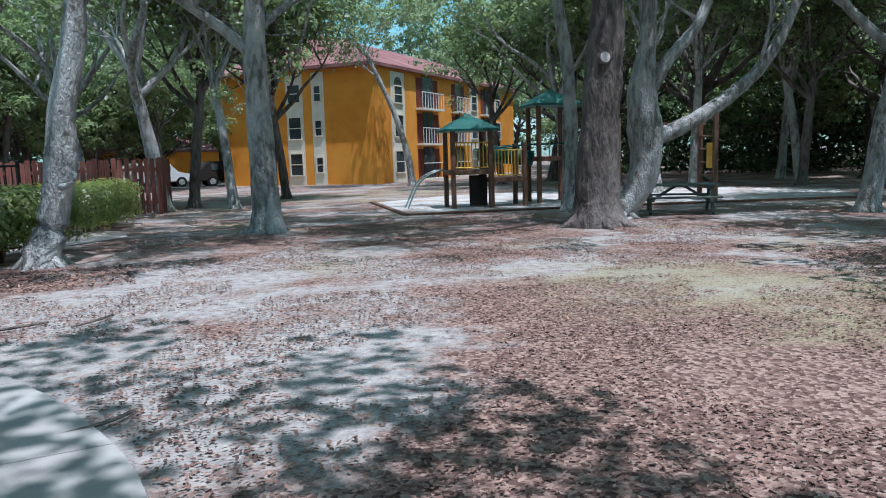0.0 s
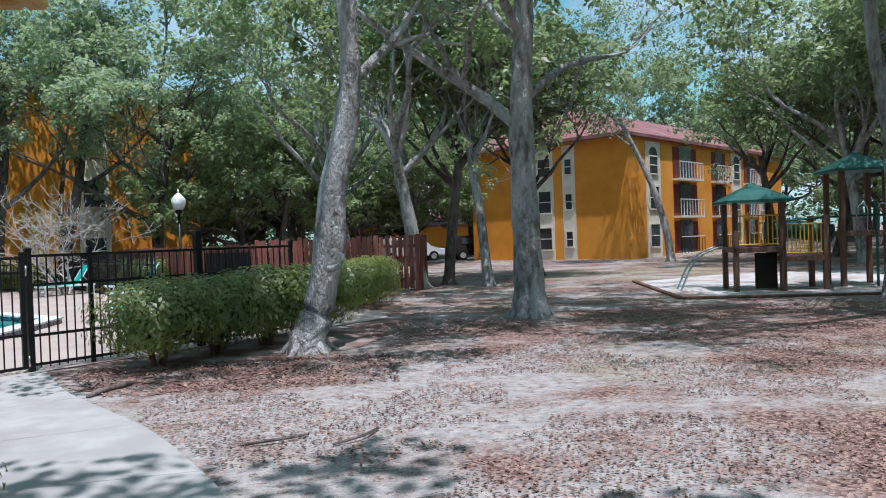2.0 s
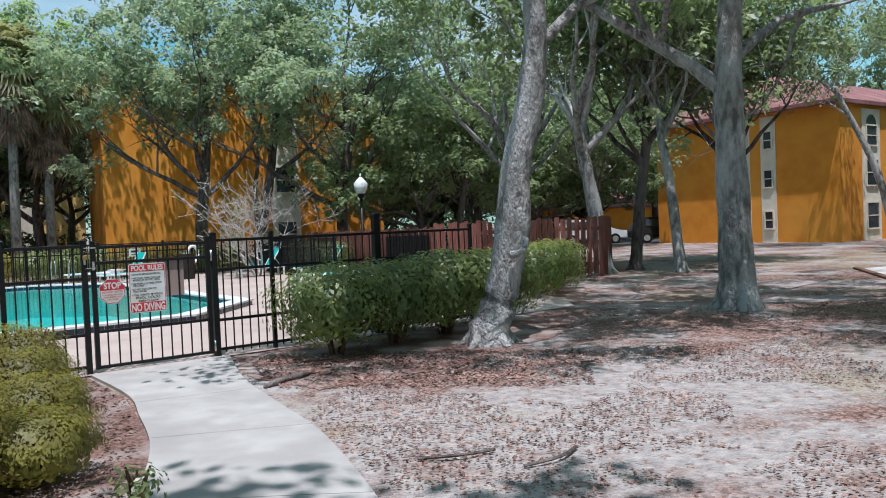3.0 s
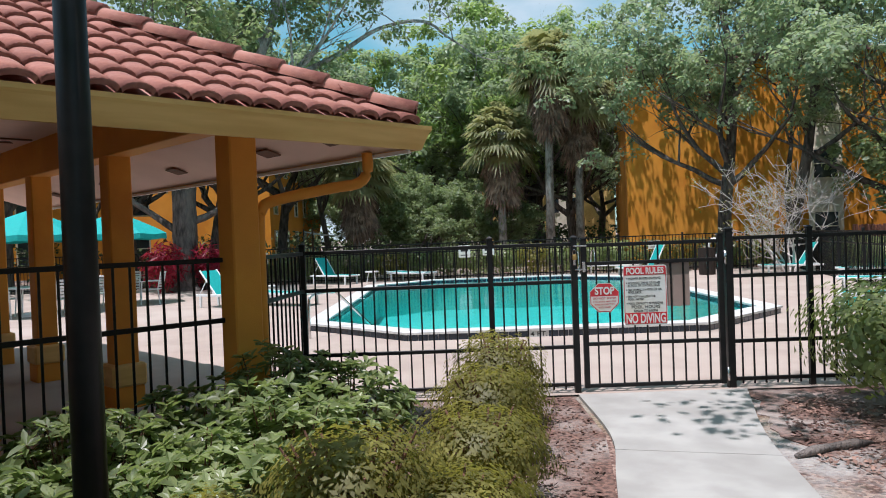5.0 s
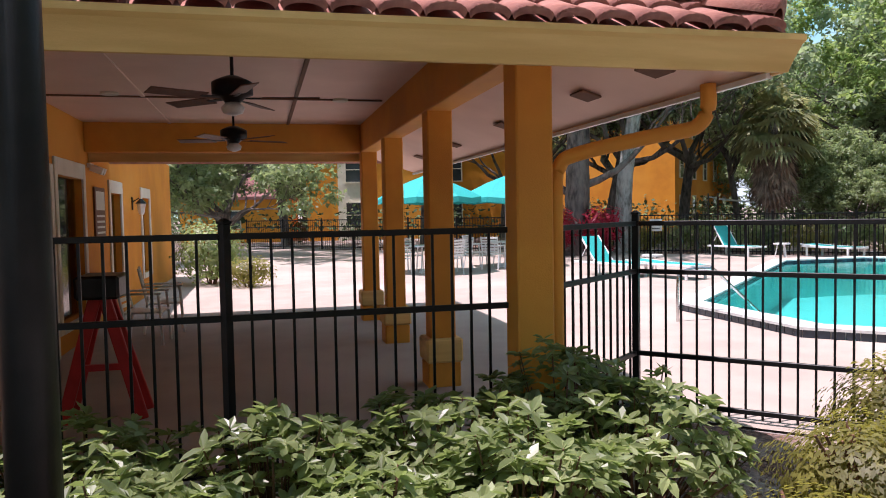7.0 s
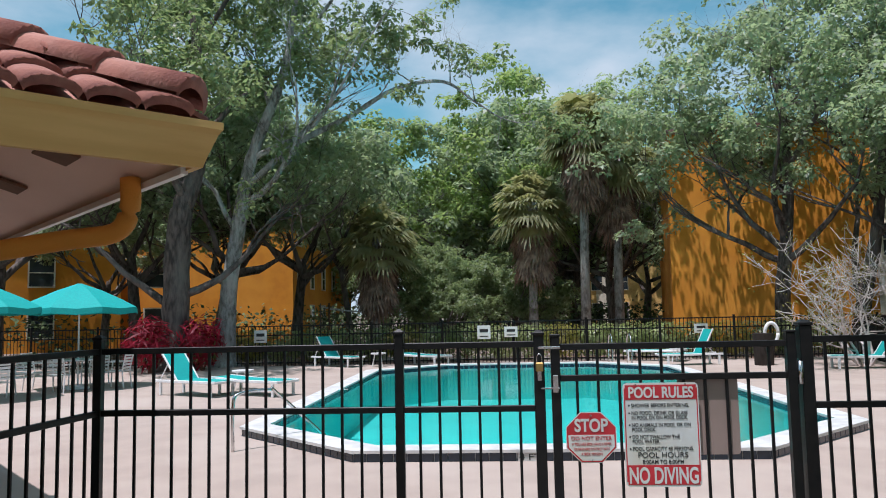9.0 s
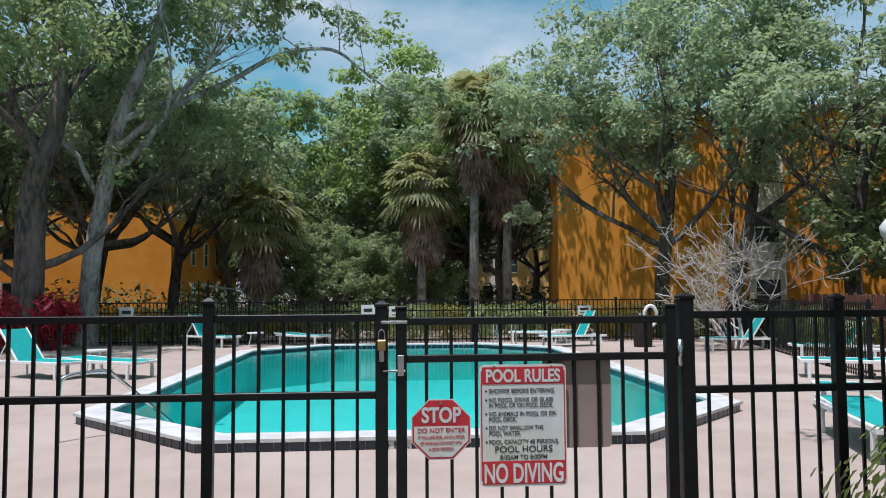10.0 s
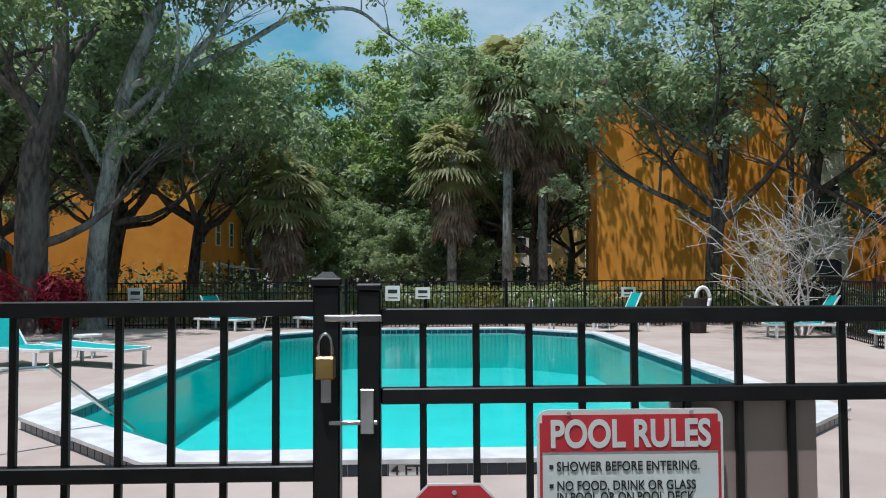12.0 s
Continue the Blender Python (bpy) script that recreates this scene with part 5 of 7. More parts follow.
for u, v, h in ((-3.8, 31.7, 0.42), (3.8, 31.7, 0.45), (4.7, 31.7, 0.35), (10.9, 31.7, 0.3)):
    s = thing("fence_sign", "small white notice sign on the far pool fence", "sign", "fence signs", m=Matrix.Translation(at_uv(u, v, 1.02)) @ Matrix.Rotation(radians(45), 4, "Z"))
    part("panel", boxes(((-0.22, -0.01, -h / 2), (0.22, 0.0, h / 2)), bevel=0.003), SIGN_WHITE, s)
    part("text_bar", boxes(((-0.14, -0.014, 0.0), (0.14, -0.01, h / 4))), SIGN_BLACK, s)
    part("text_bar", boxes(((-0.14, -0.014, -h / 3), (0.14, -0.01, -h / 3 + 0.03))), SIGN_BLACK, s)
net = thing("volleyball_net", "sagging white volleyball net band beyond the pool fence", "net")
part("band", tubes((curve_points([(-33, 27.5, 2.0), (-31, 30, 1.75), (-28.5, 33.5, 2.2)], 6), 0.035), sides=6), WHITE, net)
for p in ((-33, 27.5), (-28.5, 33.5)):
    part("post", tubes(([(*p, 0), (*p, 2.3)], 0.05), sides=8), TIMBER, net)


# ---- buildings ----
def building(name, label, corners, height, roof_h, windows, wall=None, roof=True, bands=(), balconies=()):
    """An apartment block on a footprint. windows: (edge, along, z, w, h, arched); bands: (edge, along, w) cream strips; balconies: (edge, along, w)."""
    b = thing(name, label, "building")
    bm = bmesh.new()
    low = [bm.verts.new((x, y, -0.2)) for x, y in corners]
    top = [bm.verts.new((x, y, height)) for x, y in corners]
    n = len(corners)
    for i in range(n):
        j = (i + 1) % n
        bm.faces.new((low[i], low[j], top[j], top[i]))
    part("wall", bm, wall or ORANGE, b, "orange stucco wall")
    c = sum((Vector((*p, 0)) for p in corners), Vector()) / n
    if roof:
        bm = bmesh.new()
        eave = [bm.verts.new((c.x + (x - c.x) * 1.05, c.y + (y - c.y) * 1.05, height)) for x, y in corners]
        lip = [bm.verts.new((v.co.x, v.co.y, height + 0.18)) for v in eave]
        a, d = (Vector((*corners[0], 0)) + Vector((*corners[-1], 0))) / 2, (Vector((*corners[1], 0)) + Vector((*corners[2], 0))) / 2
        r0, r1 = bm.verts.new((*a.lerp(d, 0.14).xy, height + roof_h)), bm.verts.new((*a.lerp(d, 0.86).xy, height + roof_h))
        for i in range(4):
            bm.faces.new((eave[i], eave[(i + 1) % 4], lip[(i + 1) % 4], lip[i]))
        bm.faces.new((lip[0], lip[1], r1, r0)), bm.faces.new((lip[1], lip[2], r1)), bm.faces.new((lip[2], lip[3], r0, r1)), bm.faces.new((lip[3], lip[0], r0))
        bm.faces.new(eave[::-1])
        bmesh.ops.recalc_face_normals(bm, faces=bm.faces)
        part("roof", bm, ROOF_RED, b, "faded red shingle roof")

    def frame_of(e):
        p, q = Vector((*corners[e], 0)), Vector((*corners[(e + 1) % n], 0))
        t = (q - p).normalized()
        o = Vector((t.y, -t.x, 0))
        if o.dot(c - p) > 0:
            o = -o
        m = Matrix((t.to_4d(), (-o).to_4d(), (0, 0, 1, 0), (0, 0, 0, 1))).transposed()
        for i in range(3):
            m[3][i] = 0
        m[3][3] = 1
        m.translation = p
        return m

    for e, along, w in bands:
        part("cream_band", box(bmesh.new(), (along - w / 2, -0.03, 0), (along + w / 2, 0.02, height - 0.15), 0, frame_of(e)), CREAM, b)
    for e, along, z, w, h, arched in windows:
        m = frame_of(e)
        bm = bmesh.new()
        for lo, hi in (((along - w / 2 - 0.07, -0.09, z - 0.07), (along - w / 2, 0.02, z + h + 0.07)), ((along + w / 2, -0.09, z - 0.07), (along + w / 2 + 0.07, 0.02, z + h + 0.07)),
                       ((along - w / 2, -0.09, z + h), (along + w / 2, 0.02, z + h + 0.07)), ((along - w / 2, -0.11, z - 0.07), (along + w / 2, 0.02, z)), ((along - w / 2, -0.07, z + h / 2 - 0.025), (along + w / 2, 0.02, z + h / 2 + 0.025))):
            box(bm, lo, hi, 0, m)
        wd = part("window", bm, CREAM, b)
        part("pane", box(bmesh.new(), (along - w / 2, -0.045, z), (along + w / 2, -0.035, z + h), 0, m), WINDOW, wd)
        if arched:
            bm = bmesh.new()
            ring = [bm.verts.new(m @ Vector((along + w / 2 * math.cos(math.pi * k / 10), -0.05, z + h + 0.07 + w / 2 * math.sin(math.pi * k / 10)))) for k in range(11)]
            bm.faces.new(ring)
            part("arch_pane", bm, WINDOW, wd)
    for e, along, w in balconies:
        m = frame_of(e)
        for s in range(3):
            z = 0.1 + s * height / 3
            # no recess is cut; the flat maroon sheet paints its shade on the wall
            bal = part("balcony", box(bmesh.new(), (along - w / 2, -0.035, z), (along + w / 2, -0.02, z + height / 3 - 0.35), 0, m), BALCONY, b, "balcony, its shaded recess painted as a flat dark maroon sheet")
            part("slab", box(bmesh.new(), (along - w / 2 - 0.05, -0.5, z - 0.12), (along + w / 2 + 0.05, 0.0, z), 0, m), CREAM, bal)
            for k in range(9):
                x = along - w / 2 + w * k / 8
                part("baluster", box(bmesh.new(), (x - 0.015, -0.48, z), (x + 0.015, -0.45, z + 0.95), 0, m), WHITE if s else BLACK, bal)
            part("handrail", box(bmesh.new(), (along - w / 2, -0.5, z + 0.95), (along + w / 2, -0.43, z + 1.0), 0, m), WHITE, bal)
            part("sliding_door", box(bmesh.new(), (along - w / 4, -0.06, z), (along + w / 4, -0.04, z + 2.0), 0, m), WINDOW, bal)
    return b


# three-storey block beyond the playground
wins = []
for z in (0.6, 2.75):
    wins += [(0, 2.9, z, 1.1, 1.25, False), (3, 5.6, z, 0.85, 1.25, False), (3, 7.25, z + 0.15, 0.42, 0.85, False), (0, 15.0, z, 1.1, 1.25, False), (0, 20.0, z, 1.1, 1.25, False)]
wins += [(0, 2.9, 4.75, 1.0, 0.95, True), (3, 5.6, 4.9, 0.85, 1.0, False), (3, 7.25, 4.9, 0.42, 0.85, False), (0, 15.0, 4.8, 1.0, 1.0, True), (0, 20.0, 4.8, 1.0, 1.0, True)]
building("apartment_building", "three-storey orange apartment block with a red roof", [(15.3, 41.0), (33.5, 56.6), (26.3, 65.0), (8.1, 49.3)], 6.7, 2.6, wins,
         bands=((0, 2.9, 1.75), (3, 5.6, 1.2), (3, 7.25, 0.85), (0, 15.0, 1.7)), balconies=((0, 7.0, 3.2), (0, 12.0, 2.2), (0, 17.6, 2.4)))
# block behind the pool, its wall streaked by branch shadows
wins = []
for z in (0.8, 3.7, 6.6):
    wins += [(0, 8.9, z, 1.0, 1.3, False)]
building("apartment_building", "orange apartment block behind the pool hedge", [(-19.8, 36.7), (-7.9, 44.99), (-14.6, 54.6), (-26.5, 46.3)], 9.4, 1.4, wins, bands=((0, 8.9, 1.5),))
wins = [(1, 1.5 + 3.4 * k, z, 0.9, 1.6, False) for k in range(5) for z in (0.8, 3.6, 6.3)]
building("apartment_building", "orange apartment block behind oaks beyond the pool lawn", [(-56.0, 19.5), (-43.5, 31.5), (-57.0, 45.0), (-69.0, 33.0)], 9.0, 3.0, wins)
wins = [(0, 1.5 + 2.6 * k, z, 1.1, 1.6, False) for k in range(6) for z in (0.8, 3.8, 6.6)]
building("apartment_building", "cream and ochre apartment block far across the lawn", [(-60.0, 64.5), (-45.5, 76.0), (-53.0, 86.0), (-68.0, 74.5)], 8.2, 3.5, wins, wall=FASCIA, bands=((0, 2.8, 2.4), (0, 8.0, 2.4), (0, 13.0, 2.4)))
wins = [(1, 3.0 + 6 * k, z, 1.2, 1.5, False) for k in range(3) for z in (0.8, 3.6, 6.4)]
building("apartment_building", "orange apartment block beyond the umbrellas", [(-62.0, 10.0), (-48.0, 9.0), (-46.5, 22.0), (-61.0, 23.0)], 8.5, 3.0, wins, bands=((1, 3.0, 2.2),))
building("garage_house", "low orange garage building with a red roof", [(-60.0, 2.5), (-48.5, 1.5), (-47.8, 8.0), (-59.5, 9.0)], 2.6, 1.8, [(1, 3.0, 0.9, 1.0, 1.0, False)])
building("garage_house", "low orange garage building with a pink roof", [(0.0, 74.0), (12.0, 76.0), (11.0, 84.0), (-1.0, 82.0)], 2.6, 1.6, [(0, 3.0, 0.9, 2.0, 1.2, False)])


def car(x, y, turn, paint, label):
    c = thing("car", label, "car", "parked cars", m=Matrix.Translation((x, y, 0)) @ Matrix.Rotation(radians(turn), 4, "Z"))
    bm = bmesh.new()
    ring = [(-2.2, 0.35), (2.2, 0.35), (2.25, 0.8), (1.2, 0.95), (0.7, 1.55), (-1.6, 1.6), (-2.15, 1.0), (-2.25, 0.7)]
    a = [bm.verts.new((px, -0.85, z)) for px, z in ring]
    b = [bm.verts.new((px, 0.85, z)) for px, z in ring]
    bm.faces.new(a), bm.faces.new(b[::-1])
    for i in range(8):
        bm.faces.new((a[(i + 1) % 8], a[i], b[i], b[(i + 1) % 8]))
    bmesh.ops.bevel(bm, geom=list(bm.edges), offset=0.06, segments=2, affect="EDGES")
    part("body", bm, paint, c)
    for s in (-1, 1):
        part("side_window", boxes(((-1.45, s * 0.86 - 0.01, 1.05), (0.75, s * 0.86 + 0.01, 1.45))), WINDOW, c)
    for px in (-1.4, 1.4):
        for s in (-1, 1):
            w = part("wheel", tubes(([(px, s * 0.7, 0.33), (px, s * 0.9, 0.33)], 0.33), sides=18), BLACK, c, "black rubber tyre")
            part("rim", tubes(([(px, s * 0.89, 0.33), (px, s * 0.91, 0.33)], 0.2), sides=12), CHROME, w)


car(4.2, 52.0, 10, WHITE, "white parked car glimpsed between oak trunks")
car(8.8, 51.0, 5, DARK, "dark parked car glimpsed between oak trunks")
slab("road", [(-30, 47.5), (12, 49.0), (10.5, 56), (-30, 55)], 0.012, 0.1, mat("asphalt", (0.06, 0.06, 0.06), None, 8, 0.9, 0.3, 120), "grey asphalt drive beyond the trees", "road")


# ---- playground ----
slab("play_sand", [(7.6, 17.6), (12.6, 16.4), (19.5, 14.0), (23.0, 17.5), (20.5, 24.5), (13.0, 25.5), (8.8, 23.5)], 0.006, 0.05, mat("grey_sand", (0.52, 0.50, 0.48), (0.42, 0.40, 0.38), 6, 0.95, 0.5, 60, c=(0.33, 0.25, 0.21), cscale=0.9), "pale grey play sand bordered by timber", "playground")
for a, b in (((7.6, 17.6), (12.6, 16.4)), ((12.6, 16.4), (19.5, 14.0)), ((7.6, 17.6), (8.8, 23.5))):
    k = thing("timber_edging", "dark timber edging round the play sand", "edging", "timber edging")
    p, q = Vector((*a, 0)), Vector((*b, 0))
    m = Matrix.Translation(p) @ Matrix.Rotation(math.atan2((q - p).y, (q - p).x), 4, "Z")
    part("sleeper", box(bmesh.new(), (0, -0.07, 0), ((q - p).length, 0.07, 0.055), 0.012, m), TIMBER, k)


def build_playground():
    pl = thing("play_tower", "timber play tower with yellow rails and green roofs", "playground", m=Matrix.Translation((9.5, 18.75, 0)) @ Matrix.Rotation(radians(-14), 4, "Z"))

    def tower(x, y, s, deck, top, roof):
        for dx in (0, s):
            for dy in (0, s):
                part("post", boxes(((x + dx - 0.06, y + dy - 0.06, 0), (x + dx + 0.06, y + dy + 0.06, top)), bevel=0.01), TIMBER, pl, "square brown timber post")
        part("platform", boxes(((x - 0.06, y - 0.06, deck - 0.13), (x + s + 0.06, y + s + 0.06, deck)), bevel=0.01), TIMBER, pl)
        if roof:
            bm = bmesh.new()
            c = (x + s / 2, y + s / 2)
            e, t = s / 2 + 0.22, 0.18
            vs = [[bm.verts.new((c[0] + i * r, c[1] + j * r, z)) for i, j in ((-1, -1), (1, -1), (1, 1), (-1, 1))] for r, z in ((e, top - 0.02), (e, top + 0.04), (e * 0.5, top + 0.27), (t * 0.6, top + 0.40), (t * 0.45, top + 0.46))]
            for a, b in zip(vs, vs[1:]):
                for k in range(4):
                    bm.faces.new((a[k], a[(k + 1) % 4], b[(k + 1) % 4], b[k]))
            bm.faces.new(vs[-1]), bm.faces.new(vs[0][::-1])
            part("tower_roof", bm, GREEN_ROOF, pl, "moulded green plastic hipped roof")

    def guard(x0, y0, x1, y1, z):
        n = 9
        d = Vector((x1 - x0, y1 - y0, 0))
        for zz in (z + 0.06, z + 0.74):
            part("guard_rail", tubes(([(x0, y0, zz), (x1, y1, zz)], 0.02), sides=6), YELLOW, pl)
        for k in range(n):
            p = Vector((x0, y0, 0)) + d * ((k + 0.5) / n)
            part("guard_bar", tubes(([(p.x, p.y, z + 0.06), (p.x, p.y, z + 0.74)], 0.016), sides=6), YELLOW, pl, "yellow painted bar")

    tower(0, 0, 1.05, 1.05, 2.12, True)
    tower(1.1, 0.1, 0.95, 0.82, 1.75, False)
    tower(2.7, 0.8, 1.0, 1.35, 2.82, True)
    guard(0.06, 0, 1.0, 0, 1.05)
    guard(1.16, 0.1, 2.0, 0.1, 0.82)
    part("front_panel", boxes(((0.5, 0.25, 0.05), (1.0, 0.3, 0.9))), DARK, pl)
    bm = bmesh.new()
    ctrl = curve_points([(0.1, 0.5, 1.0), (-0.35, 0.5, 1.05), (-0.9, 0.45, 0.75), (-1.25, 0.4, 0.05)], 5)
    for s in (-0.25, 0.25):
        tube(bm, [p + Vector((0, s, 0)) for p in ctrl], 0.025, 8)
    climber = part("arched_climber", bm, CHROME, pl, "arched metal rung climber")
    for k in range(3, len(ctrl) - 1, 2):
        part("rung", tubes(([ctrl[k] + Vector((0, -0.25, 0)), ctrl[k] + Vector((0, 0.25, 0))], 0.02), sides=6), CHROME, climber)
    bm = bmesh.new()
    for dy in (0.0, 0.9):
        tube(bm, [(1.0, 0.9 + dy, 1.62), (2.7, 1.0 + dy, 1.72), (5.2, 1.0 + dy, 1.72)], 0.025, 8)
    for k in range(12):
        tube(bm, [(1.2 + k * 0.34, 0.95, 1.70), (1.2 + k * 0.34, 1.85, 1.70)], 0.016, 6)
    part("monkey_bars", bm, GREEN_ROOF, pl, "green horizontal ladder")
    bm = bmesh.new()
    ctrl = curve_points([(1.1, 1.2, 1.45), (1.8, 1.5, 1.42), (2.7, 1.5, 1.3)], 5)
    tube(bm, ctrl, 0.24, 12)
    part("crawl_tube", bm, GREEN_ROOF, pl, "green plastic crawl tube", True)
    for x in (3.0, 3.45):
        part("loop_handle", tubes((curve_points([(x, 0.75, 1.35), (x, 0.7, 1.85), (x + 0.12, 0.7, 2.0), (x + 0.24, 0.7, 1.85), (x + 0.24, 0.75, 1.35)], 4), 0.018), sides=6), CHROME, pl, smooth=True)
    part("swing_post", boxes(((5.15, 0.9, 0), (5.27, 1.02, 2.4)), ((5.15, 1.8, 0), (5.27, 1.92, 2.4)), bevel=0.01), TIMBER, pl)
    part("ladder_pole", tubes(([(3.4, 0.6, 0), (3.4, 0.6, 2.1)], 0.03), sides=8), GREEN_ROOF, pl)
    bm = bmesh.new()
    for k in range(5):
        tube(bm, [(3.9 + 0.1 * k, 1.0, 1.3 - 0.26 * k), (3.9 + 0.1 * k, 1.7, 1.3 - 0.26 * k)], 0.04, 6)
    part("ramp", bm, TIMBER, pl)
    g = thing("climbing_frame", "timber climbing frame with yellow panel", "playground", m=Matrix.Translation((16.1, 15.9, 0)) @ Matrix.Rotation(radians(-20), 4, "Z"))
    for x, y, h in ((0, 0, 2.4), (0.0, 1.0, 2.3), (-1.6, 0.8, 2.2), (-1.6, 1.8, 2.2)):
        part("post", boxes(((x - 0.06, y - 0.06, 0), (x + 0.06, y + 0.06, h)), bevel=0.01), TIMBER, g)
    part("crossbeam", boxes(((-1.66, 0.75, 2.1), (0.06, 0.85, 2.2))), TIMBER, g)
    for k in range(5):
        part("rung", tubes(([(0, 0, 0.35 + 0.36 * k), (0, 1.0, 0.35 + 0.36 * k)], 0.025), sides=6), TIMBER, g)
    part("panel", boxes(((-0.03, 0.15, 0.9), (0.03, 0.5, 1.6))), YELLOW, g)
    t = thing("picnic_table", "weathered grey-green timber picnic table with fixed benches", "picnic table", m=Matrix.Translation((12.75, 13.6, 0)) @ Matrix.Rotation(radians(-38), 4, "Z"))
    for k in range(4):
        part("table_plank", boxes(((-0.85, -0.36 + 0.18 * k, 0.62), (0.85, -0.19 + 0.18 * k, 0.66)), bevel=0.006), mats_pt, t)
    for s in (-1, 1):
        part("bench", boxes(((-0.85, s * 0.66 - 0.13, 0.36), (0.85, s * 0.66 + 0.13, 0.40)), bevel=0.006), mats_pt, t)
        x = s * 0.62
        part("trestle", boxes(((x - 0.04, -0.8, 0.29), (x + 0.04, 0.8, 0.36)), ((x - 0.04, -0.36, 0.56), (x + 0.04, 0.36, 0.62))), mats_pt, t)
        for q in (-1, 1):
            m = Matrix.Translation((x + 0.045 * s, q * 0.45, 0.31)) @ Matrix.Rotation(radians(q * 35), 4, "X")
            part("leg", box(bmesh.new(), (-0.03, -0.05, -0.36), (0.03, 0.05, 0.36), 0.004, m), mats_pt, t)
        m = Matrix.Translation((s * 0.33, 0, 0.46)) @ Matrix.Rotation(radians(-s * 58), 4, "Y")
        part("brace", box(bmesh.new(), (-0.03, -0.03, -0.34), (0.03, 0.03, 0.34), 0.004, m), mats_pt, t)


mats_pt = mat("grey_green_timber", (0.16, 0.17, 0.15), (0.09, 0.10, 0.09), 6, 0.9, 0.4, 60, stretch=(0.5, 4, 4))
build_playground()


# ---- named oaks near the walk ----
def world_tree(label, m_xy, **kw):
    return oak(oak_meshes(**kw), label, Matrix.Translation((*m_xy, 0)))


world_tree("leaning grey-barked oak with a hooked stub beside the hedge", (-0.13, 12.5), seed=11, bark=BARK, leaf=LEAF,
           trunk=[((0, 0, 0), 0.25), ((0.2, 0.05, 0.8), 0.22), ((0.34, 0.08, 1.5), 0.215), ((0.42, 0.1, 2.3), 0.2), ((0.62, 0.1, 3.1), 0.165), ((0.72, 0.12, 3.9), 0.15), ((0.70, 0.15, 4.8), 0.14), ((0.55, 0.3, 6.6), 0.11), ((0.5, 0.3, 8.0), 0.08)],
           limbs=[(0.62, (1.0, 0.5, 1.1), 2.6, 0.085), (0.78, (-0.8, 0.7, 1.0), 2.8, 0.08), (0.9, (0.3, -1.0, 0.9), 4.2, 0.08), (1.0, (0.1, 0.2, 1), 2.6, 0.06), (0.85, (-0.5, -0.6, 0.9), 2.8, 0.06)], depth=3, leaf_size=0.16, per_tip=100, clump=0.55, density=0.115)
hook = thing("branch_stub", "short hooked grey branch stub on the leaning oak", "branch stub", m=Matrix.Translation((0.2, 12.3, 1.2)))
part("stub", tubes((curve_points([(0, 0, -0.05), (0.1, -0.12, -0.02), (0.17, -0.14, 0.03), (0.19, -0.12, 0.13), (0.14, -0.1, 0.16)], 4), [0.055, 0.05, 0.045, 0.04, 0.04, 0.04, 0.04, 0.04, 0.035, 0.035, 0.03, 0.03, 0.03, 0.03, 0.03, 0.028, 0.025]), sides=8), BARK, hook, smooth=True)
world_tree("upright pale grey oak forking above head height", (3.75, 15.6), seed=12, bark=BARK, leaf=LEAF,
           trunk=[((0, 0, 0), 0.31), ((0.0, 0, 1.2), 0.265), ((-0.05, 0, 2.8), 0.235), ((-0.03, 0, 4.0), 0.21), ((0.1, 0.1, 6.0), 0.17), ((0.2, 0.1, 8.2), 0.11)],
           limbs=[(0.52, (-0.85, 0.05, 0.8), 4.2, 0.13), (0.6, (1.0, 0.3, 0.5), 4.5, 0.10), (0.75, (-0.4, 1, 0.8), 3.4, 0.09), (0.85, (0.6, -0.9, 0.7), 3.6, 0.09), (1.0, (0.1, 0.1, 1), 2.8, 0.08), (0.75, (-0.5, -1.0, 0.6), 5.4, 0.1), (0.85, (0.3, -1.0, 0.7), 5.0, 0.09)], depth=3, leaf_size=0.16, per_tip=100, clump=0.55, density=0.115)
world_tree("massive dark oak with a sawn stub on its trunk", (9.45, 12.25), seed=13, bark=BARK_DARK, leaf=LEAF,
           trunk=[((0, 0, 0), 0.47), ((0.02, 0, 0.9), 0.42), ((0.1, -0.03, 2.4), 0.37), ((0.2, -0.06, 3.8), 0.33), ((0.25, 0.0, 6.0), 0.27), ((0.3, 0.1, 8.5), 0.18)],
           limbs=[(0.8, (1, -0.4, 0.8), 4.4, 0.14), (0.72, (-1, 0.5, 0.7), 4.6, 0.14), (0.9, (-0.4, -1, 0.8), 4.0, 0.12), (0.85, (0.5, 1, 0.7), 4.2, 0.12), (1.0, (0, 0.1, 1), 3.2, 0.10), (0.75, (-0.8, -0.7, 0.6), 6.0, 0.15), (0.85, (-0.9, 0.0, 0.7), 5.2, 0.12)], depth=3, leaf_size=0.16, per_tip=100, clump=0.55, density=0.115)
stub = thing("sawn_stub", "round sawn branch stub with a pale cut face", "branch stub", m=Matrix.Translation((9.42, 12.0, 3.15)))
part("stub", tubes(([(0.05, 0.2, 0), (-0.02, -0.1, 0.02)], [0.15, 0.125]), sides=14), BARK_DARK, stub, smooth=True)
part("cut_face", tubes(([(-0.02, -0.1, 0.02), (-0.023, -0.115, 0.021)], [0.10, 0.095]), sides=14), TWIG, stub)
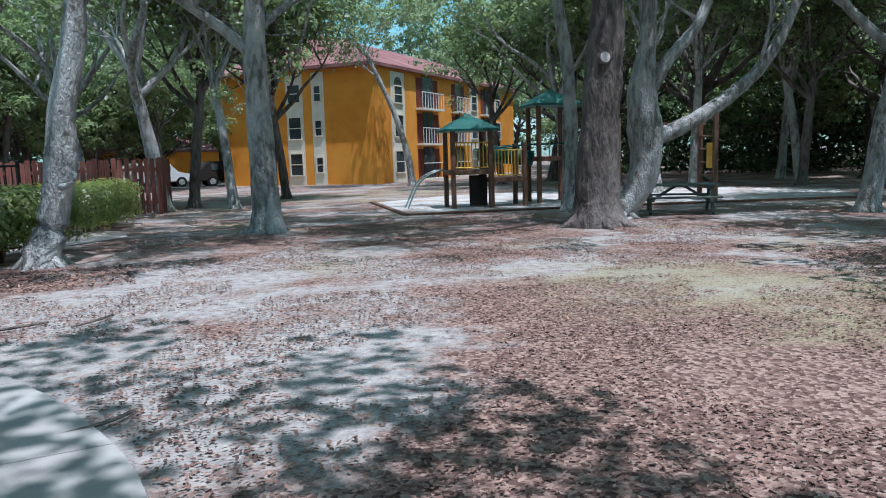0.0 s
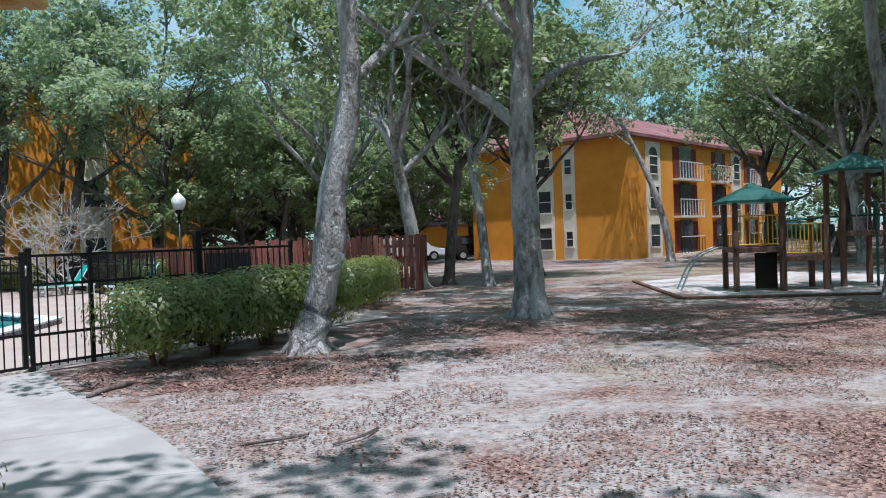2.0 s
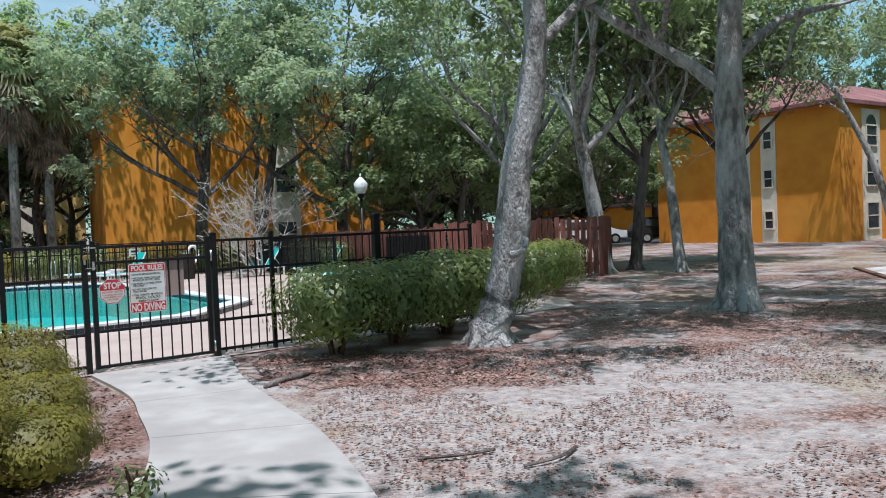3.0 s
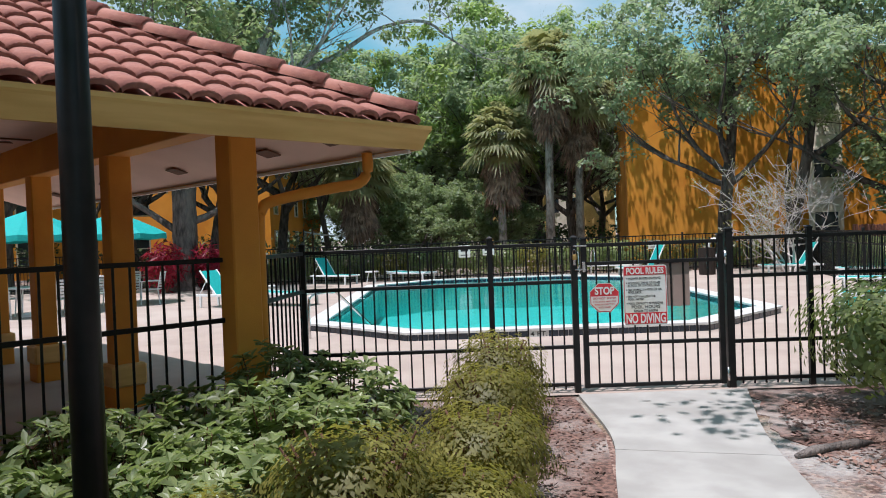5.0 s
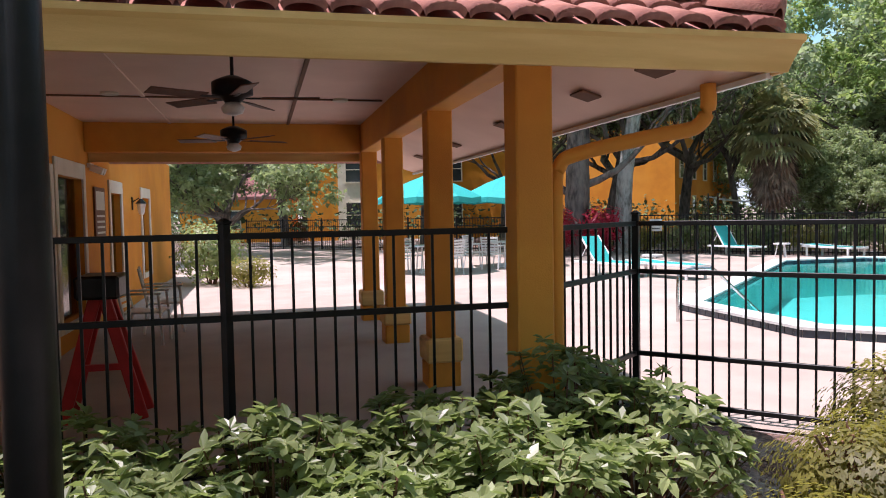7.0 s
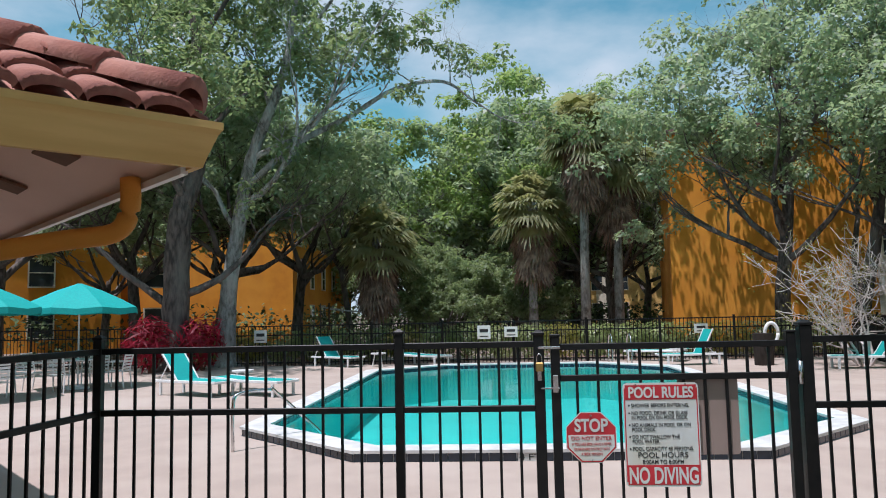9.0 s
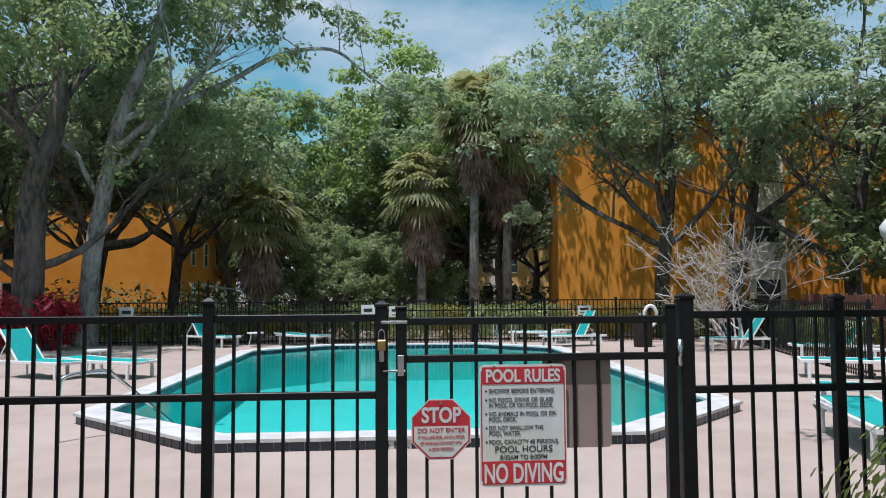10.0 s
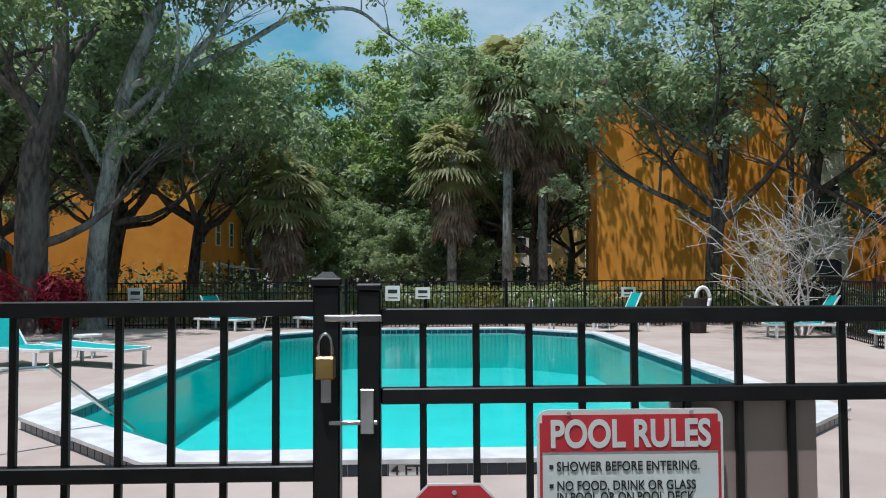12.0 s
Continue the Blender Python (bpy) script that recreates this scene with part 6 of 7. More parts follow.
world_tree("gnarled pale oak with a long low limb reaching sideways", (10.75, 13.3), seed=14, bark=BARK, leaf=LEAF,
           trunk=[((0, 0, 0), 0.3), ((0.35, -0.15, 0.5), 0.28), ((0.56, -0.25, 1.15), 0.31), ((0.55, -0.24, 1.9), 0.37), ((0.5, -0.2, 2.7), 0.31), ((0.6, -0.25, 3.7), 0.17), ((0.7, -0.25, 5.2), 0.13), ((0.8, -0.2, 7.0), 0.08)],
           arms=[([(0.6, -0.27, 1.65), (1.35, -0.58, 1.95), (2.3, -1.0, 2.6), (3.05, -1.35, 3.5), (3.75, -1.65, 5.2), (4.6, -2.0, 7.0)], 0.19, 0.07), ([(0.6, -0.25, 2.6), (1.0, -0.42, 3.3), (1.6, -0.7, 4.1), (2.0, -0.9, 5.6), (2.2, -0.9, 7.2)], 0.16, 0.06)],
           limbs=[(0.8, (-0.3, 0.8, 1.0), 3.0, 0.08), (1.0, (0.2, 0, 1), 3.0, 0.06)], depth=3, leaf_size=0.14, per_tip=110, clump=0.55, density=0.11, spread=0.45)
world_tree("slim pale oak beside the dark oak", (11.2, 15.7), seed=15, bark=BARK, leaf=LEAF,
           trunk=[((0, 0, 0), 0.2), ((0.05, 0, 1.5), 0.165), ((-0.05, 0, 3.5), 0.15), ((-0.3, 0.1, 5.5), 0.12), ((-0.2, 0.1, 8), 0.09)],
           limbs=[(0.7, (0.8, 0.4, 1), 3.2, 0.08), (0.8, (-0.9, 0.3, 0.8), 3.4, 0.08), (0.95, (0.1, -0.9, 0.9), 3.2, 0.07), (1, (0, 0, 1), 3, 0.06)], depth=3, leaf_size=0.16, per_tip=100, clump=0.55, density=0.115)

world_tree("thin leaning oak with a bare trunk before the orange block", (15.6, 36.4), seed=16, bark=BARK, leaf=LEAF,
           trunk=[((0, 0, 0), 0.2), ((-0.2, 0, 1.5), 0.17), ((-0.75, 0, 3.4), 0.15), ((-1.5, 0.1, 5.2), 0.12), ((-2.3, 0.1, 6.8), 0.09)],
           limbs=[(0.95, (-0.8, 0.9, 1), 3.2, 0.07), (1.0, (0.4, 0.9, 1), 3.2, 0.06), (0.8, (-0.9, -0.2, 0.6), 2.0, 0.05), (0.9, (0.1, 1.0, 0.8), 3.4, 0.06), (1.0, (-0.9, 0.5, 0.9), 3.4, 0.06)], depth=3, leaf_size=0.14, per_tip=60, density=0.2)

# prototypes, then copies through the wood
PROTOS = []
for i, (sd, h, r, fork, bk, lf, lean) in enumerate(((21, 10.0, 0.2, 0.36, BARK_DARK, LEAF, (0.5, 0.1)), (22, 11.5, 0.24, 0.3, BARK, LEAF, (-0.5, 0.3)), (23, 12.5, 0.3, 0.28, BARK_DARK, LEAF2, (0.3, -0.5)),
                                                    (24, 9.0, 0.16, 0.45, BARK, LEAF, (0.7, 0.2)), (25, 13.5, 0.36, 0.22, BARK_DARK, LEAF2, (0.2, 0.2)), (26, 8.0, 0.22, 0.2, BARK_DARK, LEAF, (0.1, -0.3)), (27, 13.0, 0.3, 0.24, BARK_DARK, LEAF_BRIGHT, (0.2, 0.1)))):
    PROTOS.append(generic_oak(sd, h, r, fork, bk, lf, lean, nlimbs=7, per_tip=(90, 90, 150, 90, 150, 150, 150)[i], leaf_size=(0.21, 0.21, 0.25, 0.2, 0.27, 0.24, 0.27)[i], clump=(0.6, 0.6, 0.6, 0.56, 0.62, 0.56, 0.66)[i], density=(0.09, 0.09, 0.12, 0.09, 0.12, 0.13, 0.13)[i], rise=((0.75, 1.7), (0.7, 1.6), (0.35, 1.3), (0.9, 2.0), (0.3, 1.3), (0.25, 1.1), (0.3, 1.5))[i]))
LABELS = ("dark-trunked oak with a spreading green crown", "grey-barked oak forking low into several stems", "large dark oak with a grey-green crown",
          "slender grey oak with a high crown", "huge spreading oak with a grey-green crown", "low bushy oak with dense dark foliage", "tall full tree with a bright green rounded crown")
FIRST = {}


def plant(kind, x, y, turn=0.0, s=1.0, group="oak grove"):
    m = Matrix.Translation((x, y, 0)) @ Matrix.Rotation(radians(turn), 4, "Z") @ Matrix.Diagonal((s, s, s, 1))
    if kind not in FIRST:
        FIRST[kind] = oak(PROTOS[kind], LABELS[kind], Matrix.Identity(4), group)
        FIRST[kind].matrix_basis = m
        FIRST[kind]["base_scale"] = s
        return FIRST[kind]
    src = FIRST[kind]
    k = 1.0 / src["base_scale"]
    return copy_thing(src, m @ Matrix.Diagonal((k, k, k, 1)))


# grove between the wooden fence, the playground and the far block; last row unseen
for kind, x, y, turn, s in (
        (0, 3.55, 26.1, 20, 0.95), (3, 4.55, 24.4, 100, 1.0), (0, 7.3, 29.1, 200, 0.9), (3, 6.9, 29.4, 250, 0.95), (1, 2.5, 24.9, 60, 1.0), (1, 0.4, 28.5, 10, 0.95),
        (0, 19.0, 33.0, 170, 0.95), (2, 23.0, 34.5, 30, 0.95),
        (1, 19.5, 28.0, 310, 1.0), (2, 26.0, 27.0, 99, 1.0), (0, 24.2, 19.8, 0, 0.95), (1, 15.6, 11.0, 190, 0.95), (0, 20.0, 12.5, 77, 1.0),
        (3, 21.5, 22.5, 15, 1.1), (0, 27.5, 16.5, 222, 1.0), (2, 31.0, 22.0, 12, 1.0), (0, 34.0, 14.0, 130, 1.0), (1, 29.5, 30.5, 40, 1.0), (2, 38.0, 27.0, 260, 1.0),
        (0, 30.0, 9.0, 30, 1.0), (1, 24.0, 6.5, 88, 1.0), (2, 44.0, 20.0, 160, 1.1), (0, 41.0, 36.0, 10, 1.1), (2, 50.0, 30.0, 50, 1.2), (3, 18.0, 20.5, 60, 1.15), (3, 23.5, 15.5, 10, 1.1), (3, 25.5, 21.0, 80, 1.15), (3, 21.5, 27.0, 150, 1.1), (3, 28.5, 24.5, 230, 1.2), (3, 26.5, 12.5, 300, 1.1),
                # unseen trees added beside and behind the walk to shade the near lawn
                (1, 12.5, -3.0, 120, 1.0), (2, 3.2, -8.0, 200, 1.0), (0, 13.5, 6.0, 300, 1.0), (3, -1.1, -0.9, 45, 1.25), (3, 8.5, -5.0, 120, 0.85)):
    plant(kind, x, y, turn, s)
# trees round the pool
for kind, x, y, turn, s in (
        (2, -34.5, 26.5, 60, 0.95), (2, -36.4, 23.6, 160, 1.0), (0, -37.0, 31.5, 200, 1.0), (2, -36.5, 19.5, 20, 1.0), (2, -32.5, 21.5, 100, 0.95), (2, -34.5, 13.5, 60, 1.0),
        (4, -50.9, 47.2, 70, 0.95), (6, -38.2, 43.5, 10, 1.28), (6, -36.0, 50.4, 150, 1.42), (6, -31.5, 45.0, 250, 1.05), (4, -41.3, 66.8, 300, 1.1), (4, -27.2, 42.6, 120, 0.95),
        (5, -29.4, 32.0, 10, 0.55), (5, -26.8, 33.9, 100, 0.56), (5, -31.6, 33.5, 250, 0.62), (5, -33.5, 38.0, 190, 0.7),
        (2, -44.5, 20.5, 60, 0.8), (2, -42.0, 7.5, 20, 0.85), (2, -36.0, 4.5, 110, 0.85), (5, -30.0, 5.0, 60, 0.8),
        (4, -52.0, 62.0, 10, 1.1), (2, -62.0, 52.0, 80, 1.2), (4, -72.0, 20.0, 0, 1.2), (2, -38.0, 76.0, 40, 1.2), (4, -24.0, 66.0, 70, 1.2), (2, -80.0, 50.0, 130, 1.3),
        (5, -4.5, 38.5, 250, 1.0), (2, -3.0, 48.0, 40, 0.9), (5, 0.5, 47.0, 90, 1.1), (6, -4.0, 58.0, 120, 0.9), (5, 4.0, 60.0, 20, 1.2), (6, 10.0, 62.0, 200, 0.85),
        (4, -10.0, 75.0, 20, 1.2), (2, 12.0, 76.0, 20, 1.2), (4, 30.0, 66.0, 45, 1.2), (4, 60.0, 45.0, 45, 1.2), (2, 62.0, 20.0, 45, 1.2), (4, 52.0, 8.0, 90, 1.2)):
    plant(kind, x, y, turn, s, "trees round the pool")


# more of the wood, thinning into the distance
rng_w = random.Random(77)
TAKEN = [(15.3, 41.0)]


def wood(n, x0, x1, y0, y1, kinds, smin, smax, clear):
    for _ in range(n * 6):
        x, y = rng_w.uniform(x0, x1), rng_w.uniform(y0, y1)
        if n and clear(x, y) and all((x - a) ** 2 + (y - b) ** 2 > 9 for a, b in TAKEN):
            TAKEN.append((x, y))
            plant(rng_w.choice(kinds), x, y, rng_w.uniform(0, 360), rng_w.uniform(smin, smax))
            n -= 1


wood(20, 19, 70, 2, 44, (0, 1, 0, 3, 2), 0.9, 1.15, lambda x, y: x - 0.75 * y > -2 and (x > 24 or y < 12 or y > 26))
wood(16, -14, 14, 58, 80, (2, 4, 5), 0.9, 1.2, lambda x, y: not (-3 < x < 14 and 60 < y < 86))
wood(22, -80, -30, 38, 90, (2, 4, 5), 0.95, 1.3, lambda x, y: (x + 55) ** 2 + (y - 73) ** 2 > 300 and y - 0.8 * x > 70)
wood(14, -85, -62, -10, 50, (2, 4, 5), 0.95, 1.3, lambda x, y: True)
wood(8, 36, 60, 58, 85, (2, 4), 1.0, 1.3, lambda x, y: True)
wood(14, 30, 75, 14, 66, (5, 2, 5), 0.9, 1.2, lambda x, y: x * x + y * y > 1900 and x > 0.62 * y + 3)
wood(3, -14, 6, 34, 48, (0, 1), 0.7, 0.95, lambda x, y: x + 0.6 * y > 16 or y > 56)


FAR_LEAF = mat("far_foliage", (0.11, 0.145, 0.07), (0.05, 0.075, 0.035), 0.2, 0.8, 0, random_amount=0.6, spec=0.1)


def far_woods():
    """A ragged belt of distant crowns behind everything."""
    q = np.random.default_rng(5)
    n = 2600
    a = q.uniform(0, 2 * np.pi, n)
    r = q.uniform(92, 150, n)
    z = q.uniform(0.3, 1, n) ** 0.8 * 11.5
    z *= 0.75 + 0.35 * np.sin(a * 17) * np.sin(a * 5 + 1)
    c = np.stack([np.cos(a) * r - 5, np.sin(a) * r + 25, z], 1)
    c = np.repeat(c, 22, axis=0) + q.normal(0, 1, (n * 22, 3)) * (1.6, 1.6, 0.9)
    ob = new("far_woods", leaf_mesh("far_woods", c, np.tile((0, 0, 0.8), (len(c), 1)), 0.8, 0.55, FAR_LEAF, 5))
    tagged(ob, "belt of distant green woodland behind the buildings", "woodland", kind="stuff")


far_woods()


def understory():
    """Low shrubs beyond the pool fence."""
    q = np.random.default_rng(8)
    n = 900
    a = q.uniform(radians(85), radians(215), n)
    r = q.uniform(42, 58, n)
    c = np.stack([np.cos(a) * r - 2, np.sin(a) * r + 9, q.uniform(0.1, 1.9, n)], 1)
    c = np.repeat(c, 30, axis=0) + np.clip(q.normal(0, 1, (n * 30, 3)), -1.6, 1.6) * (0.8, 0.8, 0.35)
    c = c[c[:, 2] > 0.02]
    ob = new("understory", leaf_mesh("understory", c, np.tile((0, 0, 0.8), (len(c), 1)), 0.32, 0.55, FAR_LEAF, 8))
    tagged(ob, "low dark shrubs beneath the distant trees", "undergrowth", kind="stuff")


understory()


def grove_undergrowth():
    """Low scrub that closes the wood behind the playground."""
    q = np.random.default_rng(18)
    n = 1900
    a = q.uniform(radians(-12), radians(52), n)
    r = q.uniform(46, 66, n)
    c = np.stack([np.cos(a) * r, np.sin(a) * r, q.uniform(0, 1, n) ** 1.5 * 5.5], 1)
    c = np.repeat(c, 30, axis=0) + np.clip(q.normal(0, 1, (n * 30, 3)), -1.6, 1.6) * (0.9, 0.9, 0.5)
    c = c[c[:, 2] > 0.02]
    ob = new("grove_undergrowth", leaf_mesh("grove_undergrowth", c, np.tile((0, 0, 0.4), (len(c), 1)), 0.36, 0.55, FAR_LEAF, 18, 0.0, 0.8))
    tagged(ob, "dark scrub closing the wood beyond the playground", "undergrowth", kind="stuff")


grove_undergrowth()
world_tree("massive dark oak with spreading limbs beyond the pool fence", (-25.8, 17.1), seed=31, bark=BARK_DARK, leaf=LEAF,
           trunk=[((0, 0, 0), 0.52), ((-0.05, 0, 1.6), 0.44), ((-0.1, 0.05, 3.6), 0.42), ((0.1, 0.1, 5.2), 0.36), ((0.5, 0.5, 7.0), 0.26), ((0.4, 0.5, 10.0), 0.17), ((0.3, 0.3, 12.0), 0.1)],
           limbs=[(0.58, (-0.7, -0.7, 0.9), 4.6, 0.22), (0.62, (0.2, 0.3, 1.2), 4.2, 0.17), (0.25, (0.75, 0.68, 0.42), 4.6, 0.15), (0.22, (-0.75, -0.6, 0.35), 4.4, 0.15), (0.8, (-0.6, 0.3, 1.0), 3.6, 0.12), (0.9, (0.5, 0.4, 0.9), 3.6, 0.11), (0.55, (0.6, -0.5, 0.7), 4.0, 0.13)],
           depth=3, leaf_size=0.2, per_tip=110, clump=0.58, density=0.2)
world_tree("tall pale-barked oak leaning with one long drooping limb", (-26.0, 18.9), seed=32, bark=BARK, leaf=LEAF,
           trunk=[((0, 0, 0), 0.32), ((0.1, 0.05, 2.5), 0.28), ((0.35, 0.25, 4.6), 0.25), ((0.7, 0.6, 7.2), 0.21), ((1.6, 1.3, 10.0), 0.15), ((2.0, 1.6, 12.5), 0.09)],
           limbs=[(0.5, (0.74, 0.67, 0.65), 4.6, 0.13), (0.62, (0.74, 0.67, 0.35), 5.2, 0.12), (0.75, (-0.5, 0.2, 1.0), 3.4, 0.1), (0.9, (0.7, 0.6, 0.6), 4.4, 0.09), (1.0, (0.1, 0.1, 1.0), 3.0, 0.07), (0.4, (-0.2, -0.3, 1.3), 5.0, 0.1)],
           depth=3, leaf_size=0.19, per_tip=90, density=0.14, clump=0.45,
           arms=[([(0.6, 0.5, 6.2), (1.6, 1.7, 7.6), (2.8, 3.2, 8.6), (3.8, 4.5, 9.6), (4.8, 5.9, 9.9), (5.4, 6.9, 9.2)], 0.13, 0.04)])

world_tree("spreading grey-green live oak before the orange block", (-13.6, 33.9), seed=61, bark=BARK_DARK, leaf=LEAF2,
           trunk=[((0, 0, 0), 0.3), ((-0.1, 0, 1.8), 0.26), ((0.1, 0, 3.6), 0.23), ((0.3, 0.1, 6.0), 0.17), ((0.2, 0.2, 9.0), 0.11)],
           limbs=[(0.46, (-0.85, -0.3, 0.55), 4.2, 0.13), (0.52, (-0.75, -0.2, 0.9), 4.6, 0.13), (0.46, (0.8, 0.3, 0.85), 4.4, 0.14), (0.55, (-0.3, -0.8, 0.9), 4.2, 0.13), (0.7, (-0.7, 0.1, 0.9), 4.4, 0.12), (0.8, (0.6, 0.0, 1.0), 4.0, 0.1), (1.0, (-0.1, 0, 1), 3.6, 0.09), (0.9, (-0.4, 0.7, 0.8), 3.6, 0.09), (0.62, (0.2, -0.9, 0.6), 4.0, 0.1)],
           depth=3, leaf_size=0.2, per_tip=130, clump=0.58, density=0.125)
world_tree("spreading grey-green live oak with two leaning stems", (-11.9, 35.6), seed=62, bark=BARK_DARK, leaf=LEAF2,
           trunk=[((0, 0, 0), 0.27), ((0.2, 0, 1.6), 0.24), ((0.75, 0, 4.0), 0.2), ((1.1, 0.1, 6.6), 0.15), ((1.3, 0.2, 9.5), 0.09)],
           limbs=[(0.25, (-0.3, 0.1, 1.0), 5.6, 0.16), (0.5, (0.9, -0.2, 0.8), 4.4, 0.13), (0.6, (-0.5, -0.7, 0.8), 4.2, 0.12), (0.75, (0.5, -0.6, 0.9), 4.2, 0.11), (0.9, (-0.7, 0.2, 0.9), 4.0, 0.1), (1.0, (0.2, 0, 1), 3.6, 0.08)],
           depth=3, leaf_size=0.2, per_tip=130, clump=0.58, density=0.125)
world_tree("dark live oak with a low crooked trunk beside the orange block", (-8.0, 36.0), seed=63, bark=BARK_DARK, leaf=LEAF2,
           trunk=[((0, 0, 0), 0.33), ((0.05, 0, 1.6), 0.28), ((0.0, 0, 3.0), 0.26), ((0.4, 0.1, 5.4), 0.19), ((0.3, 0.1, 8.5), 0.12)],
           limbs=[(0.42, (-0.9, -0.2, 0.6), 4.8, 0.16), (0.48, (0.9, 0.0, 0.7), 4.6, 0.15), (0.55, (-0.4, -0.8, 0.8), 4.2, 0.13), (0.7, (0.5, -0.6, 0.8), 4.2, 0.12), (0.8, (-0.8, 0.2, 0.9), 4.4, 0.11), (0.9, (0.6, 0.3, 1.0), 4.0, 0.1), (1.0, (0, 0, 1), 3.6, 0.09), (0.6, (0.2, -0.9, 0.3), 3.6, 0.1)],
           depth=3, leaf_size=0.2, per_tip=130, clump=0.58, density=0.125)

# ---- palms ----
def palm(x, y, h, seed, label="cabbage palm with fan fronds over a brown dead skirt"):
    rng = random.Random(seed)
    p = thing("palm_tree", label, "palm tree", "cabbage palms", m=Matrix.Translation((x, y, 0)))
    part("trunk", tube(bmesh.new(), [(0, 0, 0), (0.05, 0, h * 0.4), (0.12, 0.05, h * 0.8), (0.12, 0.05, h)], [0.24, 0.2, 0.19, 0.22], 12, 0.06, seed), BARK, p, smooth=True)

    def fronds(count, lo, hi, reach, material, name, droop, depth=0.0):
        verts, faces = [], []
        for k in range(count):
            a, e = rng.uniform(0, 2 * math.pi), radians(rng.uniform(lo, hi))
            d = Vector((math.cos(a) * math.cos(e), math.sin(a) * math.cos(e), math.sin(e)))
            s = Vector((-math.sin(a), math.cos(a), 0))
            u = d.cross(s)
            o = Vector((0.12, 0.05, h - rng.uniform(0.0, depth))) + d * rng.uniform(0.05, 0.2)
            tip = o + d * reach * rng.uniform(0.4, 0.6)
            b = len(verts)
            verts += [o + s * 0.012, o - s * 0.012, tip - s * 0.012, tip + s * 0.012]
            faces.append((b, b + 1, b + 2, b + 3))
            for q in range(13):
                w = radians(-78 + 13 * q)
                ln = reach * rng.uniform(0.5, 0.72) * (0.7 + 0.3 * math.cos(w))
                dd = (d * math.cos(w) + s * math.sin(w)).normalized()
                mid = tip + dd * ln * 0.55 + Vector((0, 0, -droop * ln * 0.12))
                end = tip + dd * ln + Vector((0, 0, -droop * ln * 0.55))
                sd = dd.cross(u).normalized() * 0.075
                b = len(verts)
                verts += [tip + u * 0.01, mid + sd, end, mid - sd]
                faces.append((b, b + 1, b + 2, b + 3))
        ob = new(name, raw_mesh(name, verts, faces, material))
        ob.parent = p

    fronds(105, -35, 88, 1.8, PALM, "fronds", 0.9, 0.9)
    fronds(120, -89, -48, 1.5, PALM_DEAD, "dead_skirt", 0.8, 2.2)


palm(-22.6, 34.2, 10.1, 1)
palm(-22.4, 36.4, 8.8, 2)
palm(-25.0, 33.4, 6.8, 3, "shorter cabbage palm with pale drooping fronds")
palm(-29.6, 27.8, 5.4, 6, "slender cabbage palm half hidden among oaks")


# ---- shrubs ----
def shrub(name, label, x, y, rx, ry, z0, z1, n, size, aspect, leaf, seed, stems=7, category="shrub", group="", boxy=2.5, turn=0.0, droop=0.2):
    """A shrub: woody stems and a shell and filling of single leaves."""
    rng = np.random.default_rng(seed)
    rr = random.Random(seed)
    s = thing(name, label, category, group, m=Matrix.Translation((x, y, 0)) @ Matrix.Rotation(radians(turn), 4, "Z"))
    d = rng.normal(0, 1, (n, 3))
    d /= (np.abs(d) ** boxy).sum(1, keepdims=True) ** (1 / boxy)
    rad = rng.uniform(0.0, 1, (n, 1)) ** 0.28
    c = d * rad
    lump = np.array([0.86 + 0.22 * noise.noise(Vector((float(p[0]) * 2.2 + seed, float(p[1]) * 2.2, float(p[2]) * 2.2))) for p in d])[:, None]
    zc, hz = (z0 + z1) / 2, (z1 - z0) / 2
    pos = c * lump * np.array([rx, ry, hz]) * 1.1 + np.array([0, 0, zc])
    o = new("foliage", leaf_mesh("foliage", pos, d + (0, 0, 0.7), size, aspect, leaf, seed, droop, 1.0))
    o.parent = s
    bm = bmesh.new()
    for k in range(stems):
        a = rr.uniform(0, 2 * math.pi)
        q = rr.uniform(0.2, 0.8)
        tip = Vector((math.cos(a) * rx * q, math.sin(a) * ry * q, z1 * rr.uniform(0.65, 0.95)))
        tube(bm, [(tip.x * 0.15, tip.y * 0.15, -0.02), tip * 0.5 + Vector((0, 0, 0.05)), tip], [0.022, 0.015, 0.006], 5)
    part("stem", bm, TIMBER, s)
    return s


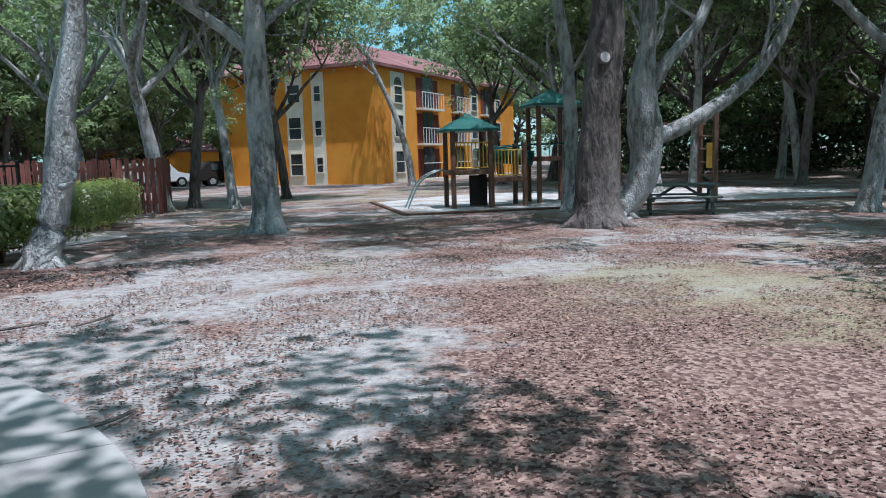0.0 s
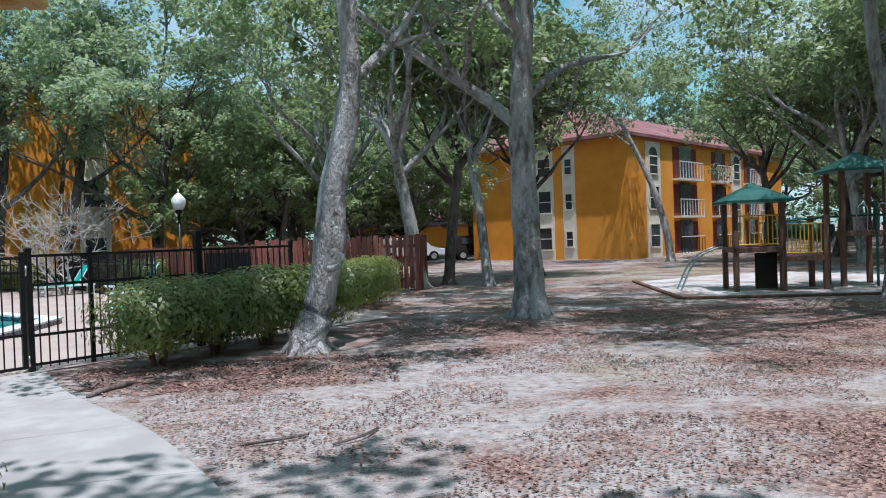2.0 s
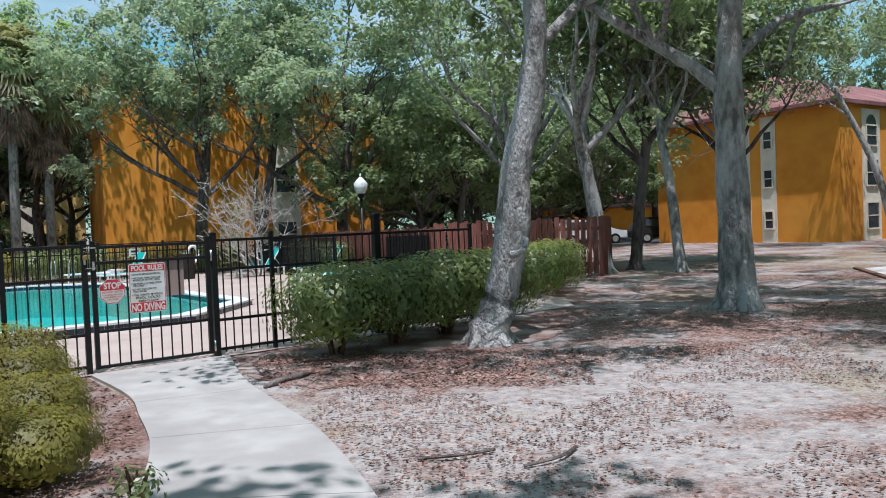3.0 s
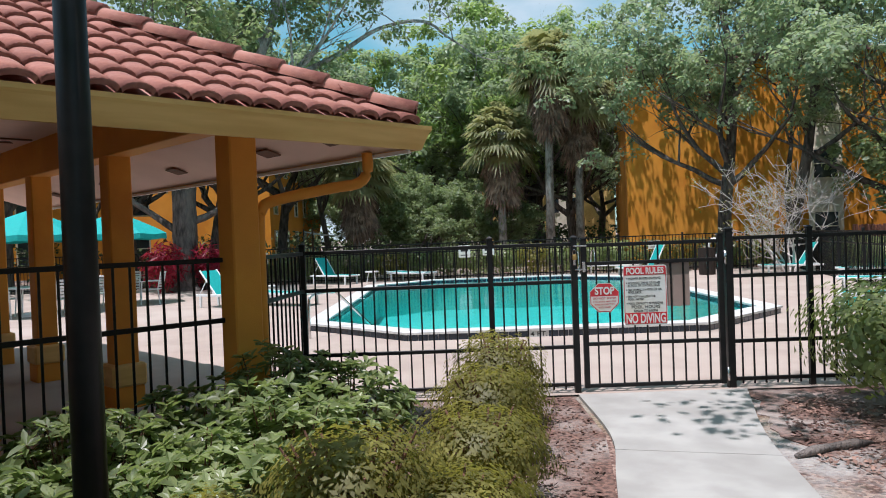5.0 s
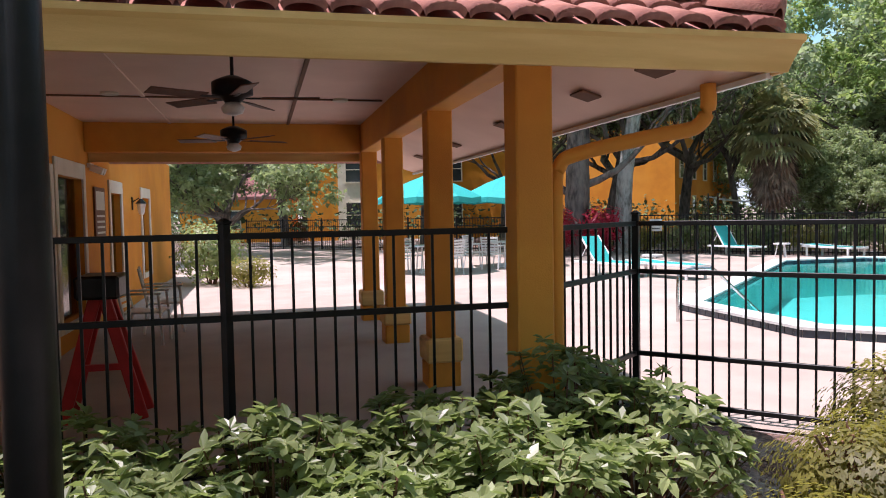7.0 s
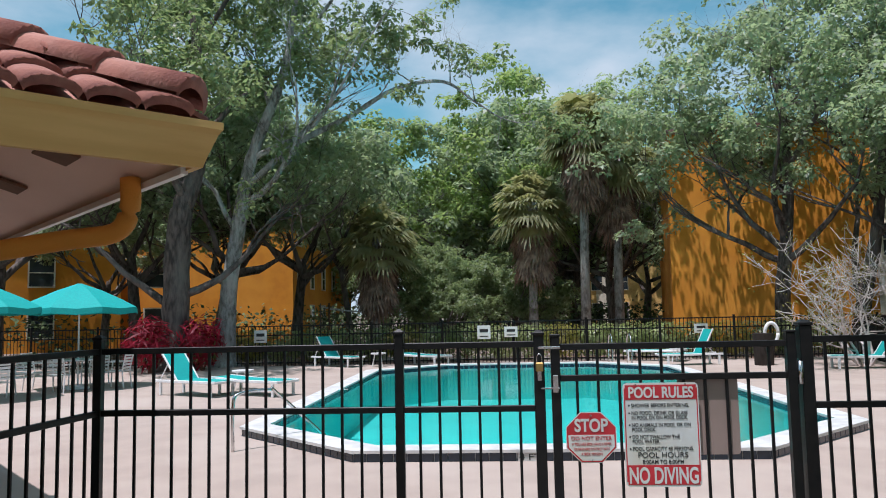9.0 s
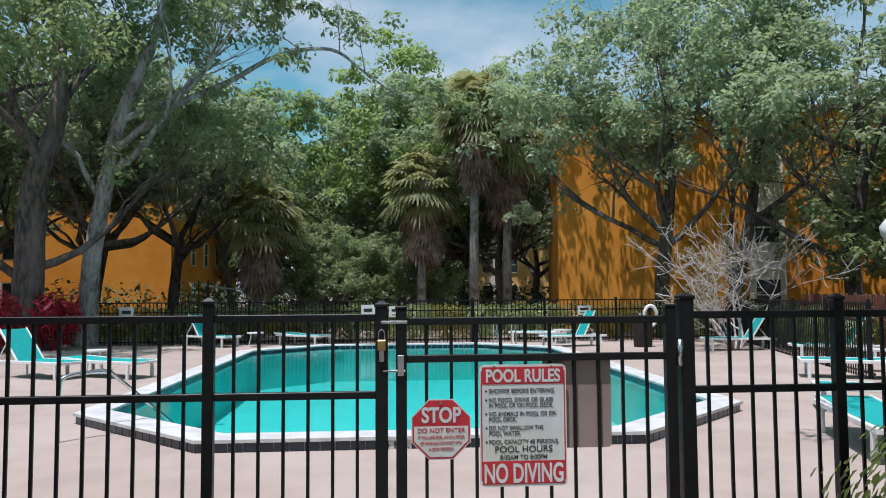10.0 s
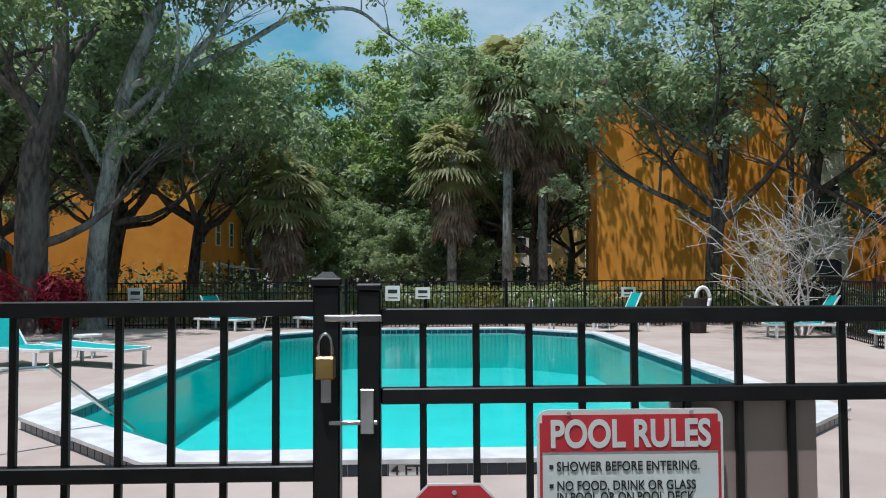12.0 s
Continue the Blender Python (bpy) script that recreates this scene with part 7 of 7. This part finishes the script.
def rosette_shrub(x, y, r, h, n, seed):
    """A broad-leaved shrub: leaf rosettes on twig ends over a dark woody inside."""
    q = random.Random(seed)
    sh = thing("hedge_shrub", "broad-leaved evergreen hedge shrub before the pavilion fence", "shrub", "pavilion hedge", m=Matrix.Translation((x, y, 0)))
    verts, faces = [], []
    wood_bm = bmesh.new()
    for k in range(n):
        a, e = q.uniform(0, 2 * math.pi), math.asin(q.uniform(-0.15, 1.0))
        d = Vector((math.cos(a) * math.cos(e), math.sin(a) * math.cos(e), math.sin(e)))
        g = q.uniform(0.72, 1.08) if k % 4 else q.uniform(0.35, 0.75)
        c = Vector((d.x * r * g, d.y * r * g, h * 0.42 + d.z * h * 0.58 * g + q.uniform(-0.05, 0.05)))
        if k % 2 == 0:
            tube(wood_bm, [(c.x * 0.2, c.y * 0.2, 0.0), Vector((c.x * 0.6, c.y * 0.6, c.z * 0.5)), c], [0.008, 0.006, 0.004], 4)
        axis = (d * 0.5 + Vector((q.gauss(0, 0.25), q.gauss(0, 0.25), 0.9))).normalized()
        s1 = axis.orthogonal().normalized()
        s2 = axis.cross(s1)
        m = q.randint(6, 9)
        for j in range(m):
            w = 2 * math.pi * (j + q.uniform(-0.3, 0.3)) / m
            out = s1 * math.cos(w) + s2 * math.sin(w)
            lift = q.uniform(-0.15, 0.75)
            t = (out + axis * lift).normalized()
            ln = q.uniform(0.06, 0.105)
            side = t.cross(axis).normalized() * ln * q.uniform(0.2, 0.27)
            up = side.cross(t).normalized() * ln * 0.07
            o = c - axis * q.uniform(0, 0.03)
            tip = o + t * ln - axis * ln * q.uniform(0.0, 0.35)
            i = len(verts)
            verts += [o, o + t * ln * 0.32 + side * 0.9 + up, o + t * ln * 0.7 + side * 0.75 + up * 0.6 - axis * ln * 0.06, tip, o + t * ln * 0.7 - side * 0.75 + up * 0.6 - axis * ln * 0.06, o + t * ln * 0.32 - side * 0.9 + up]
            faces += [(i, i + 1, i + 2, i + 3), (i, i + 3, i + 4, i + 5)]
    ob = new("foliage", raw_mesh("foliage", verts, faces, HEDGE))
    ob.parent = sh
    part("stem", wood_bm, TIMBER, sh)


# broad-leaved hedge before the pavilion fence
for k, (x, y, h) in enumerate(((-4.75, 4.6, 0.8), (-4.6, 5.4, 0.78), (-4.5, 6.2, 0.84), (-4.55, 7.0, 0.86), (-5.0, 7.75, 0.92), (-3.95, 5.0, 0.66), (-3.85, 5.75, 0.72), (-3.8, 6.5, 0.7), (-4.05, 7.2, 0.8), (-4.5, 7.95, 0.84))):
    rosette_shrub(x, y, 0.5, h * 0.92, 230, 100 + k)
for k, (x, y, r, h) in enumerate(((-3.1, 6.2, 0.42, 0.6), (-2.75, 7.3, 0.42, 0.5), (-3.25, 8.0, 0.45, 0.6), (-3.1, 6.95, 0.44, 0.74), (-2.45, 5.6, 0.4, 0.48), (-2.9, 5.0, 0.45, 0.55), (-4.37, 9.45, 0.42, 0.8), (-3.85, 8.75, 0.45, 0.68))):
    shrub("golden_shrub", "small yellow-green leaved shrub in the mulch bed", x, y, r, r, 0.03, h, 7000, 0.04, 0.42, HEDGE_Y, 140 + k, group="golden shrubs", stems=14, droop=-1.3)
# clipped hedge by the leaning oak
for k, (x, y, rx, h) in enumerate(((-2.0, 11.95, 0.74, 1.14), (-1.4, 12.7, 0.76, 1.13), (-0.8, 13.5, 0.76, 1.22), (-0.2, 14.4, 0.7, 1.2))):
    shrub("clipped_hedge", "clipped green hedge shrub on bare stems along the pool fence", x, y, rx, rx, 0.2, h, 5200, 0.07, 0.55, CLIPPED, 170 + k, group="clipped hedge", boxy=4.0, turn=45, stems=9)
for k, (x, y) in enumerate(((0.4, 18.4), (0.7, 19.4), (0.9, 20.4))):
    shrub("clipped_hedge", "clipped green hedge shrub near the wooden fence", x, y, 0.8, 0.75, 0.1, 1.15, 3600, 0.07, 0.55, CLIPPED, 180 + k, group="clipped hedge", boxy=4.0)
# hedge behind the far pool fence
for k in range(22):
    p = at_uv(-8 + k * 1.12, 33.0)
    shrub("boundary_hedge", "clipped hedge behind the far pool fence", p.x, p.y, 0.75, 0.6, 0.05, 1.25, 1500, 0.10, 0.55, HEDGE_Y if k % 5 == 3 else HEDGE, 200 + k, group="boundary hedge", boxy=4.0, turn=45, stems=3)
for k in range(8):
    p = at_uv(16.9 - 0.22 * k, 32 - 1.1 * k)
    shrub("boundary_hedge", "clipped hedge behind the side pool fence", p.x, p.y, 0.75, 0.6, 0.05, 1.2, 1500, 0.10, 0.55, HEDGE, 230 + k, group="boundary hedge", boxy=4.0, turn=45, stems=3)
for k, (x, y) in enumerate(((-25.2, 16.0), (-25.0, 17.6))):
    shrub("red_cordyline", "crimson-leaved cordyline shrub under the oak", x, y, 0.7, 0.7, 0.2, 1.75, 500, 0.45, 0.14, REDLEAF, 250 + k, group="cordylines")
shrub("patio_shrub", "rounded green shrub at the patio's end", -19.5, 5.0, 1.0, 0.9, 0.05, 1.5, 3000, 0.09, 0.55, HEDGE, 260)
shrub("patio_shrub", "yellow-flowering low shrub at the patio's end", -18.4, 5.9, 0.6, 0.6, 0.03, 0.7, 1500, 0.07, 0.55, HEDGE_Y, 261)
shrub("weed_clump", "small green weed at the path's edge", -1.75, 6.75, 0.16, 0.16, 0.04, 0.32, 160, 0.05, 0.5, HEDGE, 262, stems=5)


def crape_myrtle(x, y):
    rng = random.Random(7)
    t = thing("crape_myrtle", "leafless crape myrtle with pale twigs and a few yellow leaves", "tree", m=Matrix.Translation((x, y, 0)))
    wood, tips = [], []
    for k in range(7):
        a = 2 * math.pi * k / 7
        grow(rng, Vector((0.12 * math.cos(a), 0.12 * math.sin(a), 0)), Vector((0.75 * math.cos(a), 0.75 * math.sin(a), 1.0)), 2.0, 0.05, 3, wood, tips, 0.66, 0.2)
    verts, faces = [], []
    for pts, rad, sides in wood:
        vs, fs = tube_data(pts, [max(q, 0.007) for q in rad], 4, 0, 0, False)
        b = len(verts)
        verts += vs
        faces += [tuple(b + i for i in f) for f in fs]
    o = new("branchwork", raw_mesh("branchwork", verts, faces, TWIG, True))
    o.parent = t
    sel = np.array([p for p, d in tips if p.x < 0.2])
    o = new("leaf_tuft", leaf_mesh("leaf_tuft", np.repeat(sel, 3, axis=0) + np.random.default_rng(3).normal(0, 0.06, (len(sel) * 3, 3)), np.tile((0, 0, 1.0), (len(sel) * 3, 1)), 0.07, 0.5, HEDGE_Y, 3))
    o.parent = t


crape_myrtle(-9.6, 29.6)


def volleyball_net(a, b):
    """A slack white net tape between two slim posts."""
    n = thing("volleyball_net", "slack white net tape strung between two slim posts", "net")
    a, b = Vector((*a, 0)), Vector((*b, 0))
    for p in (a, b):
        part("post", tubes(([p, p + Vector((0, 0, 2.3))], 0.035), sides=8), BARK_DARK, n, smooth=True)
    line = [a.lerp(b, k / 16) + Vector((0, 0, 2.1 - 0.42 * math.sin(math.pi * k / 16) + 0.25 * k / 16)) for k in range(17)]
    bm = bmesh.new()
    for p, q in zip(line, line[1:]):
        bm.faces.new([bm.verts.new(v) for v in (p, q, q + Vector((0, 0, 0.08)), p + Vector((0, 0, 0.08)))])
    bmesh.ops.remove_doubles(bm, verts=bm.verts, dist=1e-4)
    bmesh.ops.solidify(bm, geom=list(bm.faces), thickness=0.01)
    part("tape", bm, WHITE, n, "white tape")


volleyball_net((-33.8, 27.5), (-30.9, 32.1))

# ---- litter on the ground ----


def scatter(name, label, n, x0, x1, y0, y1, size, seed, keep):
    q = np.random.default_rng(seed)
    p = np.stack([q.uniform(x0, x1, n), q.uniform(y0, y1, n), np.full(n, 0.014)], 1)
    k = np.array([keep(Vector((float(a[0]), float(a[1]), 0))) for a in p])
    p = p[k]
    ob = new(name, leaf_mesh(name, p, np.tile((0, 0, 2.2), (len(p), 1)), size, 0.5, LITTER, seed))
    return tagged(ob, label, "leaf litter", kind="stuff")


def off_path(p):
    for a, b in zip(PATH_R, PATH_R[1:]):
        if b[1] <= p.y <= a[1]:
            t = (p.y - b[1]) / (a[1] - b[1] + 1e-6)
            return p.x > b[0] + (a[0] - b[0]) * t + 0.08
    return p.y < 12


def on_lawn(p):
    if p.y > 11.9 or (p.x < -3.2):
        return p.x > 0.6 and noise.noise(p * 0.5) > -0.1
    return off_path(p) and noise.noise(p * 0.55 + Vector((3, 1, 0))) + 0.35 * noise.noise(p * 2.4) > -0.12


def in_bed(p):
    if not (-5.3 < p.x < -1.5 and 4.5 < p.y < 10.6):
        return False
    for a, b in zip(PATH_L, PATH_L[1:]):
        if b[1] <= p.y <= a[1]:
            t = (p.y - b[1]) / (a[1] - b[1] + 1e-6)
            return p.x < b[0] + (a[0] - b[0]) * t - 0.08 and (p.y - p.x) < 15.2
    return False


scatter("leaf_litter", "fallen brown oak leaves scattered over the lawn", 110000, -1.5, 11, 1.5, 16, 0.036, 41, on_lawn)
scatter("leaf_litter", "fallen brown leaves over the mulch bed", 9000, -5.3, -1.5, 4.5, 10.7, 0.048, 42, in_bed)
scatter("leaf_litter", "fallen brown leaves on the mulch under the hedge", 9000, -2.9, 1.0, 10.0, 13.6, 0.05, 43, lambda p: off_path(p) and p.x + 3.3 > (12 - p.y) * 0.62 and p.y - p.x < 15.3)
log = thing("fallen_branch", "dark fallen branch lying on the mulch", "branch", m=Matrix.Translation((0, 0, 0.0)))
part("wood", tubes(([(-2.24, 10.06, 0.015), (-2.17, 10.2, 0.04), (-2.12, 10.38, 0.03), (-2.0, 10.52, 0.045), (-1.95, 10.7, 0.02)], [0.018, 0.034, 0.026, 0.036, 0.012]), sides=8), BARK_DARK, log, smooth=True)
for a, b in (((0.35, 7.6), (0.7, 8.0)), ((-0.35, 7.75), (0.15, 7.95)), ((0.35, 4.6), (0.75, 4.85))):
    tw = thing("fallen_twig", "thin fallen twig on the lawn", "twig", "fallen twigs")
    c = ((a[0] + b[0]) / 2 + 0.05, (a[1] + b[1]) / 2 - 0.06)
    part("wood", tubes((curve_points([(*a, 0.02), (*c, 0.035), (*b, 0.02)], 4), 0.012), sides=5), BARK_DARK, tw)
